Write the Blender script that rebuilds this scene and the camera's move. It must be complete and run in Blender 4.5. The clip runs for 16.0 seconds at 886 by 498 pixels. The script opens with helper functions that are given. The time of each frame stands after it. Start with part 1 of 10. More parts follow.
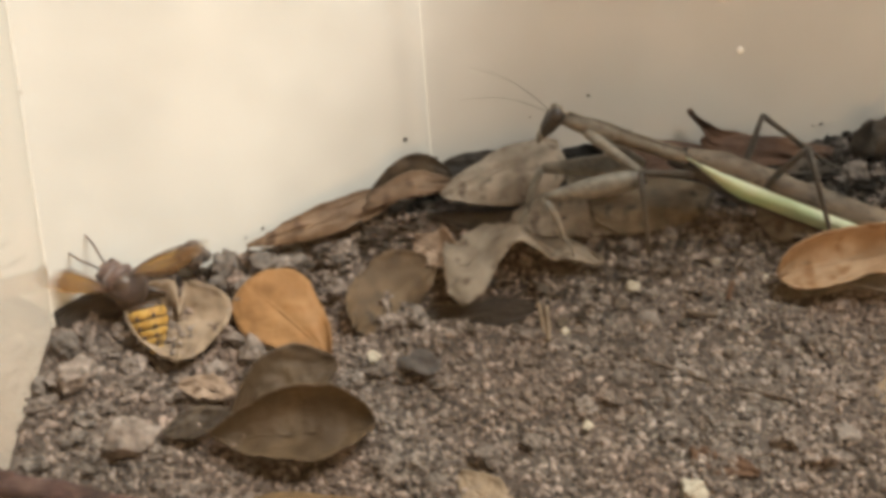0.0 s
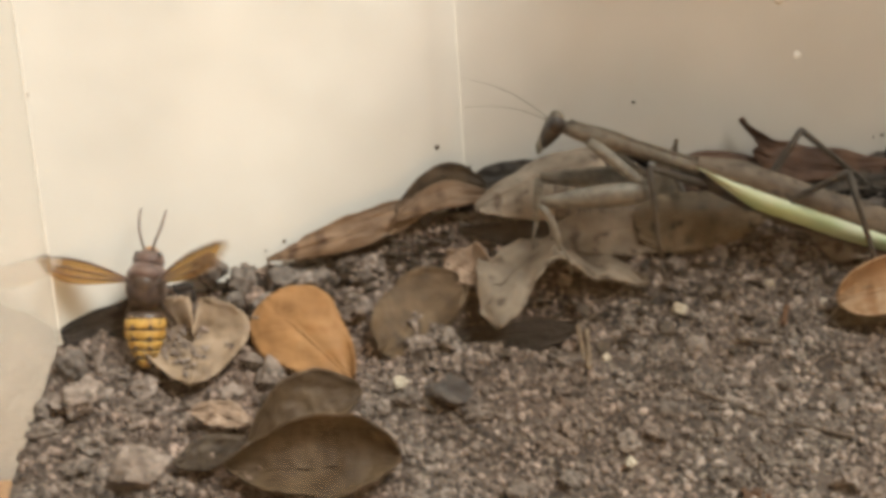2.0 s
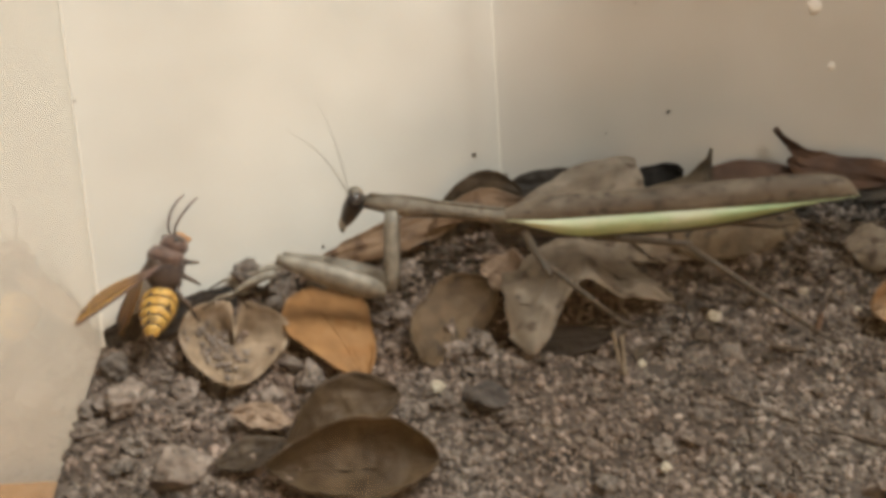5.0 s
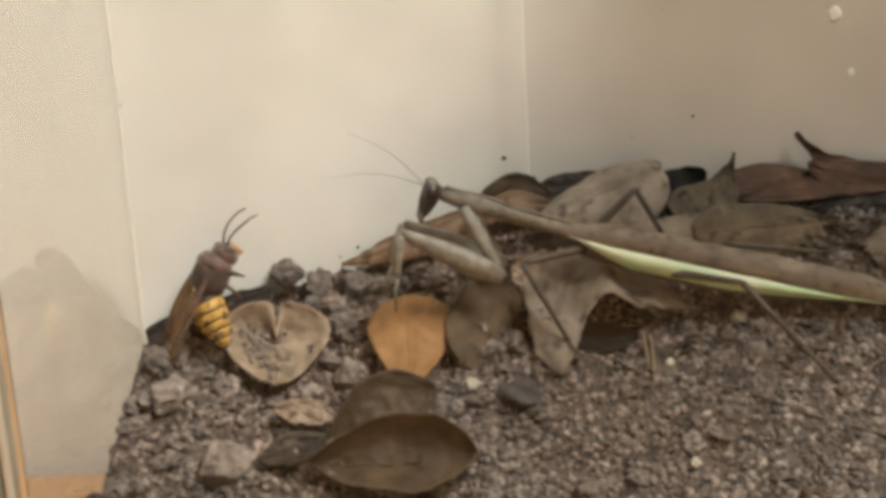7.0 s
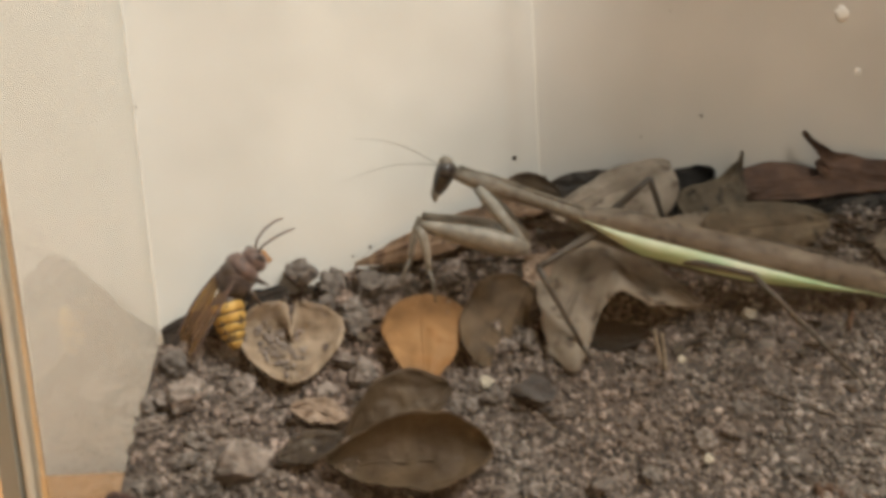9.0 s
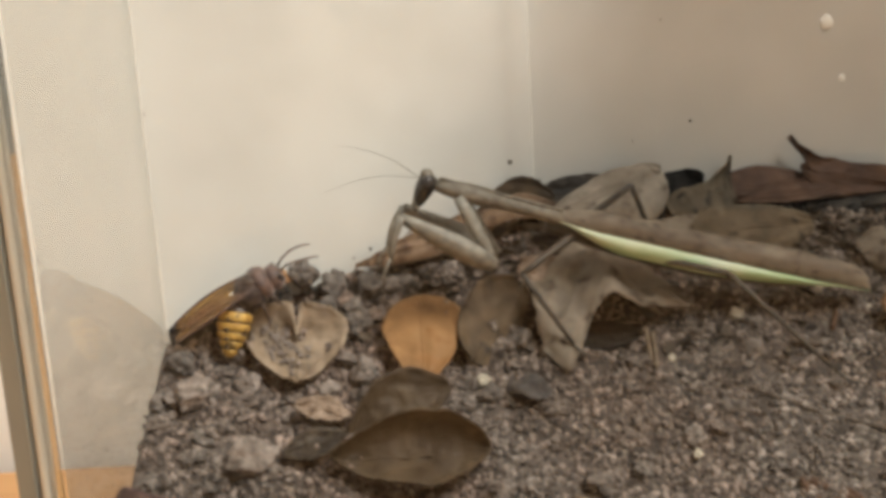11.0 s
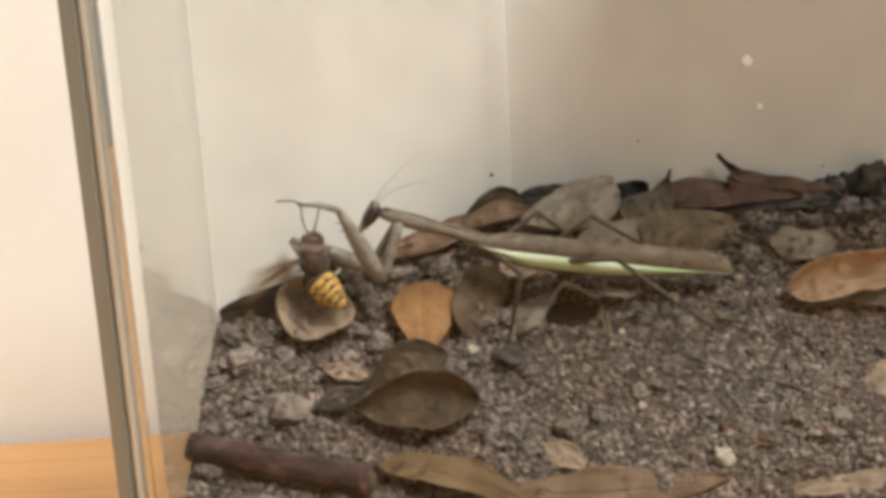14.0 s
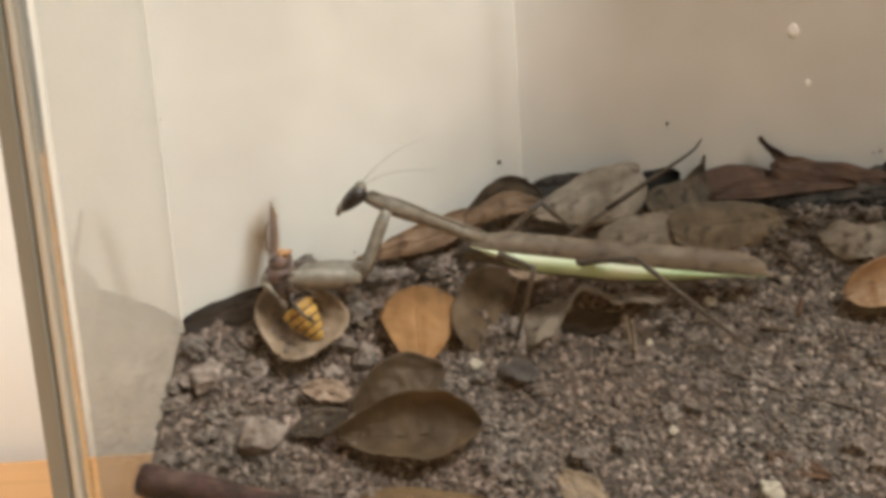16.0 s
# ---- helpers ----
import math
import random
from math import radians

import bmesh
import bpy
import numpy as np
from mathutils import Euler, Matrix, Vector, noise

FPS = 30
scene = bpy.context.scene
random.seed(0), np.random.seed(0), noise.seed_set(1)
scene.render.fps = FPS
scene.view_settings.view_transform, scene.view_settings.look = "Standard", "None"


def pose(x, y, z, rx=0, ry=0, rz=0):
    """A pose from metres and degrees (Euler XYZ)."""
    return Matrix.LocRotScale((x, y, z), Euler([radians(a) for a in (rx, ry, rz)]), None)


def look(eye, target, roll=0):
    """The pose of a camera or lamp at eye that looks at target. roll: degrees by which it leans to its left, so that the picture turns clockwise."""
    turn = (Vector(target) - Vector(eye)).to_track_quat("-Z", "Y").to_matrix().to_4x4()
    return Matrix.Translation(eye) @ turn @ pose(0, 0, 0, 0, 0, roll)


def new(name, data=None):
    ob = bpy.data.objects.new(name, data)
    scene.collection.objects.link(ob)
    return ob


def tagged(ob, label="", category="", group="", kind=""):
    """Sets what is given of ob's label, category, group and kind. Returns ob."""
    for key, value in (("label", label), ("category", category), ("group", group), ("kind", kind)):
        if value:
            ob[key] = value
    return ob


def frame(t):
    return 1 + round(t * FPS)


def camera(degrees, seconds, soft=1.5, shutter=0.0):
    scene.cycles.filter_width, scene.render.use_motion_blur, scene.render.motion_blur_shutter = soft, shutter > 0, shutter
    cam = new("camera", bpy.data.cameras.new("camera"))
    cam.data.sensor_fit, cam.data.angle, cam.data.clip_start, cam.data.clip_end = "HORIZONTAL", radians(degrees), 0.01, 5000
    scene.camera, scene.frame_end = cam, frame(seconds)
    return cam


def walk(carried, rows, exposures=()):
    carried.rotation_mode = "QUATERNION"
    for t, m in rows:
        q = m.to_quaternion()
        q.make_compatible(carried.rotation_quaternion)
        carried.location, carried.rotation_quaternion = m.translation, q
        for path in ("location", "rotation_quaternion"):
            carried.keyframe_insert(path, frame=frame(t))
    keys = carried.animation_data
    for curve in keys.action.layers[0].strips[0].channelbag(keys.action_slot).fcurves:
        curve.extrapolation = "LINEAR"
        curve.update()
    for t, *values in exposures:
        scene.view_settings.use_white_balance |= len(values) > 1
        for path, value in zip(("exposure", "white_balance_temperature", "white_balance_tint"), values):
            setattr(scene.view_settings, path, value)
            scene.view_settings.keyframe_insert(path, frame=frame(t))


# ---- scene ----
cam = camera(36.0, 16.0, soft=4.3, shutter=0.5)
PATH = [
    (0.0, 0.00000, 0.00000, 0.16000, 75.825, 4.161, -1.646),
    (0.5, -0.00065, 0.01115, 0.16120, 75.216, 3.920, -1.393),
    (1.0, -0.00073, 0.01634, 0.16023, 75.365, 3.825, -1.059),
    (1.5, -0.00030, 0.01784, 0.16042, 75.365, 3.773, -0.669),
    (2.0, -0.00053, 0.01807, 0.16054, 75.492, 3.724, -0.344),
    (2.5, -0.00071, 0.01850, 0.16044, 75.606, 3.705, -0.005),
    (3.0, -0.00119, 0.01776, 0.16089, 75.626, 3.608, 0.212),
    (3.5, -0.00110, 0.01650, 0.15974, 76.009, 3.708, 0.479),
    (4.0, -0.00188, 0.01548, 0.16034, 75.980, 3.709, 0.596),
    (6.5, -0.00679, 0.01383, 0.16220, 75.824, 3.458, 0.807),
    (7.0, -0.01086, 0.00830, 0.16432, 75.690, 3.337, 0.314),
    (7.5, -0.01280, 0.00623, 0.16485, 75.671, 3.309, 0.116),
    (8.0, -0.01338, 0.00620, 0.16374, 75.914, 3.453, 0.122),
    (8.5, -0.01430, 0.00714, 0.16506, 75.576, 3.393, -0.000),
    (9.0, -0.01427, 0.00636, 0.16553, 75.535, 3.491, 0.012),
    (11.5, -0.01690, -0.00828, 0.17150, 75.077, 3.399, -0.704),
    (12.0, -0.01701, -0.02258, 0.17403, 75.298, 3.482, -0.784),
    (12.5, -0.01988, -0.04006, 0.17939, 75.135, 3.272, -1.335),
    (13.0, -0.02195, -0.05134, 0.18261, 75.081, 3.157, -1.708),
    (13.5, -0.02387, -0.05901, 0.18581, 74.865, 3.008, -2.037),
    (14.0, -0.02414, -0.06432, 0.18656, 74.970, 3.055, -2.102),
    (14.5, -0.02469, -0.06463, 0.18630, 75.000, 3.000, -2.191),
    (15.0, -0.02473, -0.06408, 0.18632, 74.958, 3.015, -2.229),
    (15.5, -0.02205, -0.05032, 0.18282, 74.912, 3.140, -1.847),
    (16.0, -0.01696, -0.02138, 0.17389, 75.121, 3.569, -0.993),
]
walk(cam, [(t, pose(x, y, z, rx, ry, rz)) for t, x, y, z, rx, ry, rz in PATH], exposures=[(0.0, 0.29, 6720, 10), (1.5, 0.3, 6720, 10), (3.0, 0.21, 6710, 10), (4.0, 0.07, 6700, 10), (7.0, -0.02, 6680, 10), (9.0, -0.06, 6620, 10), (12.0, 0.0, 6520, 10), (15.0, 0.03, 6500, 10), (16.0, 0.0, 6500, 10)])

# ---- light ----
world = bpy.data.worlds.new("room_air")
scene.world = world
world.use_nodes = True
world.node_tree.nodes["Background"].inputs[0].default_value = (1.0, 0.94, 0.86, 1)
world.node_tree.nodes["Background"].inputs[1].default_value = 0.012


def area_lamp(name, eye, target, size, watts, colour):
    data = bpy.data.lights.new(name, "AREA")
    data.shape, data.size, data.energy, data.color = "DISK", size, watts, colour
    ob = new(name, data)
    ob.matrix_world = look(eye, target)
    return ob


area_lamp("ceiling_lamp_light", (0.75, -0.45, 1.45), (0.0, 0.25, 0.1), 0.7, 44.5, (0.985, 0.98, 0.94))


# ---- materials ----
def material(name, colours, rough=0.8, scale=60.0, detail=6.0, bump=0.3, bump_scale=None, spots=None, spot_scale=200.0,
             island=0.0, individual=0.0, stretch=(1, 1, 1), sheen=0.0, depth=0.0006, blotch=None, blotch_scale=22.0, spec=0.5):
    """A noise-mottled surface: colours run over the noise, spots add specks, bump adds fine relief."""
    m = bpy.data.materials.new(name)
    m.use_nodes = True
    nt = m.node_tree
    b = nt.nodes["Principled BSDF"]
    b.inputs["Roughness"].default_value, b.inputs["Specular IOR Level"].default_value = rough, spec
    tc = nt.nodes.new("ShaderNodeTexCoord")
    mp = nt.nodes.new("ShaderNodeMapping")
    mp.inputs["Scale"].default_value = stretch
    nt.links.new(tc.outputs["Object"], mp.inputs["Vector"])
    n1 = nt.nodes.new("ShaderNodeTexNoise")
    n1.inputs["Scale"].default_value, n1.inputs["Detail"].default_value = scale, detail
    n1.inputs["Roughness"].default_value = 0.65
    nt.links.new(mp.outputs["Vector"], n1.inputs["Vector"])
    ramp = nt.nodes.new("ShaderNodeValToRGB")
    el = ramp.color_ramp.elements
    while len(el) < len(colours):
        el.new(0.5)
    for i, c in enumerate(colours):
        el[i].position = 0.36 + 0.28 * i / max(1, len(colours) - 1)
        el[i].color = (*c, 1)
    nt.links.new(n1.outputs["Fac"], ramp.inputs["Fac"])
    out = ramp.outputs["Color"]
    if spots:
        n2 = nt.nodes.new("ShaderNodeTexNoise")
        n2.inputs["Scale"].default_value, n2.inputs["Detail"].default_value = spot_scale, 2.0
        nt.links.new(mp.outputs["Vector"], n2.inputs["Vector"])
        r2 = nt.nodes.new("ShaderNodeValToRGB")
        r2.color_ramp.elements[0].position, r2.color_ramp.elements[1].position = 0.56, 0.68
        nt.links.new(n2.outputs["Fac"], r2.inputs["Fac"])
        mx = nt.nodes.new("ShaderNodeMix")
        mx.data_type = "RGBA"
        nt.links.new(r2.outputs["Color"], mx.inputs[0])
        nt.links.new(out, mx.inputs[6])
        mx.inputs[7].default_value = (*spots, 1)
        out = mx.outputs[2]
    if blotch:
        n4 = nt.nodes.new("ShaderNodeTexNoise")
        n4.inputs["Scale"].default_value, n4.inputs["Detail"].default_value = blotch_scale, 3.0
        nt.links.new(mp.outputs["Vector"], n4.inputs["Vector"])
        r4 = nt.nodes.new("ShaderNodeValToRGB")
        r4.color_ramp.elements[0].position, r4.color_ramp.elements[1].position = 0.38, 0.66
        r4.color_ramp.elements[0].color, r4.color_ramp.elements[1].color = (1, 1, 1, 1), (*blotch, 1)
        nt.links.new(n4.outputs["Fac"], r4.inputs["Fac"])
        tint = nt.nodes.new("ShaderNodeMix")
        tint.data_type, tint.blend_type = "RGBA", "MULTIPLY"
        tint.inputs[0].default_value = 1.0
        nt.links.new(out, tint.inputs[6])
        nt.links.new(r4.outputs["Color"], tint.inputs[7])
        out = tint.outputs[2]
    if island or individual:
        hsv = nt.nodes.new("ShaderNodeHueSaturation")
        mr = nt.nodes.new("ShaderNodeMapRange")
        amount = island or individual
        mr.inputs["To Min"].default_value, mr.inputs["To Max"].default_value = 1 - amount, 1 + amount
        if island:
            nt.links.new(nt.nodes.new("ShaderNodeNewGeometry").outputs["Random Per Island"], mr.inputs["Value"])
        else:
            nt.links.new(nt.nodes.new("ShaderNodeObjectInfo").outputs["Random"], mr.inputs["Value"])
        nt.links.new(mr.outputs["Result"], hsv.inputs["Value"])
        nt.links.new(out, hsv.inputs["Color"])
        out = hsv.outputs["Color"]
    nt.links.new(out, b.inputs["Base Color"])
    if bump:
        n3 = nt.nodes.new("ShaderNodeTexNoise")
        n3.inputs["Scale"].default_value, n3.inputs["Detail"].default_value = bump_scale or scale * 6, 5.0
        nt.links.new(mp.outputs["Vector"], n3.inputs["Vector"])
        bp = nt.nodes.new("ShaderNodeBump")
        bp.inputs["Strength"].default_value, bp.inputs["Distance"].default_value = bump, depth
        nt.links.new(n3.outputs["Fac"], bp.inputs["Height"])
        nt.links.new(bp.outputs["Normal"], b.inputs["Normal"])
    if sheen:
        b.inputs["Sheen Weight"].default_value = sheen
    return m


def glass_material(name, tint, low, clear_only=False, rough=0.012, haze=0.0):
    """A clear pane: it lets light through and mirrors more at grazing angles; a patchy pale matte film can be mixed
    over it.
    """
    m = bpy.data.materials.new(name)
    m.use_nodes = True
    nt = m.node_tree
    nt.nodes.remove(nt.nodes["Principled BSDF"])
    clear, gloss, mix = (nt.nodes.new(k) for k in ("ShaderNodeBsdfTransparent", "ShaderNodeBsdfGlossy", "ShaderNodeMixShader"))
    clear.inputs["Color"].default_value = (*tint, 1)
    out = nt.nodes["Material Output"].inputs["Surface"]
    if clear_only:
        nt.links.new(clear.outputs[0], out)
        return m
    gloss.inputs["Roughness"].default_value = rough
    facing, power, scale = nt.nodes.new("ShaderNodeLayerWeight"), nt.nodes.new("ShaderNodeMath"), nt.nodes.new("ShaderNodeMath")
    facing.inputs["Blend"].default_value = 0.5
    power.operation, scale.operation = "POWER", "MULTIPLY_ADD"
    power.inputs[1].default_value = 4.0
    scale.inputs[1].default_value, scale.inputs[2].default_value = 1 - low, low
    nt.links.new(facing.outputs["Facing"], power.inputs[0])
    nt.links.new(power.outputs[0], scale.inputs[0])
    nt.links.new(scale.outputs[0], mix.inputs[0])
    nt.links.new(clear.outputs[0], mix.inputs[1])
    nt.links.new(gloss.outputs[0], mix.inputs[2])
    surface = mix.outputs[0]
    # pale haze mixed in as a patchy matte colour
    if haze:
        film, over, tc, patches, spread = (nt.nodes.new(k) for k in ("ShaderNodeBsdfDiffuse", "ShaderNodeMixShader", "ShaderNodeTexCoord", "ShaderNodeTexNoise", "ShaderNodeMapRange"))
        film.inputs["Color"].default_value = (0.62, 0.6, 0.55, 1)
        patches.inputs["Scale"].default_value, patches.inputs["Detail"].default_value = 45.0, 6.0
        spread.inputs["From Min"].default_value, spread.inputs["From Max"].default_value = 0.3, 0.7
        spread.inputs["To Min"].default_value, spread.inputs["To Max"].default_value = haze * 0.7, haze * 1.3
        nt.links.new(tc.outputs["Object"], patches.inputs["Vector"])
        nt.links.new(patches.outputs["Fac"], spread.inputs["Value"])
        nt.links.new(spread.outputs["Result"], over.inputs[0])
        nt.links.new(surface, over.inputs[1])
        nt.links.new(film.outputs[0], over.inputs[2])
        surface = over.outputs[0]
    nt.links.new(surface, out)
    return m


# darker than the grains, to put shade into the gaps between crumbs
M_SOIL = material("dry_soil", [(0.02243, 0.01778, 0.01486), (0.056, 0.04485, 0.03864), (0.09672, 0.07909, 0.06837)], 0.95, 90, 8, 0.8, 900, (0.2, 0.17, 0.14), 700, blotch=(0.95, 0.78, 0.7))
M_GRAIN = material("soil_grain", [(0.06523, 0.0516, 0.04285), (0.1697, 0.1377, 0.119), (0.261, 0.2151, 0.1873)], 0.95, 300, 4, 0.6, 1500, (0.19, 0.166, 0.147), 520, island=0.6, blotch=(1.0, 0.84, 0.77))
M_CLOD = material("soil_clod", [(0.06176, 0.0504, 0.04223), (0.1512, 0.1257, 0.1092), (0.2359, 0.1992, 0.1752)], 0.95, 330, 9, 0.6, 1100, (0.05, 0.04, 0.032), 420, individual=0.3, depth=0.0012)
M_LUMP = material("soil_lump", [(0.06369, 0.0523, 0.0448), (0.1624, 0.1367, 0.1196), (0.272, 0.2316, 0.2064)], 0.95, 420, 9, 1.0, 1300, (0.045, 0.036, 0.03), 500, island=0.35, depth=0.001, blotch=(1.0, 0.85, 0.77))
M_CLOD_PALE = material("pale_clod", [(0.1061, 0.0822, 0.06788), (0.2026, 0.1607, 0.1358), (0.2895, 0.2356, 0.2035)], 0.95, 330, 9, 0.5, 1100, (0.1, 0.08, 0.066), 420, individual=0.15, depth=0.001)
M_STONE = material("dark_lump", [(0.025, 0.022, 0.021), (0.045, 0.04, 0.038), (0.07, 0.063, 0.06)], 0.85, 260, 8, 0.6, 900, depth=0.0006)
M_PALE = material("pale_grit", [(0.36, 0.31, 0.24), (0.5, 0.44, 0.35)], 0.8, 300, 4, 0.4, individual=0.2)
# the faint blotches paint mottled reflections on the card
M_PAPER = material("white_card", [(0.53, 0.512, 0.466), (0.6, 0.58, 0.533)], 0.75, 40, 9, 0.3, 420, depth=0.0003, blotch=(0.93, 0.93, 0.94), blotch_scale=16.0)
M_ROOM = material("cream_wall_paint", [(0.88, 0.86, 0.805), (0.92, 0.9, 0.85)], 0.7, 12, 6, 0.25, 700, depth=0.0004)
M_TABLE = material("orange_wood", [(0.56, 0.285, 0.108), (0.67, 0.365, 0.152), (0.61, 0.32, 0.128)], 0.45, 40, 6, 0.15, 90, stretch=(0.08, 1, 1))
# darkened for the walls and floor out of view, to cut bounced light
M_ROOM_LOW_BOUNCE = material("low_bounce_wall", [(0.3, 0.288, 0.27), (0.35, 0.335, 0.31)], 0.8, 3, 5, 0.2, 60)
M_CEIL = material("ceiling_paint", [(0.75, 0.73, 0.68), (0.8, 0.78, 0.73)], 0.8, 6, 4, 0.1)
M_LEAF_ORANGE = material("orange_brown_leaf", [(0.2018, 0.1007, 0.03887), (0.263, 0.135, 0.0534), (0.3162, 0.1721, 0.07412)], 0.6, 130, 9, 0.6, 500, (0.26, 0.125, 0.045), 260, blotch=(0.875, 0.852, 0.835), blotch_scale=75.0, spec=0.2)
M_LEAF_SAND = material("sandy_orange_leaf", [(0.2735, 0.1751, 0.1031), (0.35, 0.23, 0.14), (0.413, 0.2895, 0.1855)], 0.6, 110, 9, 0.6, 500, (0.24, 0.13, 0.062), 260, blotch=(0.918, 0.888, 0.868), blotch_scale=70.0, spec=0.2)
M_LEAF_STRAW = material("straw_leaf", [(0.1052, 0.0649, 0.03228), (0.139, 0.0874, 0.04419), (0.1842, 0.1214, 0.06502)], 0.65, 90, 9, 0.6, 500, (0.08, 0.045, 0.022), 300, blotch=(0.835, 0.815, 0.802), blotch_scale=60.0, spec=0.2)
M_LEAF_SCRAP = material("pinkish_leaf_scrap", [(0.2015, 0.14, 0.1013), (0.26, 0.185, 0.135), (0.316, 0.234, 0.177)], 0.65, 150, 9, 0.65, 500, (0.14, 0.09, 0.06), 420, spec=0.2)
M_LEAF_PALE = material("pale_grey_leaf", [(0.1512, 0.1232, 0.09536), (0.201, 0.1658, 0.1295), (0.2573, 0.2156, 0.1697)], 0.7, 140, 9, 0.65, 500, (0.09, 0.07, 0.053), 330, blotch=(0.868, 0.855, 0.842), blotch_scale=85.0, spec=0.2)
M_LEAF_OLIVE = material("olive_leaf", [(0.079, 0.05846, 0.03659), (0.1091, 0.0815, 0.0518), (0.1545, 0.118, 0.077)], 0.65, 160, 9, 0.65, 500, (0.035, 0.026, 0.018), 380, blotch=(0.835, 0.822, 0.809), blotch_scale=90.0, spec=0.2)
M_LEAF_TAN = material("tan_leaf", [(0.1639, 0.1178, 0.0788), (0.2268, 0.165, 0.1112), (0.3112, 0.235, 0.1668)], 0.65, 150, 9, 0.65, 500, (0.24, 0.18, 0.135), 420, blotch=(0.875, 0.861, 0.855), blotch_scale=85.0, spec=0.2)
M_LEAF_DUN = material("dun_leaf", [(0.05616, 0.037, 0.02116), (0.09504, 0.064, 0.03772), (0.135, 0.094, 0.05704)], 0.65, 150, 9, 0.65, 500, (0.05, 0.037, 0.025), 380, blotch=(0.84, 0.82, 0.8), blotch_scale=80.0, spec=0.2)
M_LEAF_TAUPE = material("taupe_leaf", [(0.1641, 0.132, 0.103), (0.2412, 0.2, 0.1576), (0.3088, 0.262, 0.2112)], 0.7, 140, 9, 0.65, 500, (0.13, 0.1, 0.076), 330, blotch=(0.86, 0.84, 0.82), blotch_scale=85.0, spec=0.2)
M_LEAF_GREY = material("grey_brown_leaf", [(0.08107, 0.06463, 0.04877), (0.119, 0.0959, 0.0732), (0.1792, 0.1485, 0.1151)], 0.7, 140, 9, 0.65, 500, (0.11, 0.08, 0.055), 330, blotch=(0.852, 0.835, 0.819), blotch_scale=80.0, spec=0.2)
M_LEAF_BROWN = material("brown_leaf", [(0.04072, 0.0264, 0.01468), (0.05983, 0.039, 0.02163), (0.09563, 0.0642, 0.03677)], 0.6, 120, 9, 0.6, 500, (0.07, 0.046, 0.028), 300, blotch=(0.819, 0.809, 0.802), blotch_scale=95.0, spec=0.25)
M_LEAF_RUST = material("rusty_leaf", [(0.113, 0.06975, 0.04161), (0.151, 0.0948, 0.05699), (0.1978, 0.1276, 0.07937)], 0.6, 120, 9, 0.6, 500, (0.08, 0.045, 0.026), 300, blotch=(0.835, 0.822, 0.815), blotch_scale=85.0, spec=0.2)
M_LEAF_RED = material("red_brown_leaf", [(0.0584, 0.02964, 0.01727), (0.08675, 0.04439, 0.02596), (0.1363, 0.07514, 0.04498)], 0.6, 120, 9, 0.6, 500, (0.1, 0.055, 0.035), 300, blotch=(0.835, 0.822, 0.815), blotch_scale=85.0, spec=0.2)
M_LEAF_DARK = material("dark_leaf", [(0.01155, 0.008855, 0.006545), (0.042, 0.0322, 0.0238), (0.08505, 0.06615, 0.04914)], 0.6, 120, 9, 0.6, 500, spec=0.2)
# near-black for the flake, a far leaf, and leaves that paint shaded gaps
M_FLAKE_GAP = material("flake_and_gap_black", [(0.005, 0.0042, 0.0036), (0.012, 0.0098, 0.0082), (0.022, 0.018, 0.015)], 1.0, 200, 8, 0.7, 700)
M_LITTER = material("dark_litter", [(0.01625, 0.0117, 0.0078), (0.03575, 0.026, 0.0182), (0.065, 0.0481, 0.0325)], 0.75, 200, 4, 0.3, island=0.6)
M_TWIG = material("red_bark", [(0.009, 0.003, 0.0027), (0.036, 0.0112, 0.0097), (0.0825, 0.0317, 0.0266)], 0.75, 190, 9, 1.0, 600, (0.13, 0.07, 0.056), 300, stretch=(0.6, 1, 1), depth=0.001, blotch=(0.45, 0.45, 0.47), blotch_scale=120.0)
M_STEM = material("dry_stem", [(0.14, 0.1, 0.065), (0.22, 0.165, 0.11)], 0.7, 300, 5, 0.3)
M_SPECK = material("dark_speck", [(0.05, 0.035, 0.025), (0.09, 0.065, 0.045)], 0.8, 600, 3, 0.3)
# white for spots that paint a reflection in the glass
M_WHITE = material("glint_spot", [(0.86, 0.85, 0.82), (0.9, 0.89, 0.86)], 0.6, 300, 3, 0.2)
M_GLASS = glass_material("clear_glass", (0.985, 0.99, 0.98), 0.023)
M_GLASS_SIDE = glass_material("side_glass", (0.85, 0.845, 0.82), 0.22, rough=0.035, haze=0.14)
M_GLASS_BEVEL = glass_material("polished_bevel", (0.9, 0.9, 0.87), 0.6, rough=0.03)
# tint of the added sheet that dims the card
M_DIMMING = glass_material("dimming_tint", (0.6, 0.6, 0.6), 0.04)
M_GLASS_BACK = glass_material("glass_far_face", (0.985, 0.99, 0.985), 0.0, True)
M_MANTIS = material("mantis_brown", [(0.113, 0.0845, 0.0575), (0.1729, 0.1358, 0.0977), (0.2185, 0.1767, 0.1311)], 0.65, 400, 8, 0.6, 1500, (0.07, 0.052, 0.037), 900, stretch=(0.5, 1, 1), depth=0.0003, blotch=(0.62, 0.58, 0.55), blotch_scale=130.0)
M_MANTIS_NECK = material("mantis_beige", [(0.0961, 0.078, 0.05566), (0.1663, 0.1404, 0.1051), (0.2218, 0.1935, 0.1507)], 0.65, 400, 8, 0.6, 1500, (0.1, 0.075, 0.054), 900, stretch=(0.7, 1, 1), depth=0.0003, blotch=(0.68, 0.64, 0.6), blotch_scale=190.0)
M_MANTIS_LEG = material("mantis_leg", [(0.1173, 0.1021, 0.08064), (0.1788, 0.1604, 0.1295), (0.2273, 0.2076, 0.1728)], 0.55, 500, 6, 0.2, 1500, depth=0.0002)
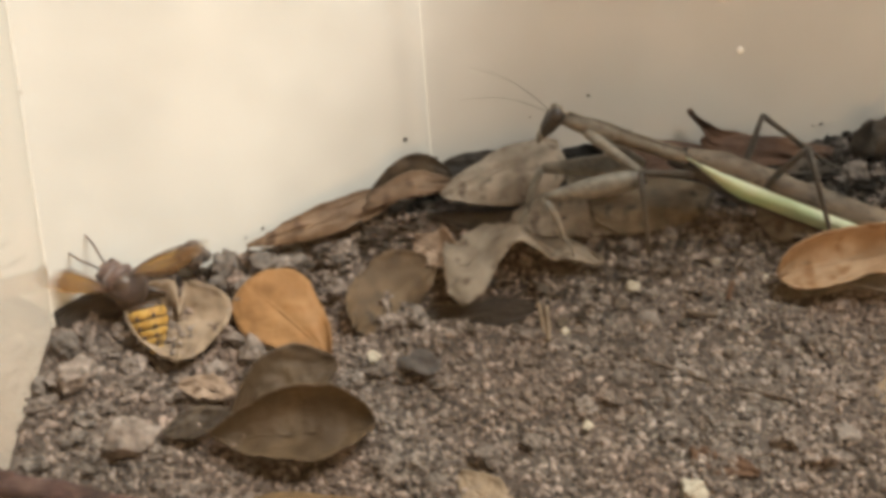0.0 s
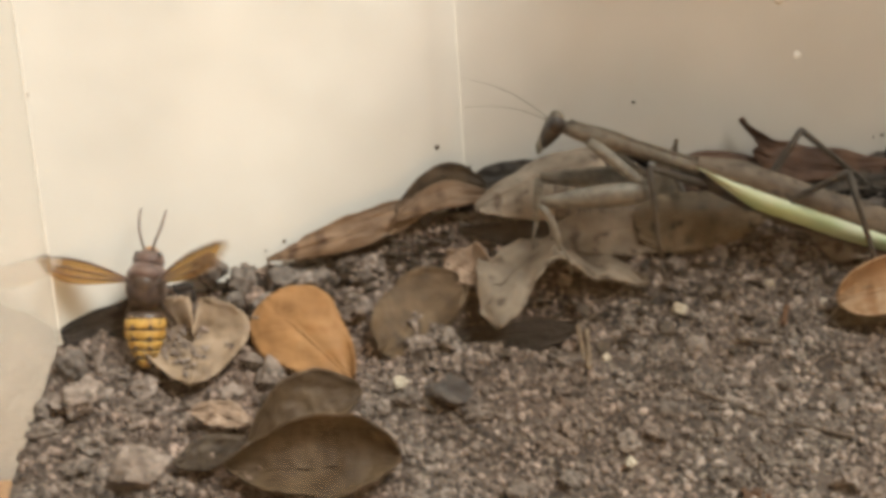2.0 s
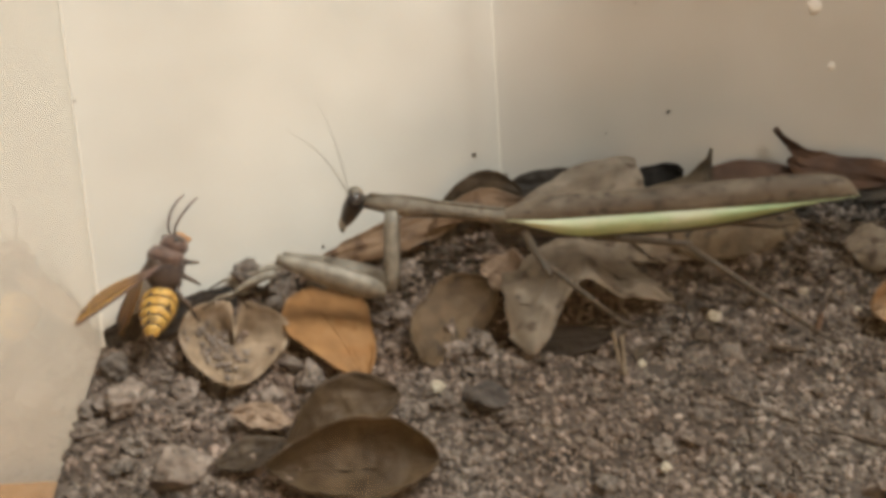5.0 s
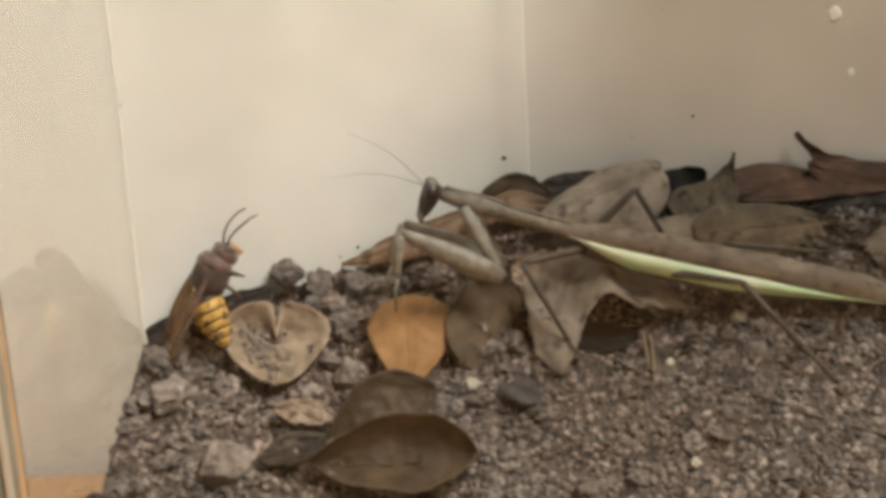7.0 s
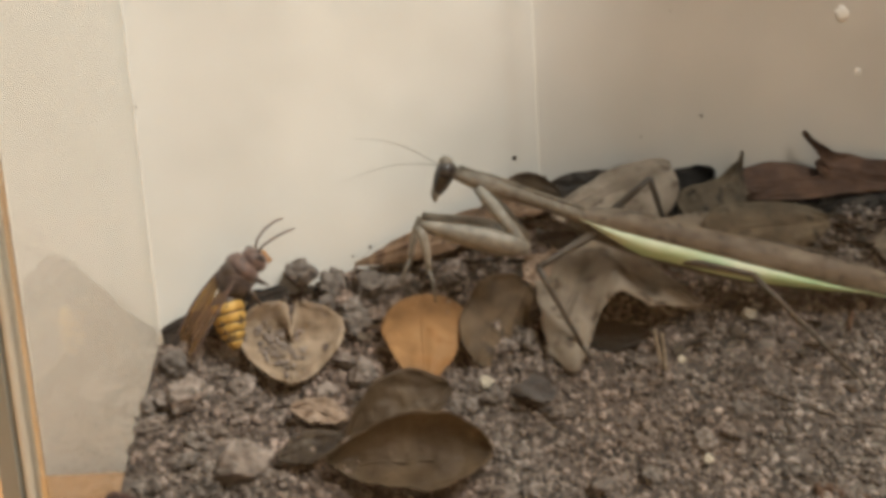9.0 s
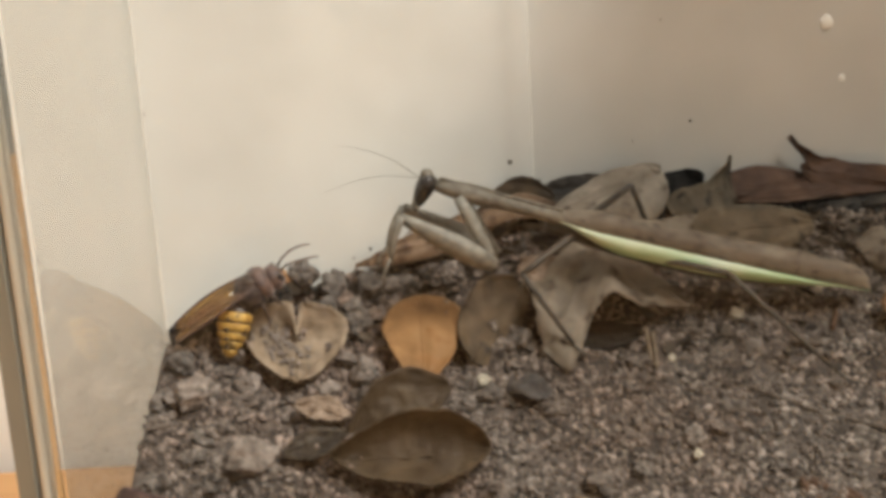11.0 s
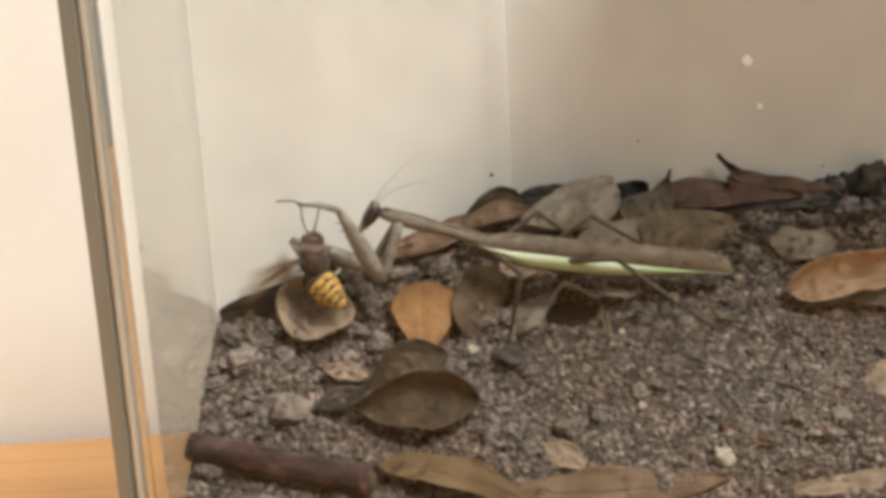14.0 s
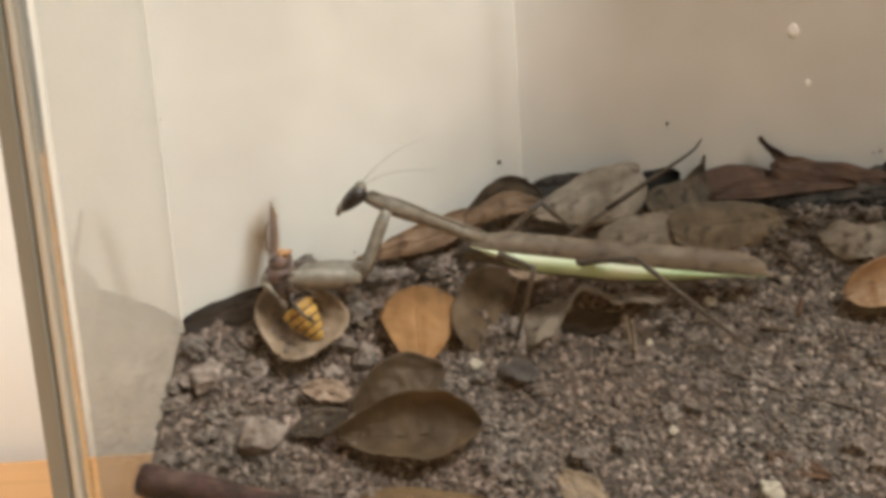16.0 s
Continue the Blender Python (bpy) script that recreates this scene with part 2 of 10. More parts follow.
M_MANTIS_SHANK = material("mantis_shank", [(0.042, 0.0325, 0.0235), (0.0672, 0.0532, 0.0392)], 0.6, 500, 4, 0.2, depth=0.0002)
M_MANTIS_GREEN = material("mantis_green", [(0.29, 0.41, 0.21), (0.4, 0.52, 0.3), (0.58, 0.62, 0.45)], 0.5, 160, 5, 0.2, 1200, stretch=(0.25, 1, 1), depth=0.0002)
M_MANTIS_DARK = material("mantis_dark", [(0.0228, 0.0182, 0.0143), (0.0455, 0.0358, 0.0273)], 0.45, 500, 4, 0.2, depth=0.0002)
M_EYE = material("insect_eye", [(0.02, 0.016, 0.014), (0.045, 0.035, 0.03)], 0.25, 900, 3, 0.1, depth=0.0001)
M_HORNET_YELLOW = material("hornet_yellow", [(0.27, 0.135, 0.024), (0.46, 0.265, 0.055), (0.54, 0.345, 0.095)], 0.6, 420, 6, 0.4, 1800, (0.05, 0.026, 0.012), 430, depth=0.0002)
M_HORNET_BLACK = material("hornet_black", [(0.03, 0.018, 0.012), (0.06, 0.036, 0.024)], 0.45, 500, 5, 0.3, 1800, depth=0.0002)
M_HORNET_RED = material("hornet_red_brown", [(0.0288, 0.0137, 0.0101), (0.072, 0.036, 0.0266), (0.1224, 0.0684, 0.0504)], 0.6, 500, 5, 0.3, 1800, sheen=0.3, depth=0.0002)
M_HORNET_DARK = material("hornet_dark_brown", [(0.014, 0.008, 0.006), (0.034, 0.019, 0.014), (0.065, 0.038, 0.028)], 0.75, 700, 6, 0.8, 2200, sheen=0.1, depth=0.0004)
M_HORNET_FACE = material("hornet_face", [(0.26, 0.12, 0.045), (0.36, 0.19, 0.08)], 0.5, 500, 4, 0.2, depth=0.0001)


def film_material(name, through_colour, dark, light, share, rough, scale=350.0):
    """A thin translucent film: part of the light passes, tinted, the rest meets a mottled surface."""
    m = bpy.data.materials.new(name)
    m.use_nodes = True
    nt = m.node_tree
    b = nt.nodes["Principled BSDF"]
    n = nt.nodes.new("ShaderNodeTexNoise")
    n.inputs["Scale"].default_value = scale
    r = nt.nodes.new("ShaderNodeValToRGB")
    r.color_ramp.elements[0].color, r.color_ramp.elements[1].color = (*dark, 1), (*light, 1)
    nt.links.new(n.outputs["Fac"], r.inputs["Fac"])
    nt.links.new(r.outputs["Color"], b.inputs["Base Color"])
    b.inputs["Roughness"].default_value = rough
    clear, mix = nt.nodes.new("ShaderNodeBsdfTransparent"), nt.nodes.new("ShaderNodeMixShader")
    clear.inputs["Color"].default_value = (*through_colour, 1)
    mix.inputs[0].default_value = share
    nt.links.new(clear.outputs[0], mix.inputs[1])
    nt.links.new(b.outputs[0], mix.inputs[2])
    nt.links.new(mix.outputs[0], nt.nodes["Material Output"].inputs["Surface"])
    return m


M_WING = film_material("amber_wing", (0.86, 0.68, 0.4), (0.19, 0.1, 0.04), (0.36, 0.21, 0.09), 0.36, 0.35)
M_GLASS_EDGE = material("green_glass_edge", [(0.28, 0.3, 0.28), (0.37, 0.39, 0.37)], 0.45, 60, 4, 0.0, stretch=(1, 1, 0.1))
# pale colour for the highlight along the glass edge
M_GLINT_BEAD = material("highlight_bead", [(0.62, 0.6, 0.54), (0.7, 0.68, 0.62)], 0.35, 80, 4, 0.1, stretch=(1, 1, 0.1))


# ---- mesh helpers ----
def finish(bm, name, mat, smooth=True):
    me = bpy.data.meshes.new(name)
    bm.to_mesh(me)
    bm.free()
    me.materials.append(mat)
    if smooth:
        me.polygons.foreach_set("use_smooth", [True] * len(me.polygons))
    return me


def part(name, bm, mat, parent, label="", smooth=True):
    """Links a bmesh as one mesh object under a thing or a part."""
    ob = new(name, finish(bm, name, mat, smooth))
    ob.parent = parent
    return tagged(ob, label)


def thing(name, label, category, m, bm=None, mat=None, group="", kind="", smooth=True):
    """A top-level thing: a mesh, or an empty that carries its parts."""
    ob = new(name, finish(bm, name, mat, smooth) if bm else None)
    ob.matrix_basis = m
    return tagged(ob, label, category, group, kind)


def box(bm, lo, hi):
    v = [bm.verts.new((x, y, z)) for x in (lo[0], hi[0]) for y in (lo[1], hi[1]) for z in (lo[2], hi[2])]
    for f in ((0, 1, 3, 2), (4, 6, 7, 5), (0, 4, 5, 1), (2, 3, 7, 6), (0, 2, 6, 4), (1, 5, 7, 3)):
        bm.faces.new([v[i] for i in f])


def prism(bm, plan, z0, z1):
    """An upright prism over a plan outline (counter-clockwise)."""
    lo = [bm.verts.new((x, y, z0)) for x, y in plan]
    hi = [bm.verts.new((x, y, z1)) for x, y in plan]
    n = len(plan)
    for i in range(n):
        bm.faces.new((lo[i], lo[(i + 1) % n], hi[(i + 1) % n], hi[i]))
    bm.faces.new(hi)
    bm.faces.new(lo[::-1])


def tube(bm, points, radii, sides=8, flat=1.0, up=(0, 0, 1)):
    """A closed tube along points, with a radius at each; flat squeezes it along up."""
    rings = []
    pts = [Vector(p) for p in points]
    for i, p in enumerate(pts):
        d = (pts[min(i + 1, len(pts) - 1)] - pts[max(i - 1, 0)]).normalized()
        a = d.cross(Vector(up))
        if a.length < 1e-4:
            a = d.cross(Vector((0, 1, 0.01)))
        a.normalize()
        b = a.cross(d).normalized()
        rings.append([bm.verts.new(p + radii[i] * (math.cos(k * math.tau / sides) * a + flat * math.sin(k * math.tau / sides) * b)) for k in range(sides)])
    for r, s in zip(rings, rings[1:]):
        for k in range(sides):
            bm.faces.new((r[k], r[(k + 1) % sides], s[(k + 1) % sides], s[k]))
    bm.faces.new(rings[0][::-1])
    bm.faces.new(rings[-1])


def blob(bm, centre, radius, rough=0.25, subdiv=1, seed=0.0, squash=(1, 1, 1)):
    made = bmesh.ops.create_icosphere(bm, subdivisions=subdiv, radius=1.0)
    for v in made["verts"]:
        k = 1 + rough * noise.noise(v.co * 1.7 + Vector((seed, seed * 1.3, -seed))) + 0.5 * rough * noise.noise(v.co * 4.1 + Vector((-seed, 2.0, seed)))
        v.co = Vector(centre) + Vector((v.co.x * squash[0], v.co.y * squash[1], v.co.z * squash[2])) * radius * k


def frame_axes(base, tip, up):
    """A pose at base whose x runs to tip and whose z is as near to up as may be."""
    x = (Vector(tip) - Vector(base)).normalized()
    z = Vector(up) - x * x.dot(Vector(up))
    z.normalize()
    y = z.cross(x)
    return Matrix(((x.x, y.x, z.x, base[0]), (x.y, y.y, z.y, base[1]), (x.z, y.z, z.z, base[2]), (0, 0, 0, 1)))


# ---- the room round the table ----
# the floor and far walls are unseen and darkened against bounced light
bm = bmesh.new()
box(bm, (-1.6, -1.6, -0.8), (1.6, 1.0, -0.75))
tagged(new("floor", finish(bm, "floor", M_ROOM_LOW_BOUNCE, False)), "unseen grey room floor, dulled to cut bounced light", "floor", kind="structure")
bm = bmesh.new()
box(bm, (-1.6, 0.405, -0.75), (1.6, 0.485, 1.7))
tagged(new("wall_north", finish(bm, "wall_north", M_ROOM, False)), "cream painted plaster wall behind the table", "wall", kind="structure")
bm = bmesh.new()
box(bm, (-1.6, -1.6, -0.75), (1.6, -1.5, 1.7))
tagged(new("wall_south", finish(bm, "wall_south", M_ROOM_LOW_BOUNCE, False)), "unseen room wall, dulled to cut bounced light", "wall", kind="structure")
for name, x in (("wall_west", -1.7), ("wall_east", 1.6)):
    bm = bmesh.new()
    box(bm, (x, -1.6, -0.75), (x + 0.1, 0.485, 1.7))
    tagged(new(name, finish(bm, name, M_ROOM_LOW_BOUNCE, False)), "unseen room wall, dulled to cut bounced light", "wall", kind="structure")
bm = bmesh.new()
box(bm, (-1.7, -1.6, 1.7), (1.7, 0.485, 1.75))
tagged(new("ceiling", finish(bm, "ceiling", M_CEIL, False)), "white ceiling", "ceiling", kind="structure")

table = thing("table", "orange-brown wooden table top against the wall", "table", pose(0, 0, 0))
bm = bmesh.new()
box(bm, (-0.9, -0.35, -0.028), (0.9, 0.400, 0.0))
bmesh.ops.bevel(bm, geom=list(bm.edges), offset=0.003, segments=2, affect="EDGES")
part("tabletop", bm, M_TABLE, table, smooth=False)
for x in (-0.84, 0.84):
    for y in (-0.3, 0.33):
        bm = bmesh.new()
        box(bm, (x - 0.025, y - 0.025, -0.75), (x + 0.025, y + 0.025, -0.03))
        part("leg", bm, M_TABLE, table, smooth=False)

# ---- the glass tank ----
FRONT_R = (0.19, 0.155)
CORNER = (-0.0716, 0.2475)
TANK_TOP = 0.205
tank = thing("glass_tank", "small clear glass tank with greenish edges on the table", "glass tank", pose(0, 0, 0))


def pane(a, b, out, thick, name, shiny, mat=M_GLASS, z0=0.006):
    """An upright pane from a to b in plan; out is the side on which its thickness lies."""
    bm = bmesh.new()
    o = (out[0] * thick, out[1] * thick)
    prism(bm, [a, b, (b[0] + o[0], b[1] + o[1]), (a[0] + o[0], a[1] + o[1])], z0, TANK_TOP)
    bmesh.ops.recalc_face_normals(bm, faces=bm.faces)
    bm.normal_update()
    for f in bm.faces:
        f.material_index = 0 if f.normal.dot(Vector((*shiny, 0))) > 0.9 else 1
    ob = part(name, bm, mat, tank, smooth=False)
    ob.data.materials.append(M_GLASS_BACK)
    return ob


pane((-0.0766, 0.1900), CORNER, (-0.996, 0.0875), 0.0035, "side_pane", (0.996, -0.0875), M_GLASS_SIDE)
pane((-0.0766, 0.1892), FRONT_R, (-0.127, -0.992), 0.003, "front_pane", (-0.127, -0.992))
pane((0.1905, 0.1555), (0.2005, 0.339), (0.998, -0.066), 0.0035, "side_pane", (-0.998, 0.066))
pane((-0.0745, 0.2545), (0.1995, 0.339), (-0.27, 0.96), 0.0035, "back_pane", (0.27, -0.96))
bm = bmesh.new()
prism(bm, [(-0.093, 0.1850), (0.195, 0.150), (0.2055, 0.345), (-0.078, 0.260)], 0.0, 0.006)
bmesh.ops.recalc_face_normals(bm, faces=bm.faces)
part("base_pane", bm, M_GLASS_BACK, tank, smooth=False)
# the front corner: ground end of the side pane; the pale bead paints its highlight
bm = bmesh.new()
prism(bm, [(-0.0912, 0.2102), (-0.0878, 0.2089), (-0.0868, 0.2105), (-0.0902, 0.2120)], 0.006, TANK_TOP)
bmesh.ops.recalc_face_normals(bm, faces=bm.faces)
part("pane_edge", bm, M_GLASS_EDGE, tank, "grey-green ground edge of the pane", smooth=False)
bm = bmesh.new()
tube(bm, [(-0.0861, 0.2092, 0.006 + i * (TANK_TOP - 0.006) / 20) for i in range(21)], [0.00085 + 0.0001 * noise.noise(Vector((i * 0.9, 0, 0))) for i in range(21)], 8, up=(0, 1, 0))
part("glint_bead", bm, M_GLINT_BEAD, tank, "pale bead added for the highlight down the glass edge")
# the polished bevel of the front pane beside the bead, which mirrors the table
bm = bmesh.new()
prism(bm, [(-0.0857, 0.2095), (-0.0829, 0.2073), (-0.0827, 0.2076), (-0.0855, 0.2098)], 0.006, TANK_TOP)
bmesh.ops.recalc_face_normals(bm, faces=bm.faces)
part("bevel", bm, M_GLASS_BEVEL, tank, "polished bevelled edge of the front pane", smooth=False)

# ---- the card backdrop in the tank ----
def wall_y(x):
    return 0.2475 + (x + 0.0716) * 0.405 if x < 0.002 else 0.27731 + (x - 0.002) * 0.125


card = thing("card_backdrop", "folded white card standing at the back of the tank", "card", pose(0, 0, 0))


def card_sheet(points, name, mat=M_PAPER):
    """A thin upright sheet over a plan line, a little wavy."""
    bm = bmesh.new()
    zs = [0.02 + i * 0.0092 for i in range(21)]
    front, back = [], []
    for x, y in points:
        wave = [0.0005 * noise.noise(Vector((x * 24, z * 18, 4.0))) for z in zs]
        front.append([bm.verts.new((x, y + w, z)) for z, w in zip(zs, wave)])
        back.append([bm.verts.new((x, y + w + 0.0005, z)) for z, w in zip(zs, wave)])
    for i in range(len(points) - 1):
        for j in range(len(zs) - 1):
            bm.faces.new((front[i][j], front[i + 1][j], front[i + 1][j + 1], front[i][j + 1]))
            bm.faces.new((back[i][j], back[i][j + 1], back[i + 1][j + 1], back[i + 1][j]))
    return part(name, bm, mat, card)


def fold_y(x):
    """The card's line, with a rounded ridge where it is folded."""
    return wall_y(x) - 0.0007 * math.exp(-((x + 0.0005) / 0.0028) ** 2)


card_sheet([(-0.0714 + i * 0.0012, fold_y(-0.0714 + i * 0.0012)) for i in range(62)], "corner_sheet")
card_sheet([(0.0020 + i * 0.0012, fold_y(0.0020 + i * 0.0012)) for i in range(14)] + [(0.0186 + i * 0.009, fold_y(0.0186 + i * 0.009)) for i in range(1, 13)], "back_sheet")

# an unseen sheet, added over part of the tank to dim the card
lid = thing("dimming_sheet", "unseen tinted sheet added over part of the tank to dim the card", "lid", pose(0, 0, TANK_TOP + 0.0002))
bm = bmesh.new()
box(bm, (0.048, 0.174, 0.0), (0.204, 0.345, 0.002))
part("sheet", bm, M_DIMMING, lid, smooth=False)

# ---- soil ----
def soil_z(x, y):
    base = -0.0549 - 0.0452 * x + 0.567 * y
    p = Vector((x, y, 0.0))
    base += 0.0022 * noise.noise(p * 38) + 0.0016 * noise.noise(p * 110 + Vector((7, 3, 0)))
    # the hollow in which the heart-shaped leaf lies
    base -= 0.0036 * math.exp(-((x + 0.0475) / 0.009) ** 2 - ((y - 0.2405) / 0.008) ** 2)
    # and those under the orange one and the brown sprig
    base -= 0.0024 * math.exp(-((x + 0.0270) / 0.009) ** 2 - ((y - 0.2430) / 0.007) ** 2)
    base -= 0.0016 * math.exp(-((x + 0.0270) / 0.014) ** 2 - ((y - 0.2190) / 0.007) ** 2)
    # and a deep one under the crumpled leaf
    base -= 0.0150 * math.exp(-(((x - 0.0085) / 0.0105) ** 2 + ((y - 0.2520) / 0.0056) ** 2) ** 2)
    return base


def in_tank(x, y):
    left = -0.0716 - 0.0875 * (0.2475 - y) if y < 0.2475 else -0.0716
    return x > left + 0.0004 and y < wall_y(x) - 0.0002 and y > 0.1900 - 0.128 * (x + 0.0766)


bm = bmesh.new()
NX, NY = 330, 190
grid = []
for i in range(NX):
    row = []
    for j in range(NY):
        v = j / (NY - 1)
        x0 = -0.0718 + 0.2615 * i / (NX - 1)
        y_front = 0.1896 - 0.128 * (x0 + 0.0766)
        y_back = wall_y(x0) + 0.0002
        y = y_front + (y_back - y_front) * v
        x = x0
        if x0 < 0.06:
            # the left border follows the slanting side pane
            k = (0.06 - x0) / 0.1318
            x = x0 - k * 0.0875 * max(0.0, 0.2475 - y)
        p = Vector((x, y, 0))
        z = soil_z(x, y) + 0.0007 * noise.noise(p * 330) + 0.0004 * noise.noise(p * 800)
        row.append(bm.verts.new((x, y, z)))
    grid.append(row)
for i in range(NX - 1):
    for j in range(NY - 1):
        bm.faces.new((grid[i][j], grid[i + 1][j], grid[i + 1][j + 1], grid[i][j + 1]))
border = [grid[i][0] for i in range(NX)] + [grid[NX - 1][j] for j in range(1, NY)] + [grid[i][NY - 1] for i in range(NX - 2, -1, -1)] + [grid[0][j] for j in range(NY - 2, 0, -1)]
low = [bm.verts.new((v.co.x, v.co.y, 0.0062)) for v in border]
for k in range(len(border)):
    n = (k + 1) % len(border)
    bm.faces.new((border[k], low[k], low[n], border[n]))
tagged(new("ground", finish(bm, "ground", M_SOIL)), "dry grey-brown crumbly soil banked up in the tank", "soil", kind="structure")

# loose crumbs over the soil
ICO = bmesh.new()
bmesh.ops.create_icosphere(ICO, subdivisions=1, radius=1.0)
ICO_V = [v.co.copy() for v in ICO.verts]
ICO_F = [[v.index for v in f.verts] for f in ICO.faces]
ICO.free()


def crumbs(count, small, large, seed):
    r = random.Random(seed)
    verts, faces = [], []
    made = 0
    while made < count:
        x, y = r.uniform(-0.08, 0.15), r.uniform(0.180, 0.302)
        if not in_tank(x, y):
            continue
        rad = small + (large - small) * r.random() ** 3
        z = soil_z(x, y) + rad * 0.25
        turn = Euler((r.random() * 6, r.random() * 6, r.random() * 6)).to_matrix()
        s = Vector((rad * r.uniform(0.7, 1.3), rad * r.uniform(0.7, 1.3), rad * r.uniform(0.6, 1.0)))
        n = len(verts)
        for c in ICO_V:
            k = r.uniform(0.78, 1.15)
            q = turn @ Vector((c.x * s.x * k, c.y * s.y * k, c.z * s.z * k))
            verts.append((x + q.x, y + q.y, z + q.z))
        faces += [[n + i for i in f] for f in ICO_F]
        made += 1
    me = bpy.data.meshes.new("soil_crumbs")
    me.from_pydata(verts, [], faces)
    me.materials.append(M_GRAIN)
    return me


tagged(new("soil_crumbs", crumbs(46000, 0.00024, 0.00098, 5)), "loose grey-brown soil crumbs over the ground", "soil crumbs", kind="stuff")


def lumps(count, seed):
    """Crumbly lumps, thickest in the corner and along the foot of the corner sheet."""
    r = random.Random(seed)
    ball = bmesh.new()
    bmesh.ops.create_icosphere(ball, subdivisions=3, radius=1.0)
    points, tris = [v.co.copy() for v in ball.verts], [[v.index for v in f.verts] for f in ball.faces]
    ball.free()
    verts, faces = [], []
    made = 0
    while made < count:
        x, y = r.uniform(-0.09, 0.13), r.uniform(0.185, 0.295)
        if not in_tank(x, y) or r.random() > (1.0 if x < -0.005 else 0.22):
            continue
        rad = 0.0007 + 0.0021 * r.random() ** 3
        o = Vector((x, y, soil_z(x, y) + rad * 0.3))
        shift, wide = Vector((made * 3.7, 0, 0)), Vector((r.uniform(0.8, 1.3), r.uniform(0.8, 1.3), r.uniform(0.6, 0.95)))
        n = len(verts)
        for c in points:
            k = rad * (1 + 0.6 * noise.noise(c * 1.3 + shift) + 0.3 * noise.noise(c * 3.1 + shift) + 0.12 * noise.noise(c * 8 + shift))
            verts.append((o.x + c.x * k * wide.x, o.y + c.y * k * wide.y, o.z + c.z * k * wide.z))
        faces += [[n + i for i in f] for f in tris]
        made += 1
    me = bpy.data.meshes.new("soil_lumps")
    me.from_pydata(verts, [], faces)
    me.materials.append(M_LUMP)
    return me


tagged(new("soil_lumps", lumps(640, 23)), "small crumbly lumps of grey-brown soil", "soil crumbs", kind="stuff")


def litter(count, seed):
    """Small dark torn leaf fragments, thickest along the foot of the card, where they also stand in for shade."""
    r = random.Random(seed)
    verts, faces = [], []
    made = 0
    while made < count:
        x = r.uniform(-0.045, 0.125)
        y = wall_y(x) - abs(r.gauss(0.0, 0.014 if x > -0.01 else 0.006))
        if not in_tank(x, y):
            continue
        z = soil_z(x, y) + r.uniform(0.0001, 0.0012)
        size = r.uniform(0.0006, 0.0024)
        turn = Euler((r.uniform(-0.5, 1.0), r.uniform(-0.5, 0.5), r.random() * 6.3)).to_matrix()
        n = len(verts)
        k = r.randint(5, 7)
        rim = [Vector((math.cos(j * math.tau / k) * size * r.uniform(0.6, 1.2), math.sin(j * math.tau / k) * size * 0.6 * r.uniform(0.6, 1.2), size * 0.2 * r.uniform(-1, 1))) for j in range(k)]
        for q in rim:
            verts.append(tuple(Vector((x, y, z)) + turn @ q))
        for q in rim:
            verts.append(tuple(Vector((x, y, z - 0.0002)) + turn @ q))
        faces.append(list(range(n, n + k)))
        faces.append(list(range(n + 2 * k - 1, n + k - 1, -1)))
        faces += [[n + j, n + k + j, n + k + (j + 1) % k, n + (j + 1) % k] for j in range(k)]
        made += 1
    me = bpy.data.meshes.new("leaf_litter")
    me.from_pydata(verts, [], faces)
    me.materials.append(M_LITTER)
    return me


tagged(new("leaf_litter", litter(2600, 8)), "dark torn leaf litter at the foot of the card", "leaf litter", kind="stuff")


# ---- clods and pebbles ----
def clod(place, radius, seed, mat=M_CLOD, name="soil_clod", label="dry grey-brown lump of soil", rough=0.35, squash=(1, 1, 0.85), category="soil clod"):
    bm = bmesh.new()
    blob(bm, (0, 0, 0), radius, rough, 4, seed, squash)
    chips = random.Random(int(seed * 10))
    for k in range(11):
        # broken faces
        n = Vector((chips.gauss(0, 1), chips.gauss(0, 1), chips.gauss(0, 0.8))).normalized()
        reach = radius * chips.uniform(0.55, 0.85)
        for v in bm.verts:
            over = v.co.dot(n) - reach
            if over > 0:
                v.co -= 0.9 * over * n
    for v in bm.verts:
        v.co += v.co.normalized() * radius * (0.2 * noise.noise(v.co / radius * 1.9 + Vector((seed, 0, 0))) + 0.09 * noise.noise(v.co / radius * 5 + Vector((0, seed, 0))) + 0.06 * noise.noise(v.co / radius * 12 + Vector((0, seed, 5))))
    return thing(name, label, category, pose(place[0], place[1], place[2] - 0.12 * radius, 0, 0, seed * 40), bm, mat, group="soil clods" if name == "soil_clod" else "pebbles")


# in the corner and round the leaves
for i, (place, radius) in enumerate([
    ((-0.0682, 0.2416, 0.0862), 0.0032), ((-0.0450, 0.2609, 0.0971), 0.0032), ((-0.0396, 0.2610, 0.0959), 0.0028),
    ((-0.0330, 0.2586, 0.0942), 0.0040), ((-0.0356, 0.2503, 0.0896), 0.0032), ((-0.0033, 0.2460, 0.0852), 0.0032), ((-0.0335, 0.2399, 0.0826), 0.0026),
    ((-0.0506, 0.2638, 0.0989), 0.0020), ((-0.0717, 0.2337, 0.0813), 0.0024), ((-0.0629, 0.2270, 0.0771), 0.0026), ((0.0401, 0.2440, 0.0820), 0.0028),
    ((0.0327, 0.2310, 0.0750), 0.0024), ((0.0897, 0.2779, 0.0996), 0.0034),
]):
    clod(place, radius, 1.0 + i * 2.7)
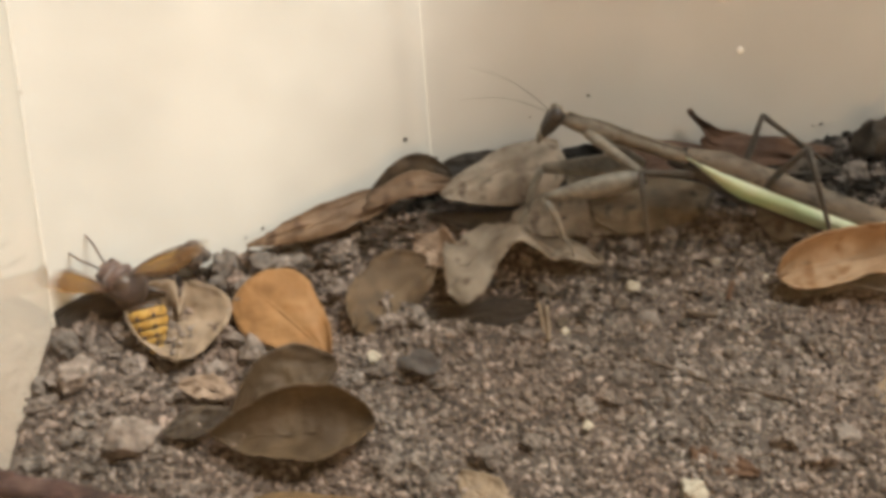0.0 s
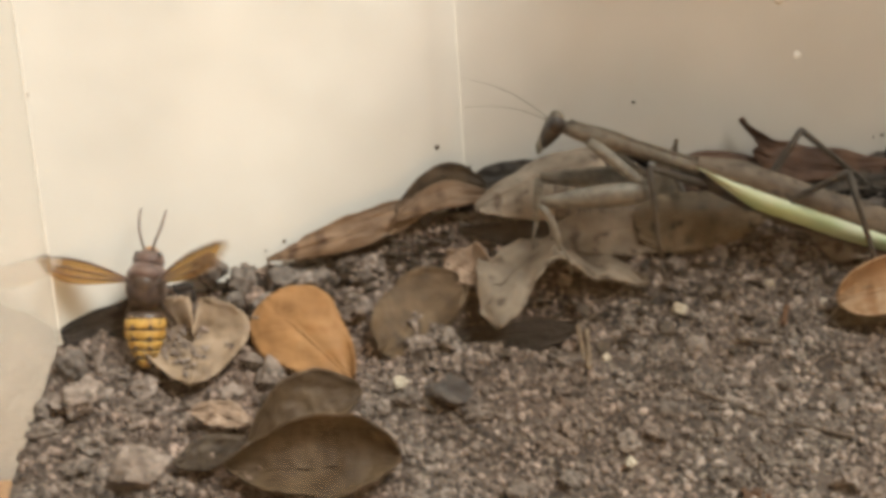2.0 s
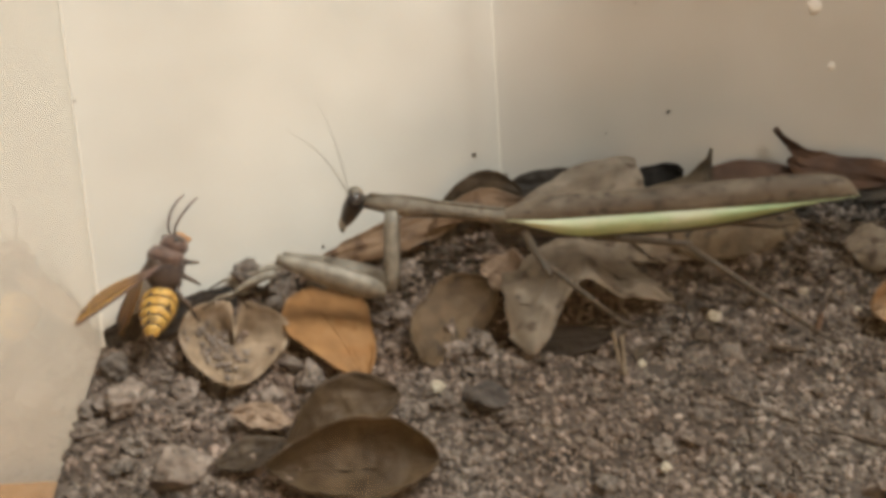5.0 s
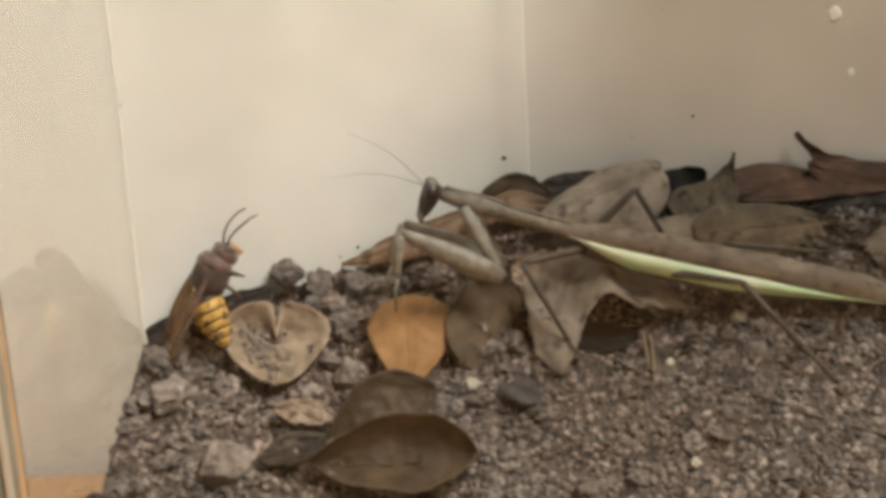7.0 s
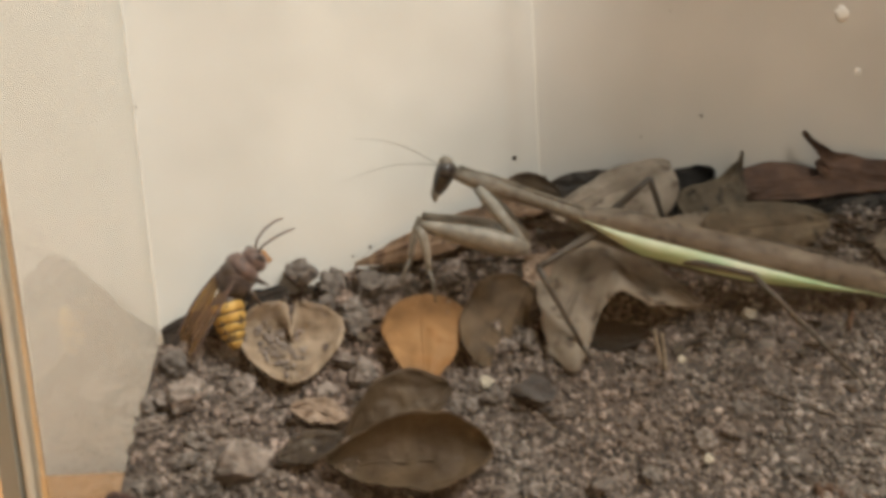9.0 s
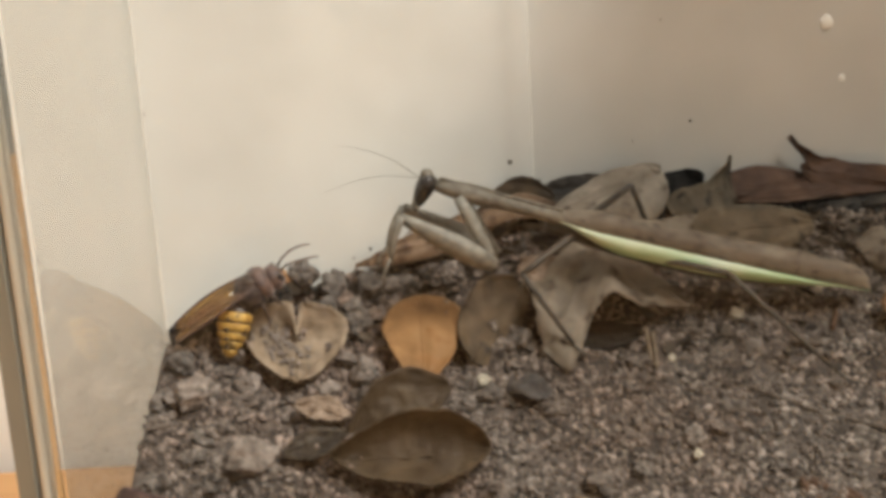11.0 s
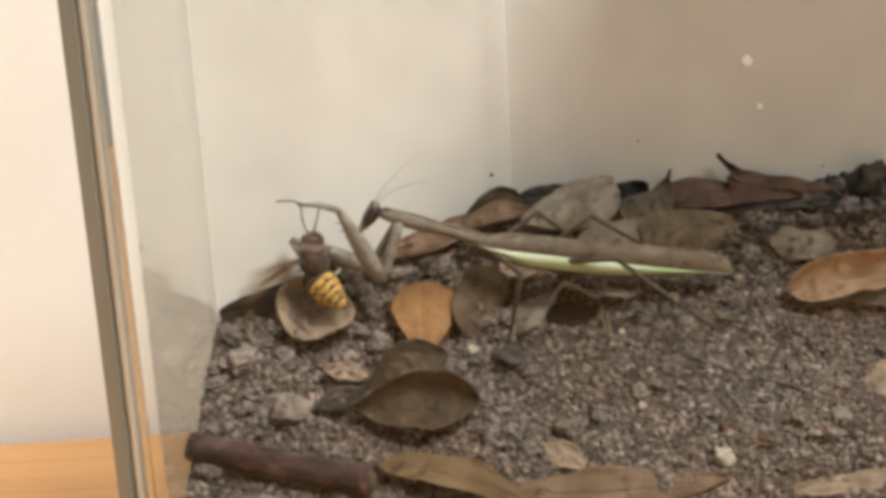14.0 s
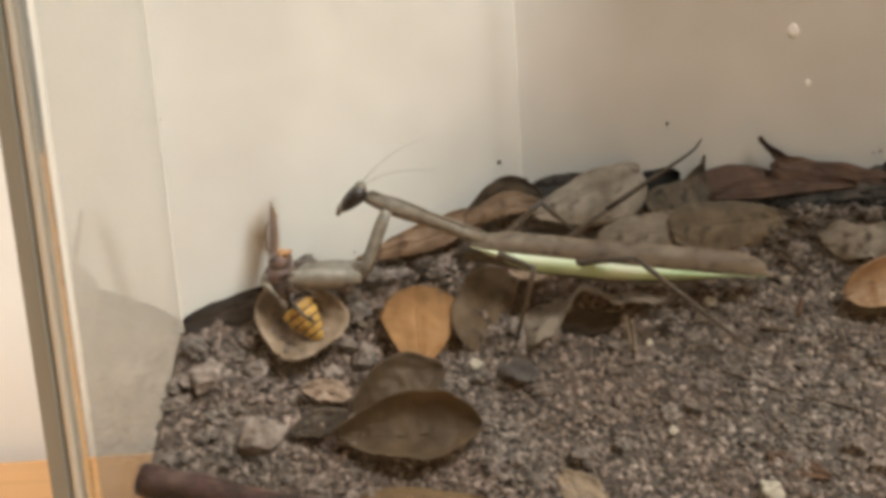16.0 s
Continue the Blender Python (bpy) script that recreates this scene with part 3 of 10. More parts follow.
# the heap of lumps against the card between the insects
for i, (place, radius) in enumerate([
    ((-0.0452, 0.2552, 0.0985), 0.0032), ((-0.0393, 0.2556, 0.0957), 0.0032), ((-0.0326, 0.2583, 0.0943), 0.0026), ((-0.0360, 0.2529, 0.0916), 0.0028),
    ((-0.0331, 0.2521, 0.0900), 0.0023), ((-0.0407, 0.2510, 0.0936), 0.0021), ((-0.0288, 0.2588, 0.0945), 0.0024),
]):
    clod(place, radius, 151.0 + i * 3.3)
# farther along the soil
for i, (place, radius) in enumerate([
    ((0.0796, 0.2740, 0.0974), 0.0024), ((0.0252, 0.2260, 0.0725), 0.0022), ((-0.0479, 0.2059, 0.0644), 0.0028), ((0.0683, 0.2178, 0.0660), 0.0034),
    ((0.0617, 0.2311, 0.0737), 0.0026), ((-0.0511, 0.2523, 0.0910), 0.0024), ((-0.0413, 0.2606, 0.0957), 0.0026), ((-0.0065, 0.2598, 0.0932), 0.0026),
    ((-0.0261, 0.2602, 0.0943), 0.0026), ((-0.0625, 0.2354, 0.0818), 0.0022), ((0.0150, 0.2192, 0.0691), 0.0024), ((-0.0022, 0.2127, 0.0662), 0.0026),
    ((0.0480, 0.2639, 0.0930), 0.0020), ((0.0537, 0.2360, 0.0768), 0.0022),
]):
    clod(place, radius, 51.0 + i * 2.7)
for place, radius, seed in (((-0.0652, 0.2347, 0.0828), 0.0045, 87.0), ((-0.0537, 0.2214, 0.0752), 0.0060, 91.0), ((-0.0336, 0.2399, 0.0837), 0.0030, 95.0), ((-0.0402, 0.2368, 0.0812), 0.0022, 99.0), ((-0.0369, 0.2429, 0.0845), 0.0020, 103.0)):
    clod(place, radius, seed, M_CLOD_PALE, label="pale pinkish-grey lump of soil", squash=(1.05, 0.9, 0.8))
clod((-0.0032, 0.2354, 0.0795), 0.0042, 111.0, M_STONE, label="smooth dark grey lump on the soil", rough=0.15, squash=(1.25, 0.9, 0.6))
clod((0.0957, 0.2830, 0.1053), 0.0062, 5.3, M_LEAF_DARK, label="dark lump of bark and soil against the card", squash=(1.5, 0.7, 0.8))
clod((0.1007, 0.2866, 0.1069), 0.0034, 9.3, M_LEAF_DARK, label="dark lump of bark and soil against the card", squash=(1.2, 0.7, 0.8))
for i, (place, radius) in enumerate([((0.0406, 0.2091, 0.0628), 0.0027), ((-0.0118, 0.2376, 0.0809), 0.0015), ((0.0641, 0.2522, 0.0858), 0.0011), ((0.0384, 0.2514, 0.0865), 0.0016),
                                     ((0.0241, 0.2417, 0.0817), 0.0009), ((0.0251, 0.2222, 0.0706), 0.0010), ((0.0555, 0.2566, 0.0887), 0.0009), ((-0.0187, 0.2255, 0.0743), 0.0009)]):
    clod(place, radius, 40.0 + i * 3.1, M_PALE, "pebble", "small pale pebble on the soil", 0.25, (1.2, 1, 0.8), "pebble")


# ---- leaves ----
def leaf(label, base, tip, width, up, mat, cup=0.0, bend=0.0, wide=0.5, blunt=0.7, seed=0.0, wrinkle=0.7, notch=0.0, edge=0.22, bowl=0.0, sweep=None, left=1.0, right=1.0, curl=(0.0, 0.0), cut=1.0, name="dead_leaf"):
    """A dead leaf from base to tip. cup lifts its sides, bend its middle, bowl its whole rim; wide says where it is broadest; left and right scale the two halves,
    curl bends each half over (radians at its edge), cut ends the blade short with a torn edge."""
    length = (Vector(tip) - Vector(base)).length
    ob = thing(name, label, "leaf", frame_axes(base, tip, up), group="dead leaves")
    power = math.log(0.5) / math.log(wide)
    sweep = 0.07 * math.sin(seed * 5.1) if sweep is None else sweep
    nu, nv, thick = 36, 18, 0.00028

    def surface(u, s):
        half = 0.5 * width * (left if s > 0 else right) * max(0.0, math.sin(math.pi * (u * cut) ** power)) ** blunt + 0.00012
        ragged = min(1.0, edge * 4.0)
        half *= 1 + ragged * 0.1 * math.sin(seed * 2.3) * (1 if s > 0 else -1) + ragged * 0.2 * noise.noise(Vector((u * 3.5, seed * 3.1, 1.0 if s > 0 else 5.0))) + ragged * 0.06 * noise.noise(Vector((u * 12, seed * 3.1, 1.0 if s > 0 else 5.0)))
        y = s * half
        x = u * length
        if notch:
            x -= notch * length * max(0.0, 1 - abs(s) * 2.6) * max(0.0, u - 0.72) * 2.8
        z = cup * width * s * s * (half / (0.5 * width)) + bend * length * 4 * u * (1 - u)
        z += wrinkle * 0.0009 * noise.noise(Vector((u * 3.2 + seed, s * 1.6, seed * 0.7))) + wrinkle * 0.0004 * noise.noise(Vector((u * 8 + seed, s * 4, 3.0)))
        z -= 0.00035 * math.exp(-(s * 7) ** 2)
        z += edge * width * abs(s) ** 4 * (0.5 + 1.4 * noise.noise(Vector((u * 3.0, seed * 1.9, 2.0 if s > 0 else 8.0))))
        z += 0.00005 * math.sin((u * 11 - abs(s) * 2.2) * math.tau) + 0.00035 * wrinkle * noise.noise(Vector((u * 14 + seed, s * 7, 6.0)))
        y += wrinkle * 0.0005 * noise.noise(Vector((u * 6 + seed, 9.0, seed))) * abs(s)
        y += sweep * length * 4 * u * (1 - u)
        bow = curl[0] if s > 0 else curl[1]
        if bow:
            y += half * (math.sin(bow * s) / bow - s)
            z += half * (1 - math.cos(bow * s)) / bow
        if bowl:
            z += bowl * width * min(1.0, s * s * (half / (0.5 * width)) + (2 * u - 1) ** 4) ** 1.3
        return Vector((x, y, z))

    def normal(u, s):
        u, s = min(0.97, max(0.03, u)), min(0.97, max(-0.97, s))
        return (surface(u + 0.01, s) - surface(u - 0.01, s)).cross(surface(u, s + 0.02) - surface(u, s - 0.02)).normalized()

    bm = bmesh.new()
    top, bot = [], []
    for i in range(nu + 1):
        u = 0.004 + 0.992 * i / nu
        top.append([bm.verts.new(surface(u, -1 + 2 * j / nv)) for j in range(nv + 1)])
        bot.append([bm.verts.new(surface(u, (-1 + 2 * j / nv) * 0.985) - thick * normal(u, -1 + 2 * j / nv)) for j in range(nv + 1)])
    for i in range(nu):
        for j in range(nv):
            bm.faces.new((top[i][j], top[i + 1][j], top[i + 1][j + 1], top[i][j + 1]))
            bm.faces.new((bot[i][j], bot[i][j + 1], bot[i + 1][j + 1], bot[i + 1][j]))
        bm.faces.new((top[i][0], bot[i][0], bot[i + 1][0], top[i + 1][0]))
        bm.faces.new((top[i][nv], top[i + 1][nv], bot[i + 1][nv], bot[i][nv]))
    for j in range(nv):
        bm.faces.new((top[0][j], top[0][j + 1], bot[0][j + 1], bot[0][j]))
        bm.faces.new((top[nu][j], bot[nu][j], bot[nu][j + 1], top[nu][j + 1]))
    part("blade", bm, mat, ob)
    for side, lift in ((1, 0.00005), (-1, -0.0003)):
        bm = bmesh.new()
        tube(bm, [surface(0.01 + 0.95 * k / 12, 0.0) + lift * normal(0.01 + 0.95 * k / 12, 0.0) for k in range(13)], [0.00042 * (1 - 0.75 * k / 12) for k in range(13)], 6, 0.6)
        part("midrib", bm, mat, ob)
    return ob


FACE = (0.05, -0.8, 0.6)

# the sprig of three brown leaves on the near soil
leaf("large glossy brown leaf cupped on the soil", (-0.0393, 0.2196, 0.0743), (-0.0114, 0.2185, 0.0746), 0.0178, (0.05, -0.58, 0.81), M_LEAF_BROWN, left=0.95, right=0.8, curl=(1.75, 0.35), bowl=0.06, wide=0.6, blunt=0.6, seed=1.0, wrinkle=1.5, edge=0.05, sweep=0.0)
leaf("brown leaf leaning behind the large one", (-0.0368, 0.2240, 0.0751), (-0.0180, 0.2320, 0.0826), 0.0125, (-0.1, -0.8, 0.6), M_LEAF_BROWN, left=1.15, right=0.75, curl=(1.0, 0.5), bend=0.03, wide=0.55, blunt=0.7, seed=2.0, wrinkle=1.3, edge=0.06, sweep=0.02)
leaf("small dark curled leaf beside the brown ones", (-0.0367, 0.2238, 0.0778), (-0.0479, 0.2210, 0.0754), 0.0060, (0.1, -0.7, 0.7), M_LEAF_DARK, curl=(0.9, 0.4), seed=3.0, blunt=0.8, edge=0.05)
# leaves round the insects
HEART = leaf("curled tan leaf with a heart-shaped outline, held by the hornet", (-0.0467, 0.2363, 0.0822), (-0.0466, 0.2479, 0.0937), 0.0195, FACE, M_LEAF_TAN, bowl=0.16, wide=0.64, blunt=0.42, seed=4.0, notch=0.55, edge=0.06, sweep=0.0, wrinkle=1.4)
rnd = random.Random(31)
verts, faces = [], []
for k in range(120):
    gx, gy, grain = rnd.gauss(0.0085, 0.0026), rnd.gauss(0.0028, 0.0026), rnd.uniform(0.00025, 0.0006)
    gz = 0.0005 + 0.0031 * min(1.0, (gy / 0.0097) ** 2 + (2 * gx / 0.0164 - 1) ** 4) ** 1.3
    n = len(verts)
    verts += [(gx + c.x * grain * rnd.uniform(0.7, 1.2), gy + c.y * grain * rnd.uniform(0.7, 1.2), gz + c.z * grain * 0.6) for c in ICO_V]
    faces += [[n + i for i in face] for face in ICO_F]
me = bpy.data.meshes.new("soil_crust")
me.from_pydata(verts, [], faces)
me.materials.append(M_CLOD_PALE)
crust = tagged(new("soil_crust", me), "grey crust of soil on the leaf", kind="stuff")
crust.parent = HEART
ORANGE = leaf("smooth orange-brown oval leaf lying on the soil", (-0.0197, 0.2380, 0.0819), (-0.0355, 0.2506, 0.0938), 0.0152, FACE, M_LEAF_ORANGE, cup=-0.06, bend=0.05, wide=0.65, blunt=0.42, seed=5.0, wrinkle=0.4, edge=0.08, sweep=0.0)
DUN = leaf("dark olive-brown pointed leaf propped on the soil", (-0.0150, 0.2430, 0.0846), (0.0000, 0.2565, 0.0925), 0.0122, FACE, M_LEAF_DUN, left=1.1, right=1.0, curl=(0.3, -0.9), bend=0.05, wide=0.5, blunt=0.45, seed=6.0, edge=0.1, sweep=0.03)
# near-black leaf shape put in the hollow for its shade
leaf("near-black leaf shape added for the shade in the hollow", (-0.0015, 0.2500, 0.0838), (0.0205, 0.2515, 0.0842), 0.0085, (0, -0.45, 0.9), M_FLAKE_GAP, cup=-0.2, bend=-0.05, blunt=0.5, seed=41.0, edge=0.1)
leaf("small pinkish tan leaf scrap", (-0.0026, 0.2632, 0.0958), (0.0064, 0.2573, 0.0930), 0.0082, FACE, M_LEAF_SCRAP, cup=0.1, seed=7.0)


def crumpled_leaf():
    """A crumpled leaf: a lobe hangs down at its near left, its front edge arches off the soil, and it tapers to a point on the right."""
    ob = thing("dead_leaf", "grey-brown crumpled leaf with its front edge arched off the soil", "leaf", pose(0, 0, 0), group="dead leaves")

    def sheet(u, v):
        deep = 0.0165 * (1 - max(0.0, (u - 0.5) / 0.5) ** 1.3) * (0.55 + 0.45 * min(1.0, u * 6)) + 0.0006
        front = -0.0066 * math.exp(-((u - 0.15) / 0.12) ** 2) + 0.004 * u
        lift = 0.0072 * math.exp(-((u - 0.5) / 0.17) ** 2) + 0.0022 * math.exp(-((u - 0.82) / 0.1) ** 2)
        y = front + v * deep
        p = Vector((u * 7, v * 4, 3.0))
        z = 0.567 * y + lift * (1 - v) ** 1.2 + 0.0042 * v * (1 - 0.6 * u) + 0.0022 * math.sin(math.pi * v) * (1 - u)
        z += 0.0016 * noise.noise(p * 0.7) + 0.0007 * noise.noise(p * 1.9) - 0.0012 * math.exp(-((v - 0.55) / 0.07) ** 2) * (1 - u)
        x = 0.0305 * u + 0.0012 * noise.noise(p * 0.9 + Vector((9, 0, 0)))
        return Vector((x, y + 0.0009 * noise.noise(p * 1.3 + Vector((0, 5, 0))), z))

    bm = bmesh.new()
    nu, nv, thin = 54, 26, Vector((0, 0.0001, -0.0003))
    top = [[bm.verts.new(sheet(i / nu, j / nv)) for j in range(nv + 1)] for i in range(nu + 1)]
    low = [[bm.verts.new(v.co + thin) for v in row] for row in top]
    for i in range(nu):
        for j in range(nv):
            bm.faces.new((top[i][j], top[i + 1][j], top[i + 1][j + 1], top[i][j + 1]))
            bm.faces.new((low[i][j], low[i][j + 1], low[i + 1][j + 1], low[i + 1][j]))
        bm.faces.new((top[i][0], low[i][0], low[i + 1][0], top[i + 1][0]))
        bm.faces.new((top[i][nv], top[i + 1][nv], low[i + 1][nv], low[i][nv]))
    for j in range(nv):
        bm.faces.new((top[0][j], top[0][j + 1], low[0][j + 1], low[0][j]))
        bm.faces.new((top[nu][j], low[nu][j], low[nu][j + 1], top[nu][j + 1]))
    part("blade", bm, M_LEAF_PALE, ob)
    bm = bmesh.new()
    tube(bm, [sheet(0.04 + 0.92 * k / 16, 0.55) + Vector((0, 0, 0.0001)) for k in range(17)], [0.0005 * (1 - 0.7 * k / 16) for k in range(17)], 6, 0.6)
    part("midrib", bm, M_LEAF_PALE, ob)
    return ob


GREY = crumpled_leaf()
# the drift of leaves along the card
leaf("long red-brown leaf lying along the card", (-0.0355, 0.2588, 0.0985), (-0.0040, 0.2712, 0.1050), 0.0066, (0.1, -0.75, 0.65), M_LEAF_RUST, curl=(0.8, -0.9), bend=0.03, seed=9.0, edge=0.05, wide=0.6, blunt=0.6, sweep=-0.04)
leaf("dark brown arched leaf against the card", (-0.0117, 0.2675, 0.1034), (0.0058, 0.2735, 0.1062), 0.0100, (-0.1, -0.85, 0.5), M_LEAF_BROWN, left=1.15, right=0.4, curl=(0.9, 0.3), bend=0.05, wide=0.6, blunt=0.6, seed=10.0, edge=0.05, sweep=0.05)
leaf("red-brown leaf edge under the arched one", (-0.0125, 0.2640, 0.1029), (0.0064, 0.2712, 0.1052), 0.0052, (0.0, -0.6, 0.8), M_LEAF_RUST, curl=(0.7, -1.0), bend=0.06, wide=0.6, seed=11.0, sweep=0.08, edge=0.05)
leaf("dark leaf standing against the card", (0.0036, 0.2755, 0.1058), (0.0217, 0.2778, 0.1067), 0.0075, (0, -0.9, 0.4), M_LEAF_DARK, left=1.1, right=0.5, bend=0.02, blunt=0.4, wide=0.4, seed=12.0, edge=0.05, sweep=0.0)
leaf("broad grey-brown leaf with a rounded end", (0.0031, 0.2655, 0.1040), (0.0282, 0.2735, 0.1107), 0.0150, (-0.1, -0.8, 0.6), M_LEAF_TAUPE, left=0.7, right=1.2, curl=(-0.5, -0.7), bend=0.03, wide=0.68, blunt=0.42, seed=13.0, edge=0.08, sweep=0.0)
leaf("dark leaf behind the broad one", (0.0254, 0.2775, 0.1025), (0.0380, 0.2800, 0.1066), 0.0078, (0, -0.9, 0.4), M_FLAKE_GAP, cup=0.05, seed=14.0, blunt=0.4)
leaf("pale grey leaf with a rounded end on the drift", (0.0169, 0.2634, 0.0983), (0.0363, 0.2655, 0.0989), 0.0115, (0, -0.8, 0.6), M_LEAF_PALE, left=0.9, right=1.0, curl=(-0.5, -0.5), bend=0.04, blunt=0.42, wide=0.5, cut=0.62, seed=15.0, edge=0.06, sweep=0.0)
leaf("grey-brown leaf with a long pointed tip standing up", (0.0321, 0.2722, 0.0992), (0.0435, 0.2805, 0.1116), 0.0205, (-0.2, -0.9, 0.3), M_LEAF_OLIVE, left=0.75, right=1.2, curl=(-0.3, -0.5), wide=0.23, blunt=2.1, seed=16.0, sweep=-0.1, edge=0.06)
leaf("olive-brown leaf lying across the drift", (0.0324, 0.2642, 0.0994), (0.0581, 0.2690, 0.0993), 0.0135, (0, -0.8, 0.6), M_LEAF_OLIVE, left=0.85, right=1.05, curl=(-0.5, -0.6), bend=0.03, blunt=0.5, wide=0.4, seed=17.0, edge=0.06, sweep=0.0)
leaf("red-brown leaf at the foot of the card", (0.0405, 0.2780, 0.1045), (0.0641, 0.2812, 0.1045), 0.0085, (0, -0.85, 0.5), M_LEAF_RED, left=1.3, right=0.8, curl=(-0.6, -0.5), bend=0.03, wide=0.35, seed=18.0, edge=0.05, sweep=0.0)
leaf("thin dark red leaf below it", (0.0432, 0.2754, 0.1029), (0.0786, 0.2808, 0.1027), 0.0050, (0, -0.7, 0.7), M_LEAF_RED, cup=-0.1, bend=0.02, seed=19.0)
leaf("long red-brown leaf with a sharp hooked tip", (0.0902, 0.2843, 0.1027), (0.0583, 0.2803, 0.1085), 0.0085, (0, -0.9, 0.4), M_LEAF_RED, cup=-0.12, bend=0.02, wide=0.55, blunt=0.6, seed=20.0, edge=0.1)
leaf("hooked leaf tip rising over the drift", (0.0763, 0.2831, 0.1023), (0.0560, 0.2810, 0.1150), 0.0080, (0, -0.9, 0.4), M_LEAF_RED, bend=-0.02, wide=0.3, blunt=1.8, seed=21.3, sweep=0.1, edge=0.05)
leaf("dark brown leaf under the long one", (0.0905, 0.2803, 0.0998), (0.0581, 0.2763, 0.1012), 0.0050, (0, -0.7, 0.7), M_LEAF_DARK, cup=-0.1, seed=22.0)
# these three are near-black to paint the shaded gaps under the drift
leaf("leaf rolled up under the broad one, blackened for the shade there", (0.0008, 0.2687, 0.0994), (0.0210, 0.2694, 0.0989), 0.0060, (0, -0.6, 0.8), M_FLAKE_GAP, cup=-0.5, bend=0.06, seed=34.0)
leaf("near-black strip added for the shade under the olive-brown leaf", (0.0356, 0.2667, 0.0957), (0.0560, 0.2675, 0.0952), 0.0050, (0, -0.6, 0.8), M_FLAKE_GAP, cup=-0.4, bend=0.05, seed=35.0)
leaf("near-black strip added for the shade below the long rusty leaf", (-0.0280, 0.2608, 0.0981), (-0.0129, 0.2648, 0.1002), 0.0040, (0, -0.6, 0.8), M_FLAKE_GAP, cup=-0.3, bend=0.05, seed=36.0)
# leaves farther along the soil
leaf("grey-brown leaf half in the soil", (0.0652, 0.2630, 0.0948), (0.0822, 0.2633, 0.0947), 0.0100, (-0.1, -0.7, 0.7), M_LEAF_PALE, cup=-0.35, bend=0.12, blunt=0.5, seed=23.0, edge=0.35)
leaf("curled sandy orange leaf with a rolled edge", (0.0655, 0.2482, 0.0868), (0.1010, 0.2490, 0.0915), 0.0125, (0.0, -0.8, 0.6), M_LEAF_SAND, left=1.0, right=0.85, curl=(1.5, 0.5), bowl=0.08, bend=0.03, wide=0.36, blunt=0.65, sweep=0.02, seed=24.0, edge=0.14, wrinkle=1.8)
leaf("dull brown leaf flat under the orange one", (0.0641, 0.2468, 0.0835), (0.0989, 0.2457, 0.0830), 0.0085, (0, -0.55, 0.85), M_LEAF_GREY, curl=(0.3, -1.3), bend=0.06, seed=25.0, edge=0.25, wrinkle=2.0)
# near the front pane
leaf("yellowish tan leaf curled by the front pane", (-0.0347, 0.2076, 0.0674), (-0.0006, 0.1953, 0.0589), 0.0105, (0.15, -0.45, 0.88), M_LEAF_STRAW, cup=-0.12, bend=0.05, wide=0.42, seed=26.0)
leaf("brown leaf lying by the front pane", (-0.0107, 0.2012, 0.0616), (0.0404, 0.2029, 0.0603), 0.0100, (0, -0.5, 0.85), M_LEAF_RUST, cup=-0.12, bend=0.02, seed=27.0)
leaf("pale tan leaf scrap near the front", (0.0022, 0.2133, 0.0670), (0.0106, 0.2071, 0.0631), 0.0065, (0, -0.6, 0.8), M_LEAF_TAN, cup=-0.1, seed=28.0)
leaf("orange-brown leaf scrap on the soil", (0.0418, 0.2165, 0.0670), (0.0525, 0.2115, 0.0636), 0.0045, (0, -0.55, 0.85), M_LEAF_RED, cup=-0.1, seed=29.0)
leaf("pale tan leaf scrap on the soil", (-0.0461, 0.2300, 0.0810), (-0.0362, 0.2276, 0.0792), 0.0050, (0, -0.6, 0.8), M_LEAF_SCRAP, cup=-0.1, seed=30.0, wrinkle=1.2)
leaf("pale tan leaf by the far soil edge", (0.0767, 0.2242, 0.0698), (0.0922, 0.2272, 0.0718), 0.0090, (0, -0.6, 0.8), M_LEAF_TAN, cup=-0.1, seed=31.0)
leaf("thin pale brown leaf low by the pane", (0.0532, 0.2006, 0.0574), (0.0816, 0.2048, 0.0585), 0.0050, (0, -0.5, 0.85), M_LEAF_TAN, cup=-0.1, seed=32.0)
leaf("black-brown flake in the corner by the card", (-0.0710, 0.2462, 0.0905), (-0.0478, 0.2525, 0.0958), 0.0062, (0.15, -0.9, 0.4), M_FLAKE_GAP, left=0.7, right=1.2, blunt=0.25, seed=33.0, cup=-0.1, edge=0.06, name="dark_flake", sweep=0.0)

# ---- twig and stems ----
def stick(label, points, radius, mat, seed, name="twig", sides=10):
    ob = thing(name, label, "twig", pose(*points[0]))
    o = Vector(points[0])
    bm = bmesh.new()
    pts = []
    for a, b in zip(points, points[1:]):
        for k in range(6):
            q = Vector(a).lerp(Vector(b), k / 6) - o
            pts.append(q + radius * 0.25 * Vector((noise.noise(q * 300 + Vector((seed, 0, 0))), 0, noise.noise(q * 300 + Vector((0, seed, 0))))))
    pts.append(Vector(points[-1]) - o)
    tube(bm, pts, [radius * (1 + 0.12 * noise.noise(Vector((i * 0.7, seed, 0)))) for i in range(len(pts))], sides)
    part("bark", bm, mat, ob)
    return ob


log = stick("short red-brown twig with a broken end near the front pane", [(-0.0748, 0.2110, 0.0724), (-0.0548, 0.2058, 0.0686), (-0.0363, 0.2020, 0.0654)], 0.0031, M_TWIG, 1.0, sides=16)
bm = bmesh.new()
end = Vector((-0.0361, 0.2020, 0.0654)) - Vector((-0.0748, 0.2110, 0.0724))
blob(bm, end, 0.0026, 0.3, 2, 4.0, (0.5, 1, 1))
part("broken_end", bm, M_LEAF_DARK, log, "dark broken end")
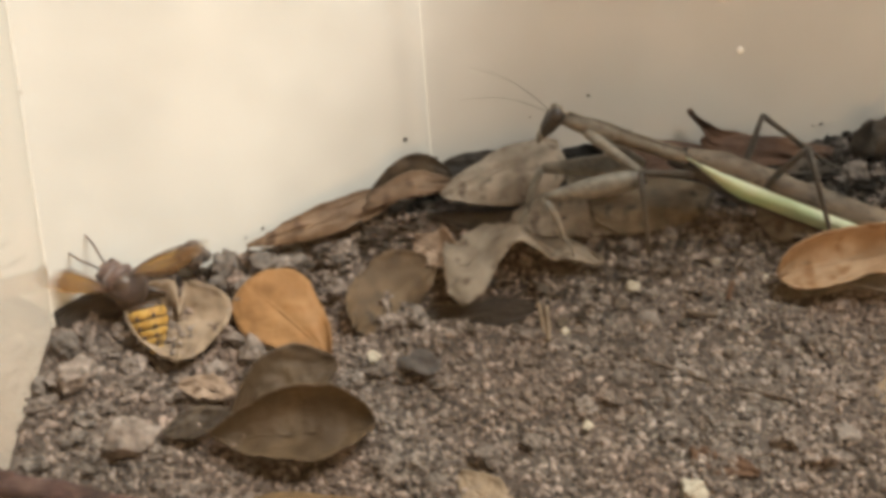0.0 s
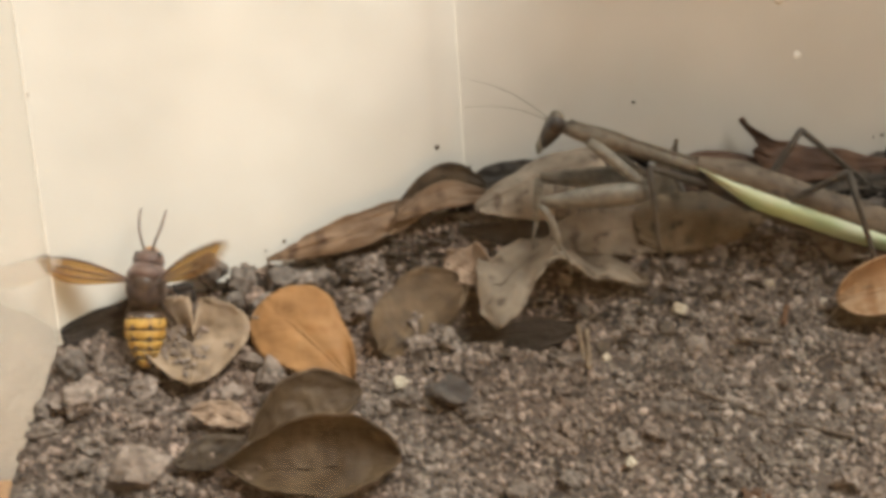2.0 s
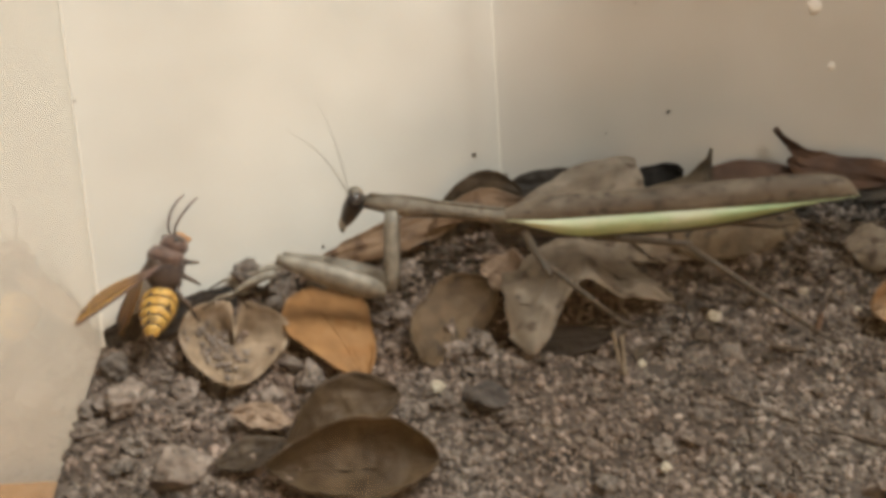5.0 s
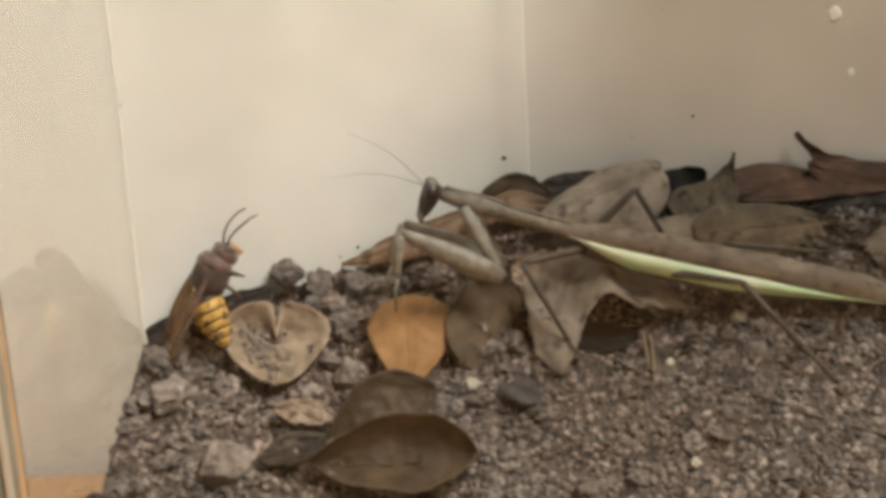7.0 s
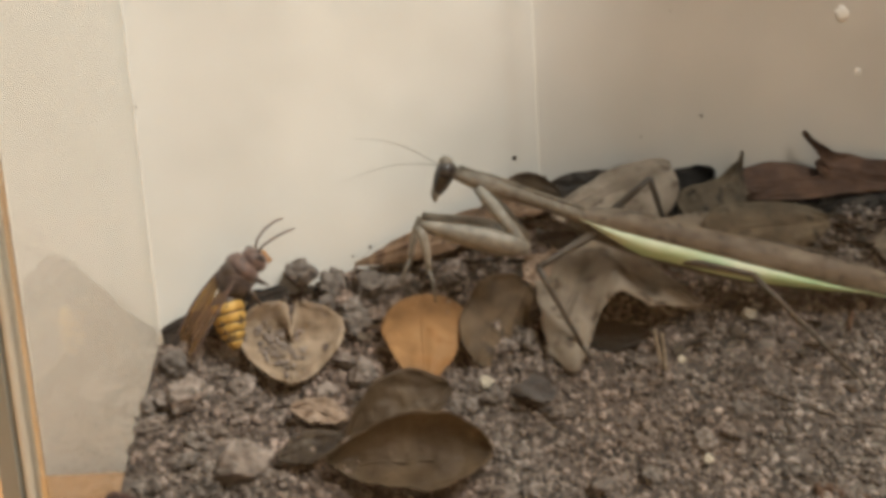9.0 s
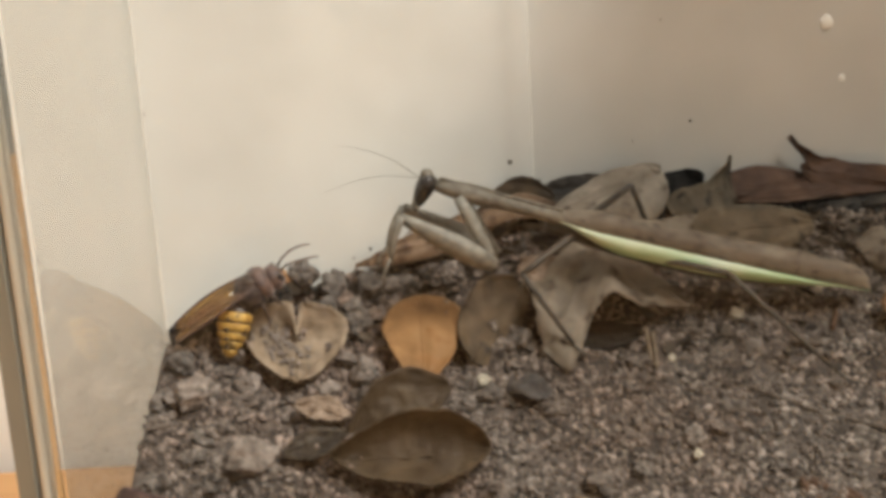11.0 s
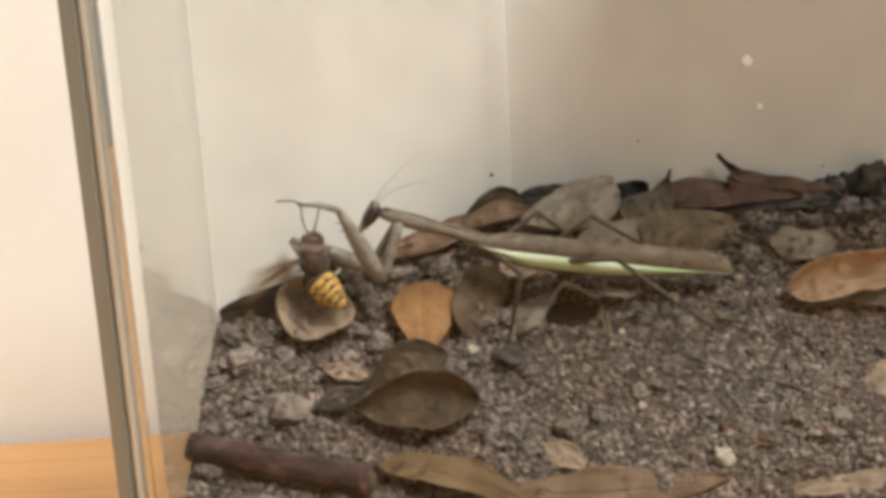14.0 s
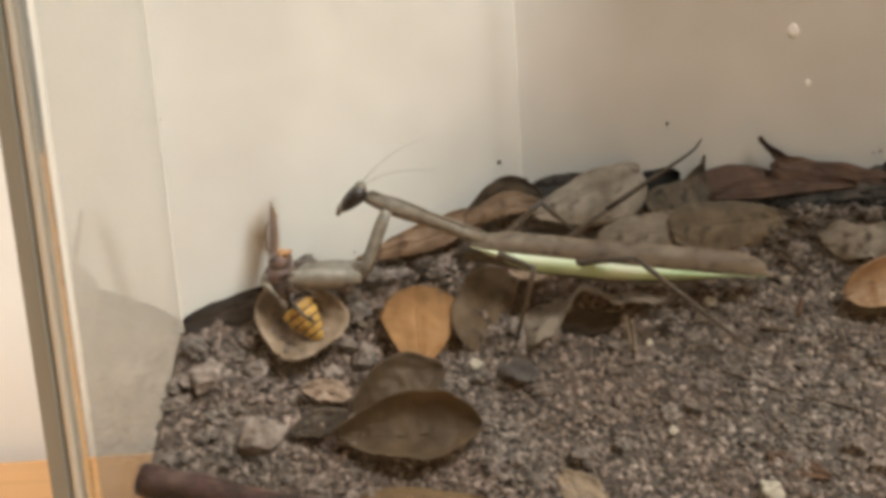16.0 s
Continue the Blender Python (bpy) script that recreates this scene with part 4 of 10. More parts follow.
stick("thin upright scrap of dry grass", [(0.0201, 0.2404, 0.0805), (0.0199, 0.2426, 0.0838), (0.0196, 0.2444, 0.0868)], 0.0004, M_STEM, 2.0, "grass_scrap", 6)
stick("thin dry stem lying on the soil", [(0.0356, 0.2353, 0.0779), (0.0469, 0.2298, 0.0745), (0.0626, 0.2248, 0.0708)], 0.00035, M_SPECK, 3.0, "dry_stem", 6)
stick("thin dry stem lying on the soil", [(0.0576, 0.2511, 0.0858), (0.0556, 0.2459, 0.0840)], 0.0005, M_LEAF_RED, 4.0, "dry_stem", 6)
stick("short dark stem on the soil", [(0.0470, 0.2444, 0.0826), (0.0529, 0.2433, 0.0817)], 0.0005, M_SPECK, 5.0, "dry_stem", 6)
stick("thin dry stem lying on the soil", [(0.0213, 0.2469, 0.0851), (0.0206, 0.2380, 0.0811)], 0.0004, M_STEM, 6.0, "dry_stem", 6)

# specks on the card; the white spots stand in for reflections in the glass
for place, r in [((-0.0031, 0.2749, 0.1143), 0.00045), ((0.0354, 0.2812, 0.1195), 0.0003), ((0.0030, 0.2771, 0.1097), 0.00022), ((0.0229, 0.2796, 0.1162), 0.00018), ((-0.0324, 0.2631, 0.1007), 0.00027),
                 ((-0.0358, 0.2617, 0.0994), 0.0002), ((-0.0146, 0.2703, 0.1046), 0.0003), ((-0.0711, 0.2472, 0.1328), 0.0002), ((0.0858, 0.2875, 0.1087), 0.0003), ((0.0840, 0.2873, 0.1084), 0.0002),
                 ((0.0294, 0.2804, 0.1409), 0.00018), ((-0.0000, 0.2762, 0.1510), 0.0002)]:
    bm = bmesh.new()
    blob(bm, (0, 0, 0), r, 0.5, 2, place[0] * 900, (1.2, 0.25, 1.0))
    thing("speck", "tiny dark speck stuck to the white card", "speck", pose(*place), bm, M_SPECK, group="specks on the card")
for place, r in [((0.0646, 0.2851, 0.1380), 0.0014), ((0.0682, 0.2856, 0.1260), 0.0007)]:
    bm = bmesh.new()
    blob(bm, (0, 0, 0), r, 0.35, 3, 3.0, (1, 0.2, 1.1))
    thing("glint_spot", "small white spot painted for a reflection in the glass", "spot", pose(*place), bm, M_WHITE)


# ---- the praying mantis ----
def segment(length, radii, sides=10, flat=1.0, bow=0.0):
    """A limb along x with radii at even steps."""
    bm = bmesh.new()
    n = len(radii) - 1
    tube(bm, [(length * i / n, 0, bow * length * 4 * (i / n) * (1 - i / n)) for i in range(n + 1)], radii, sides, flat)
    return bm


MANTIS = thing("praying_mantis", "brown praying mantis with pale green wing edges stalking over leaves", "mantis", pose(0, 0, 0))
WING_L = 0.0630


def wing_half(u):
    rise = min(1.0, 0.45 + u * 4.5)
    fall = (1.0 if u < 0.5 else 1 - 0.2 * (u - 0.5)) * (1.0 if u < 0.8 else max(0.0, 1 - ((u - 0.8) / 0.2) ** 3) ** 0.6)
    return rise * fall


def wing_green(u):
    return min(1.0, max(0.0, u - 0.01) * 5.5) * (1.0 if u < 0.45 else max(0.0, 1 - ((u - 0.45) / 0.43) ** 1.5))


def wing_strip(side, green):
    """One half of a folded forewing: the sloping brown field, or the upright green edge below it."""
    bm = bmesh.new()
    outer, inner = [], []
    nu, nv = 40, 6
    for i in range(nu + 1):
        u = i / nu
        h, g = wing_half(u), wing_green(u)
        ridge = Vector((u * WING_L, 0.0, 0.0004 + (0.0038 + 0.0026 * max(0.0, u - 0.35)) * h))
        shoulder = Vector((u * WING_L, side * (0.0004 + 0.0027 * h), 0.0004 + 0.0006 * h))
        margin = shoulder + Vector((0, side * 0.0007 * g, -0.0031 * g - 0.00005))
        a, b = (shoulder, margin) if green else (ridge, shoulder)
        row, rin = [], []
        for j in range(nv + 1):
            v = j / nv
            q = a.lerp(b, v) + Vector((0, side * 0.0007 * h * math.sin(math.pi * v), 0.0005 * h * math.sin(math.pi * v)))
            q.z += 0.00012 * math.sin(v * 17) * h + 0.0001 * noise.noise(Vector((u * 30, v * 3, side)))
            row.append(bm.verts.new(q))
            rin.append(bm.verts.new(q + Vector((0, -side * 0.00022, -0.00012))))
        outer.append(row)
        inner.append(rin)
    for i in range(nu):
        for j in range(nv):
            bm.faces.new((outer[i][j], outer[i + 1][j], outer[i + 1][j + 1], outer[i][j + 1]))
            bm.faces.new((inner[i][j], inner[i][j + 1], inner[i + 1][j + 1], inner[i + 1][j]))
        bm.faces.new((outer[i][nv], outer[i + 1][nv], inner[i + 1][nv], inner[i][nv]))
        bm.faces.new((outer[i][0], inner[i][0], inner[i + 1][0], outer[i + 1][0]))
    bmesh.ops.recalc_face_normals(bm, faces=bm.faces)
    return bm


FOREWINGS = []
for side in (-1, 1):
    fore = part("forewing", wing_strip(side, False), M_MANTIS, MANTIS, "brown folded forewing")
    part("green_edge", wing_strip(side, True), M_MANTIS_GREEN, fore, "pale green edge of the forewing")
    FOREWINGS.append(fore)
bm = bmesh.new()
tube(bm, [(-0.002 + 0.054 * i / 12, 0, -0.0013 - 0.0005 * math.sin(math.pi * i / 12)) for i in range(13)], [0.0012, 0.0019, 0.0024, 0.0028, 0.003, 0.0031, 0.0031, 0.003, 0.0028, 0.0025, 0.002, 0.0014, 0.0006], 14, 0.9)
MANTIS_BELLY = part("abdomen", bm, M_MANTIS_DARK, MANTIS, "dark brown abdomen under the wings")
PRONOTUM = part("prothorax", segment(0.0262, [0.0017, 0.0016, 0.0015, 0.0015, 0.0016, 0.0018, 0.0021, 0.0021, 0.0017, 0.0012], 12, 0.85), M_MANTIS_NECK, MANTIS, "long slender beige-brown prothorax")
bm = bmesh.new()
tube(bm, [(0.0012 + 0.024 * i / 8, 0, 0.00145 + (0.0003 if i in (5, 6) else 0)) for i in range(9)], [0.00035] * 9, 6)
part("keel", bm, M_MANTIS_NECK, PRONOTUM)
# the head runs along x from its crown to its jaws
bm = bmesh.new()
rings = [(-0.0012, 0.0017, 0.0012), (-0.0004, 0.0026, 0.0017), (0.0008, 0.0027, 0.0018), (0.002, 0.0021, 0.0017), (0.0034, 0.0014, 0.0014), (0.0046, 0.0009, 0.001), (0.0054, 0.0004, 0.0005)]
loops = [[bm.verts.new((x, w * math.cos(k * math.tau / 12), d * math.sin(k * math.tau / 12))) for k in range(12)] for x, w, d in rings]
for a, b in zip(loops, loops[1:]):
    for k in range(12):
        bm.faces.new((a[k], a[(k + 1) % 12], b[(k + 1) % 12], b[k]))
bm.faces.new(loops[0][::-1])
bm.faces.new(loops[-1])
MANTIS_HEAD = part("head", bm, M_MANTIS_DARK, MANTIS, "dark triangular head")
for side in (-1, 1):
    bm = bmesh.new()
    blob(bm, (0.0004, side * 0.0024, 0.0003), 0.00125, 0.02, 2, 1.0, (1.25, 0.8, 1.05))
    part("eye", bm, M_EYE, MANTIS_HEAD, "large dark eye")
bm = bmesh.new()
blob(bm, (-0.0009, 0, 0.0006), 0.0015, 0.05, 2, 2.0, (0.75, 1.15, 0.9))
part("crown", bm, M_MANTIS_NECK, MANTIS_HEAD, "beige crown")
bm = bmesh.new()
tube(bm, [(0.0038, 0, 0.0004), (0.0052, 0, 0.0002), (0.0064, 0, -0.0004)], [0.0009, 0.0008, 0.0003], 8)
part("jaws", bm, M_MANTIS_LEG, MANTIS_HEAD, "brown jaws")


def feeler(parent, length, radius, mat):
    bm = bmesh.new()
    tube(bm, [(length * i / 10, 0, 0.0016 * math.sin(math.pi * i / 10)) for i in range(11)], [radius * (1 - 0.75 * i / 10) for i in range(11)], 6)
    return part("antenna", bm, mat, parent)


ANTENNA_NEAR = feeler(MANTIS, 0.019, 0.0001, M_MANTIS_LEG)
ANTENNA_FAR = feeler(MANTIS, 0.019, 0.0001, M_MANTIS_LEG)


def foreleg():
    """The three limbs of a raptorial foreleg, each along its own x."""
    coxa = part("foreleg_coxa", segment(0.0145, [0.0012, 0.0014, 0.0014, 0.0013, 0.0012, 0.0011], 10, 0.8), M_MANTIS_LEG, MANTIS)
    femur = part("foreleg_femur", segment(0.0200, [0.0010, 0.0017, 0.0019, 0.0019, 0.0017, 0.0014, 0.0011, 0.0008], 12, 1.2), M_MANTIS_LEG, MANTIS, "stout grey-brown femur with spines")
    for i in range(7):
        bm = bmesh.new()
        tube(bm, [(0.005 + i * 0.002, 0, -0.0016), (0.0053 + i * 0.002, 0, -0.0032)], [0.00022, 0.00004], 5)
        part("spine", bm, M_MANTIS_DARK, femur)
    tibia = part("foreleg_tibia", segment(0.0095, [0.0009, 0.0009, 0.0008, 0.0006, 0.0003], 8, 0.8, 0.08), M_MANTIS_LEG, MANTIS, "hooked tibia")
    bm = bmesh.new()
    tube(bm, [(0.008, 0, 0.0004), (0.011, 0, 0.0012), (0.0145, 0, 0.0004)], [0.0003, 0.00025, 0.00018], 6)
    part("tarsus", bm, M_MANTIS_LEG, tibia)
    return coxa, femur, tibia


COXA_NEAR, FEMUR_NEAR, TIBIA_NEAR = foreleg()
COXA_FAR, FEMUR_FAR, TIBIA_FAR = foreleg()


def walking_leg(thigh, shin):
    leg = part("walking_leg_femur", segment(thigh, [0.00095, 0.00085, 0.0007, 0.00064, 0.0006], 8), M_MANTIS_SHANK, MANTIS)
    low = part("walking_leg_tibia", segment(shin, [0.00062, 0.00056, 0.0005, 0.00046, 0.00036], 8), M_MANTIS_SHANK, MANTIS)
    bm = bmesh.new()
    tube(bm, [(shin * 0.98, 0, 0), (shin + 0.002, 0, 0.0002), (shin + 0.0042, 0.0004, 0.001)], [0.0003, 0.00028, 0.0002], 6)
    part("foot", bm, M_MANTIS_SHANK, low)
    return leg, low


LEG_MID_NEAR, SHIN_MID_NEAR = walking_leg(0.0135, 0.0165)
LEG_HIND_NEAR, SHIN_HIND_NEAR = walking_leg(0.0175, 0.0270)
LEG_MID_FAR, SHIN_MID_FAR = walking_leg(0.0135, 0.0150)
LEG_HIND_FAR, SHIN_HIND_FAR = walking_leg(0.0165, 0.0195)

# ---- the hornet ----
HORNET = thing("hornet", "yellow and dark brown hornet clinging to a curled leaf", "hornet", pose(0, 0, 0))
bm = bmesh.new()
tube(bm, [(0.0004 + 0.0072 * i / 8, 0, 0.0003 * math.sin(math.pi * i / 8)) for i in range(9)], [0.0013, 0.0026, 0.0032, 0.0035, 0.0036, 0.0035, 0.0032, 0.0027, 0.0018], 24, 0.92)
for v in bm.verts:
    v.co += 0.0004 * Vector((noise.noise(v.co * 2500), noise.noise(v.co * 2500 + Vector((5, 0, 0))), noise.noise(v.co * 2500 + Vector((0, 5, 0)))))
thorax = part("thorax", bm, M_HORNET_DARK, HORNET, "hairy dark brown thorax")
bm = bmesh.new()
blob(bm, (0.0064, 0, 0.0008), 0.0031, 0.12, 3, 6.0, (0.7, 1.15, 1.05))
part("collar", bm, M_HORNET_RED, thorax, "red-brown collar of the thorax")
bm = bmesh.new()
blob(bm, (0.0047, 0, 0.0026), 0.0019, 0.05, 2, 2.0, (1.1, 1.1, 0.75))
part("back_plate", bm, M_HORNET_BLACK, thorax)
bm = bmesh.new()
blob(bm, (0.0087, 0, -0.0002), 0.0024, 0.06, 3, 3.0, (0.85, 1.15, 1.05))
head = part("head", bm, M_HORNET_RED, HORNET, "red-brown head with an orange face")
bm = bmesh.new()
blob(bm, (0.0102, 0, -0.0010), 0.0014, 0.03, 2, 4.0, (0.75, 1.0, 1.0))
part("face", bm, M_HORNET_FACE, head, "orange face plate")
for side in (-1, 1):
    bm = bmesh.new()
    blob(bm, (0.0096, side * 0.0019, 0.0003), 0.0009, 0.02, 2, 5.0, (0.8, 0.6, 1.35))
    part("eye", bm, M_EYE, head, "dark eye")
    bm = bmesh.new()
    tube(bm, [(0.0098, side * 0.0009, -0.0018), (0.0104, side * 0.0008, -0.0026), (0.0106, side * 0.0001, -0.0031)], [0.0005, 0.0004, 0.0002], 6)
    part("mandible", bm, M_HORNET_FACE, head)
    bm = bmesh.new()
    tube(bm, [(0.0104, side * 0.0007, 0.0006), (0.012, side * 0.0012, 0.0012), (0.0142, side * 0.0019, 0.0009), (0.0165, side * 0.0022, -0.0001), (0.0178, side * 0.0022, -0.0012)], [0.00022, 0.00022, 0.00022, 0.0002, 0.00016], 6)
    part("antenna", bm, M_HORNET_RED, HORNET)
    for x, reach, drop, back in ((0.0060, 0.0030, -0.0034, 0.0005), (0.0045, 0.0036, -0.0042, -0.001), (0.0026, 0.0042, -0.0052, -0.004)):
        bm = bmesh.new()
        tube(bm, [(x, side * 0.0016, -0.002), (x + back * 0.4, side * reach * 0.6, -0.0012), (x + back, side * reach, drop * 0.75), (x + back * 1.5, side * reach * 1.05, drop * 1.2)], [0.0006, 0.0006, 0.0004, 0.0002], 6)
        part("leg", bm, M_HORNET_BLACK, HORNET)


def belly(t):
    """Radius of the abdomen at t from waist (0) to sting (1)."""
    return 0.0034 * math.sin(math.pi * min(1.0, (0.08 + 0.92 * t) ** 0.62)) ** 0.75 + 0.0002


ABD = 0.0103
bm = bmesh.new()
tube(bm, [(ABD * 0.14 * i / 4, 0, 0) for i in range(5)], [0.0006, belly(0.035), belly(0.07), belly(0.105), belly(0.14)], 16, 0.85)
ABDOMEN = part("abdomen", bm, M_HORNET_BLACK, HORNET, "yellow abdomen with dark scalloped bands")
edges = [0.13, 0.33, 0.51, 0.67, 0.82, 0.985]
for k in range(5):
    a, b = edges[k], edges[k + 1]
    mid = b - 0.03
    bm = bmesh.new()
    tube(bm, [(ABD * (a + (mid - a) * i / 4), 0, 0) for i in range(5)], [belly(a + (mid - a) * i / 4) * (1.0 + 0.035 * math.sin(math.pi * i / 4)) for i in range(5)], 18, 0.85)
    part("yellow_segment", bm, M_HORNET_YELLOW, ABDOMEN, "bright yellow segment")
    bm = bmesh.new()
    tube(bm, [(ABD * (mid - 0.004 + (b - mid + 0.008) * i / 2), 0, 0) for i in range(3)], [belly(mid + (b - mid) * i / 2) * 0.985 for i in range(3)], 18, 0.85)
    part("dark_band", bm, M_HORNET_BLACK, ABDOMEN, "thin dark band")
    if k < 4:
        for side in (-1, 1):
            c = (mid - 0.02)
            bm = bmesh.new()
            blob(bm, (ABD * c, side * belly(c) * 0.42, belly(c) * 0.85 * 0.9), 0.0004, 0.2, 2, 7.0, (1.5, 1, 0.6))
            part("dark_spot", bm, M_HORNET_BLACK, ABDOMEN)


def hornet_wing(side):
    bm = bmesh.new()
    top, bot = [], []
    for i in range(19):
        u = i / 18
        lead = 0.0009 * math.sin(math.pi * u)
        trail = -0.0044 * max(0.0, math.sin(math.pi * min(1, u * 0.93 + 0.03))) ** 0.8 * (0.35 + 0.75 * u)
        top.append([bm.verts.new((u * 0.0178, side * (lead + (trail - lead) * j / 5), 0.0005 * math.sin(math.pi * u) + 0.00012 * math.sin(j * 2.2))) for j in range(6)])
        bot.append([bm.verts.new(v.co - Vector((0, 0, 0.00006))) for v in top[-1]])
    for i in range(18):
        for j in range(5):
            bm.faces.new((top[i][j], top[i + 1][j], top[i + 1][j + 1], top[i][j + 1]))
            bm.faces.new((bot[i][j], bot[i][j + 1], bot[i + 1][j + 1], bot[i + 1][j]))
    ob = part("wing", bm, M_WING, HORNET, "amber translucent wing")
    for k, (reach, v) in enumerate(((1.0, 0.0), (0.8, 0.4), (0.9, 0.7))):
        bm = bmesh.new()
        pts = []
        for i in range(9):
            u = reach * i / 8
            lead = 0.0009 * math.sin(math.pi * u)
            trail = -0.0044 * max(0.0, math.sin(math.pi * min(1, u * 0.93 + 0.03))) ** 0.8 * (0.35 + 0.75 * u)
            pts.append((u * 0.0178, side * (lead + (trail - lead) * v), 0.0005 * math.sin(math.pi * u) + 0.0001))
        tube(bm, pts, [0.00016 if k else 0.00026] * 9, 5)
        part("vein", bm, M_HORNET_RED, ob)
    return ob


WING_A = hornet_wing(-1)
WING_B = hornet_wing(1)


def motions():
    walk(MANTIS, [
        (0, pose(0.05029, 0.25900, 0.10940, 15.6, 25.6, 2.8)), (0.5, pose(0.04872, 0.25900, 0.10969, 15.5, 25.2, 2.9)), (1, pose(0.04714, 0.25900, 0.10998, 15.5, 24.7, 2.9)),
        (1.5, pose(0.04556, 0.25900, 0.11027, 15.4, 24.3, 3.0)), (2, pose(0.04287, 0.25900, 0.11060, 15.3, 23.5, 3.0)), (2.5, pose(0.04019, 0.25900, 0.11093, 15.2, 22.8, 3.0)),
        (3, pose(0.03765, 0.25900, 0.11099, 15.0, 20.6, 3.0)), (3.3, pose(0.03558, 0.25900, 0.11091, 14.9, 19.8, 3.0)), (3.5, pose(0.03310, 0.25700, 0.11112, 14.8, 18.5, 3.0)),
        (3.6, pose(0.02655, 0.25600, 0.11022, 14.4, 12.7, 3.0)), (3.7, pose(0.02001, 0.25500, 0.10933, 14.1, 6.7, 2.9)), (3.8, pose(0.01590, 0.25400, 0.10890, 14.0, 2.5, 3.0)),
        (3.9, pose(0.01178, 0.25300, 0.10848, 14.0, -1.7, 3.0)), (4, pose(0.00479, 0.25200, 0.10917, 14.1, -5.8, 2.9)), (4.2, pose(0.00033, 0.25100, 0.10950, 14.1, -6.1, 3.0)),
        (6.3, pose(0.00690, 0.24800, 0.10327, 14.5, 13.8, 3.0)), (6.5, pose(0.00748, 0.24800, 0.10380, 14.5, 13.9, 3.0)), (7, pose(0.00751, 0.24800, 0.10522, 14.5, 14.9, 2.9)),
        (7.5, pose(0.00745, 0.24800, 0.10638, 14.6, 15.7, 2.9)), (8, pose(0.00749, 0.24800, 0.10688, 14.6, 15.9, 3.0)), (8.5, pose(0.00755, 0.24800, 0.10764, 14.6, 16.0, 3.0)),
        (9, pose(0.00750, 0.24800, 0.10791, 14.6, 16.1, 3.0)), (9.2, pose(0.00725, 0.24792, 0.10798, 14.6, 16.0, 2.9)), (11.3, pose(0.00469, 0.24708, 0.10868, 14.5, 14.6, 2.9)),
        (11.5, pose(0.00444, 0.24700, 0.10875, 14.5, 14.5, 2.9)), (11.6, pose(0.00319, 0.24686, 0.10831, 14.4, 12.7, 2.9)), (11.7, pose(0.00193, 0.24671, 0.10788, 14.3, 10.8, 3.0)),
        (11.85, pose(-0.00149, 0.24650, 0.10690, 14.1, 6.2, 2.9)), (12, pose(-0.00408, 0.24629, 0.10668, 14.0, 2.5, 2.9)), (12.2, pose(-0.00989, 0.24600, 0.10696, 14.0, 1.4, 2.8)),
        (12.5, pose(-0.01027, 0.24600, 0.10643, 14.1, 5.6, 2.9)), (13, pose(-0.00916, 0.24600, 0.10575, 14.2, 8.3, 3.0)), (13.5, pose(-0.00862, 0.24600, 0.10491, 14.2, 8.1, 3.0)),
        (14, pose(-0.00804, 0.24600, 0.10483, 14.2, 8.6, 2.9)), (14.5, pose(-0.00800, 0.24600, 0.10494, 14.2, 9.1, 2.9)), (15, pose(-0.00816, 0.24600, 0.10488, 14.2, 8.9, 2.9)),
        (15.5, pose(-0.00899, 0.24600, 0.10505, 14.2, 9.2, 2.9)), (16, pose(-0.00908, 0.24600, 0.10450, 14.2, 8.9, 2.9)),
    ])
    for piece in (*FOREWINGS, MANTIS_BELLY):
        walk(piece, [(t, pose(x, 0, z, 0, a, 0)) for t, x, z, a in (
            (0, 0, 0, 0), (3.5, 0, 0, 0), (4.2, 0, 0, 0), (6.3, 0, -0.0013, 0.5), (7, -0.0005, -0.0008, 1.5), (8.5, -0.0005, -0.0006, 2.5), (9.2, -0.0005, -0.0006, 2.5),
            (11.5, -0.0005, -0.0008, 2.5), (12.5, -0.0002, -0.0018, 3.0), (13.5, -0.0008, -0.0015, 2.5), (14.7, -0.001, -0.0011, 2.2), (16, -0.002, -0.0017, 1.8))])
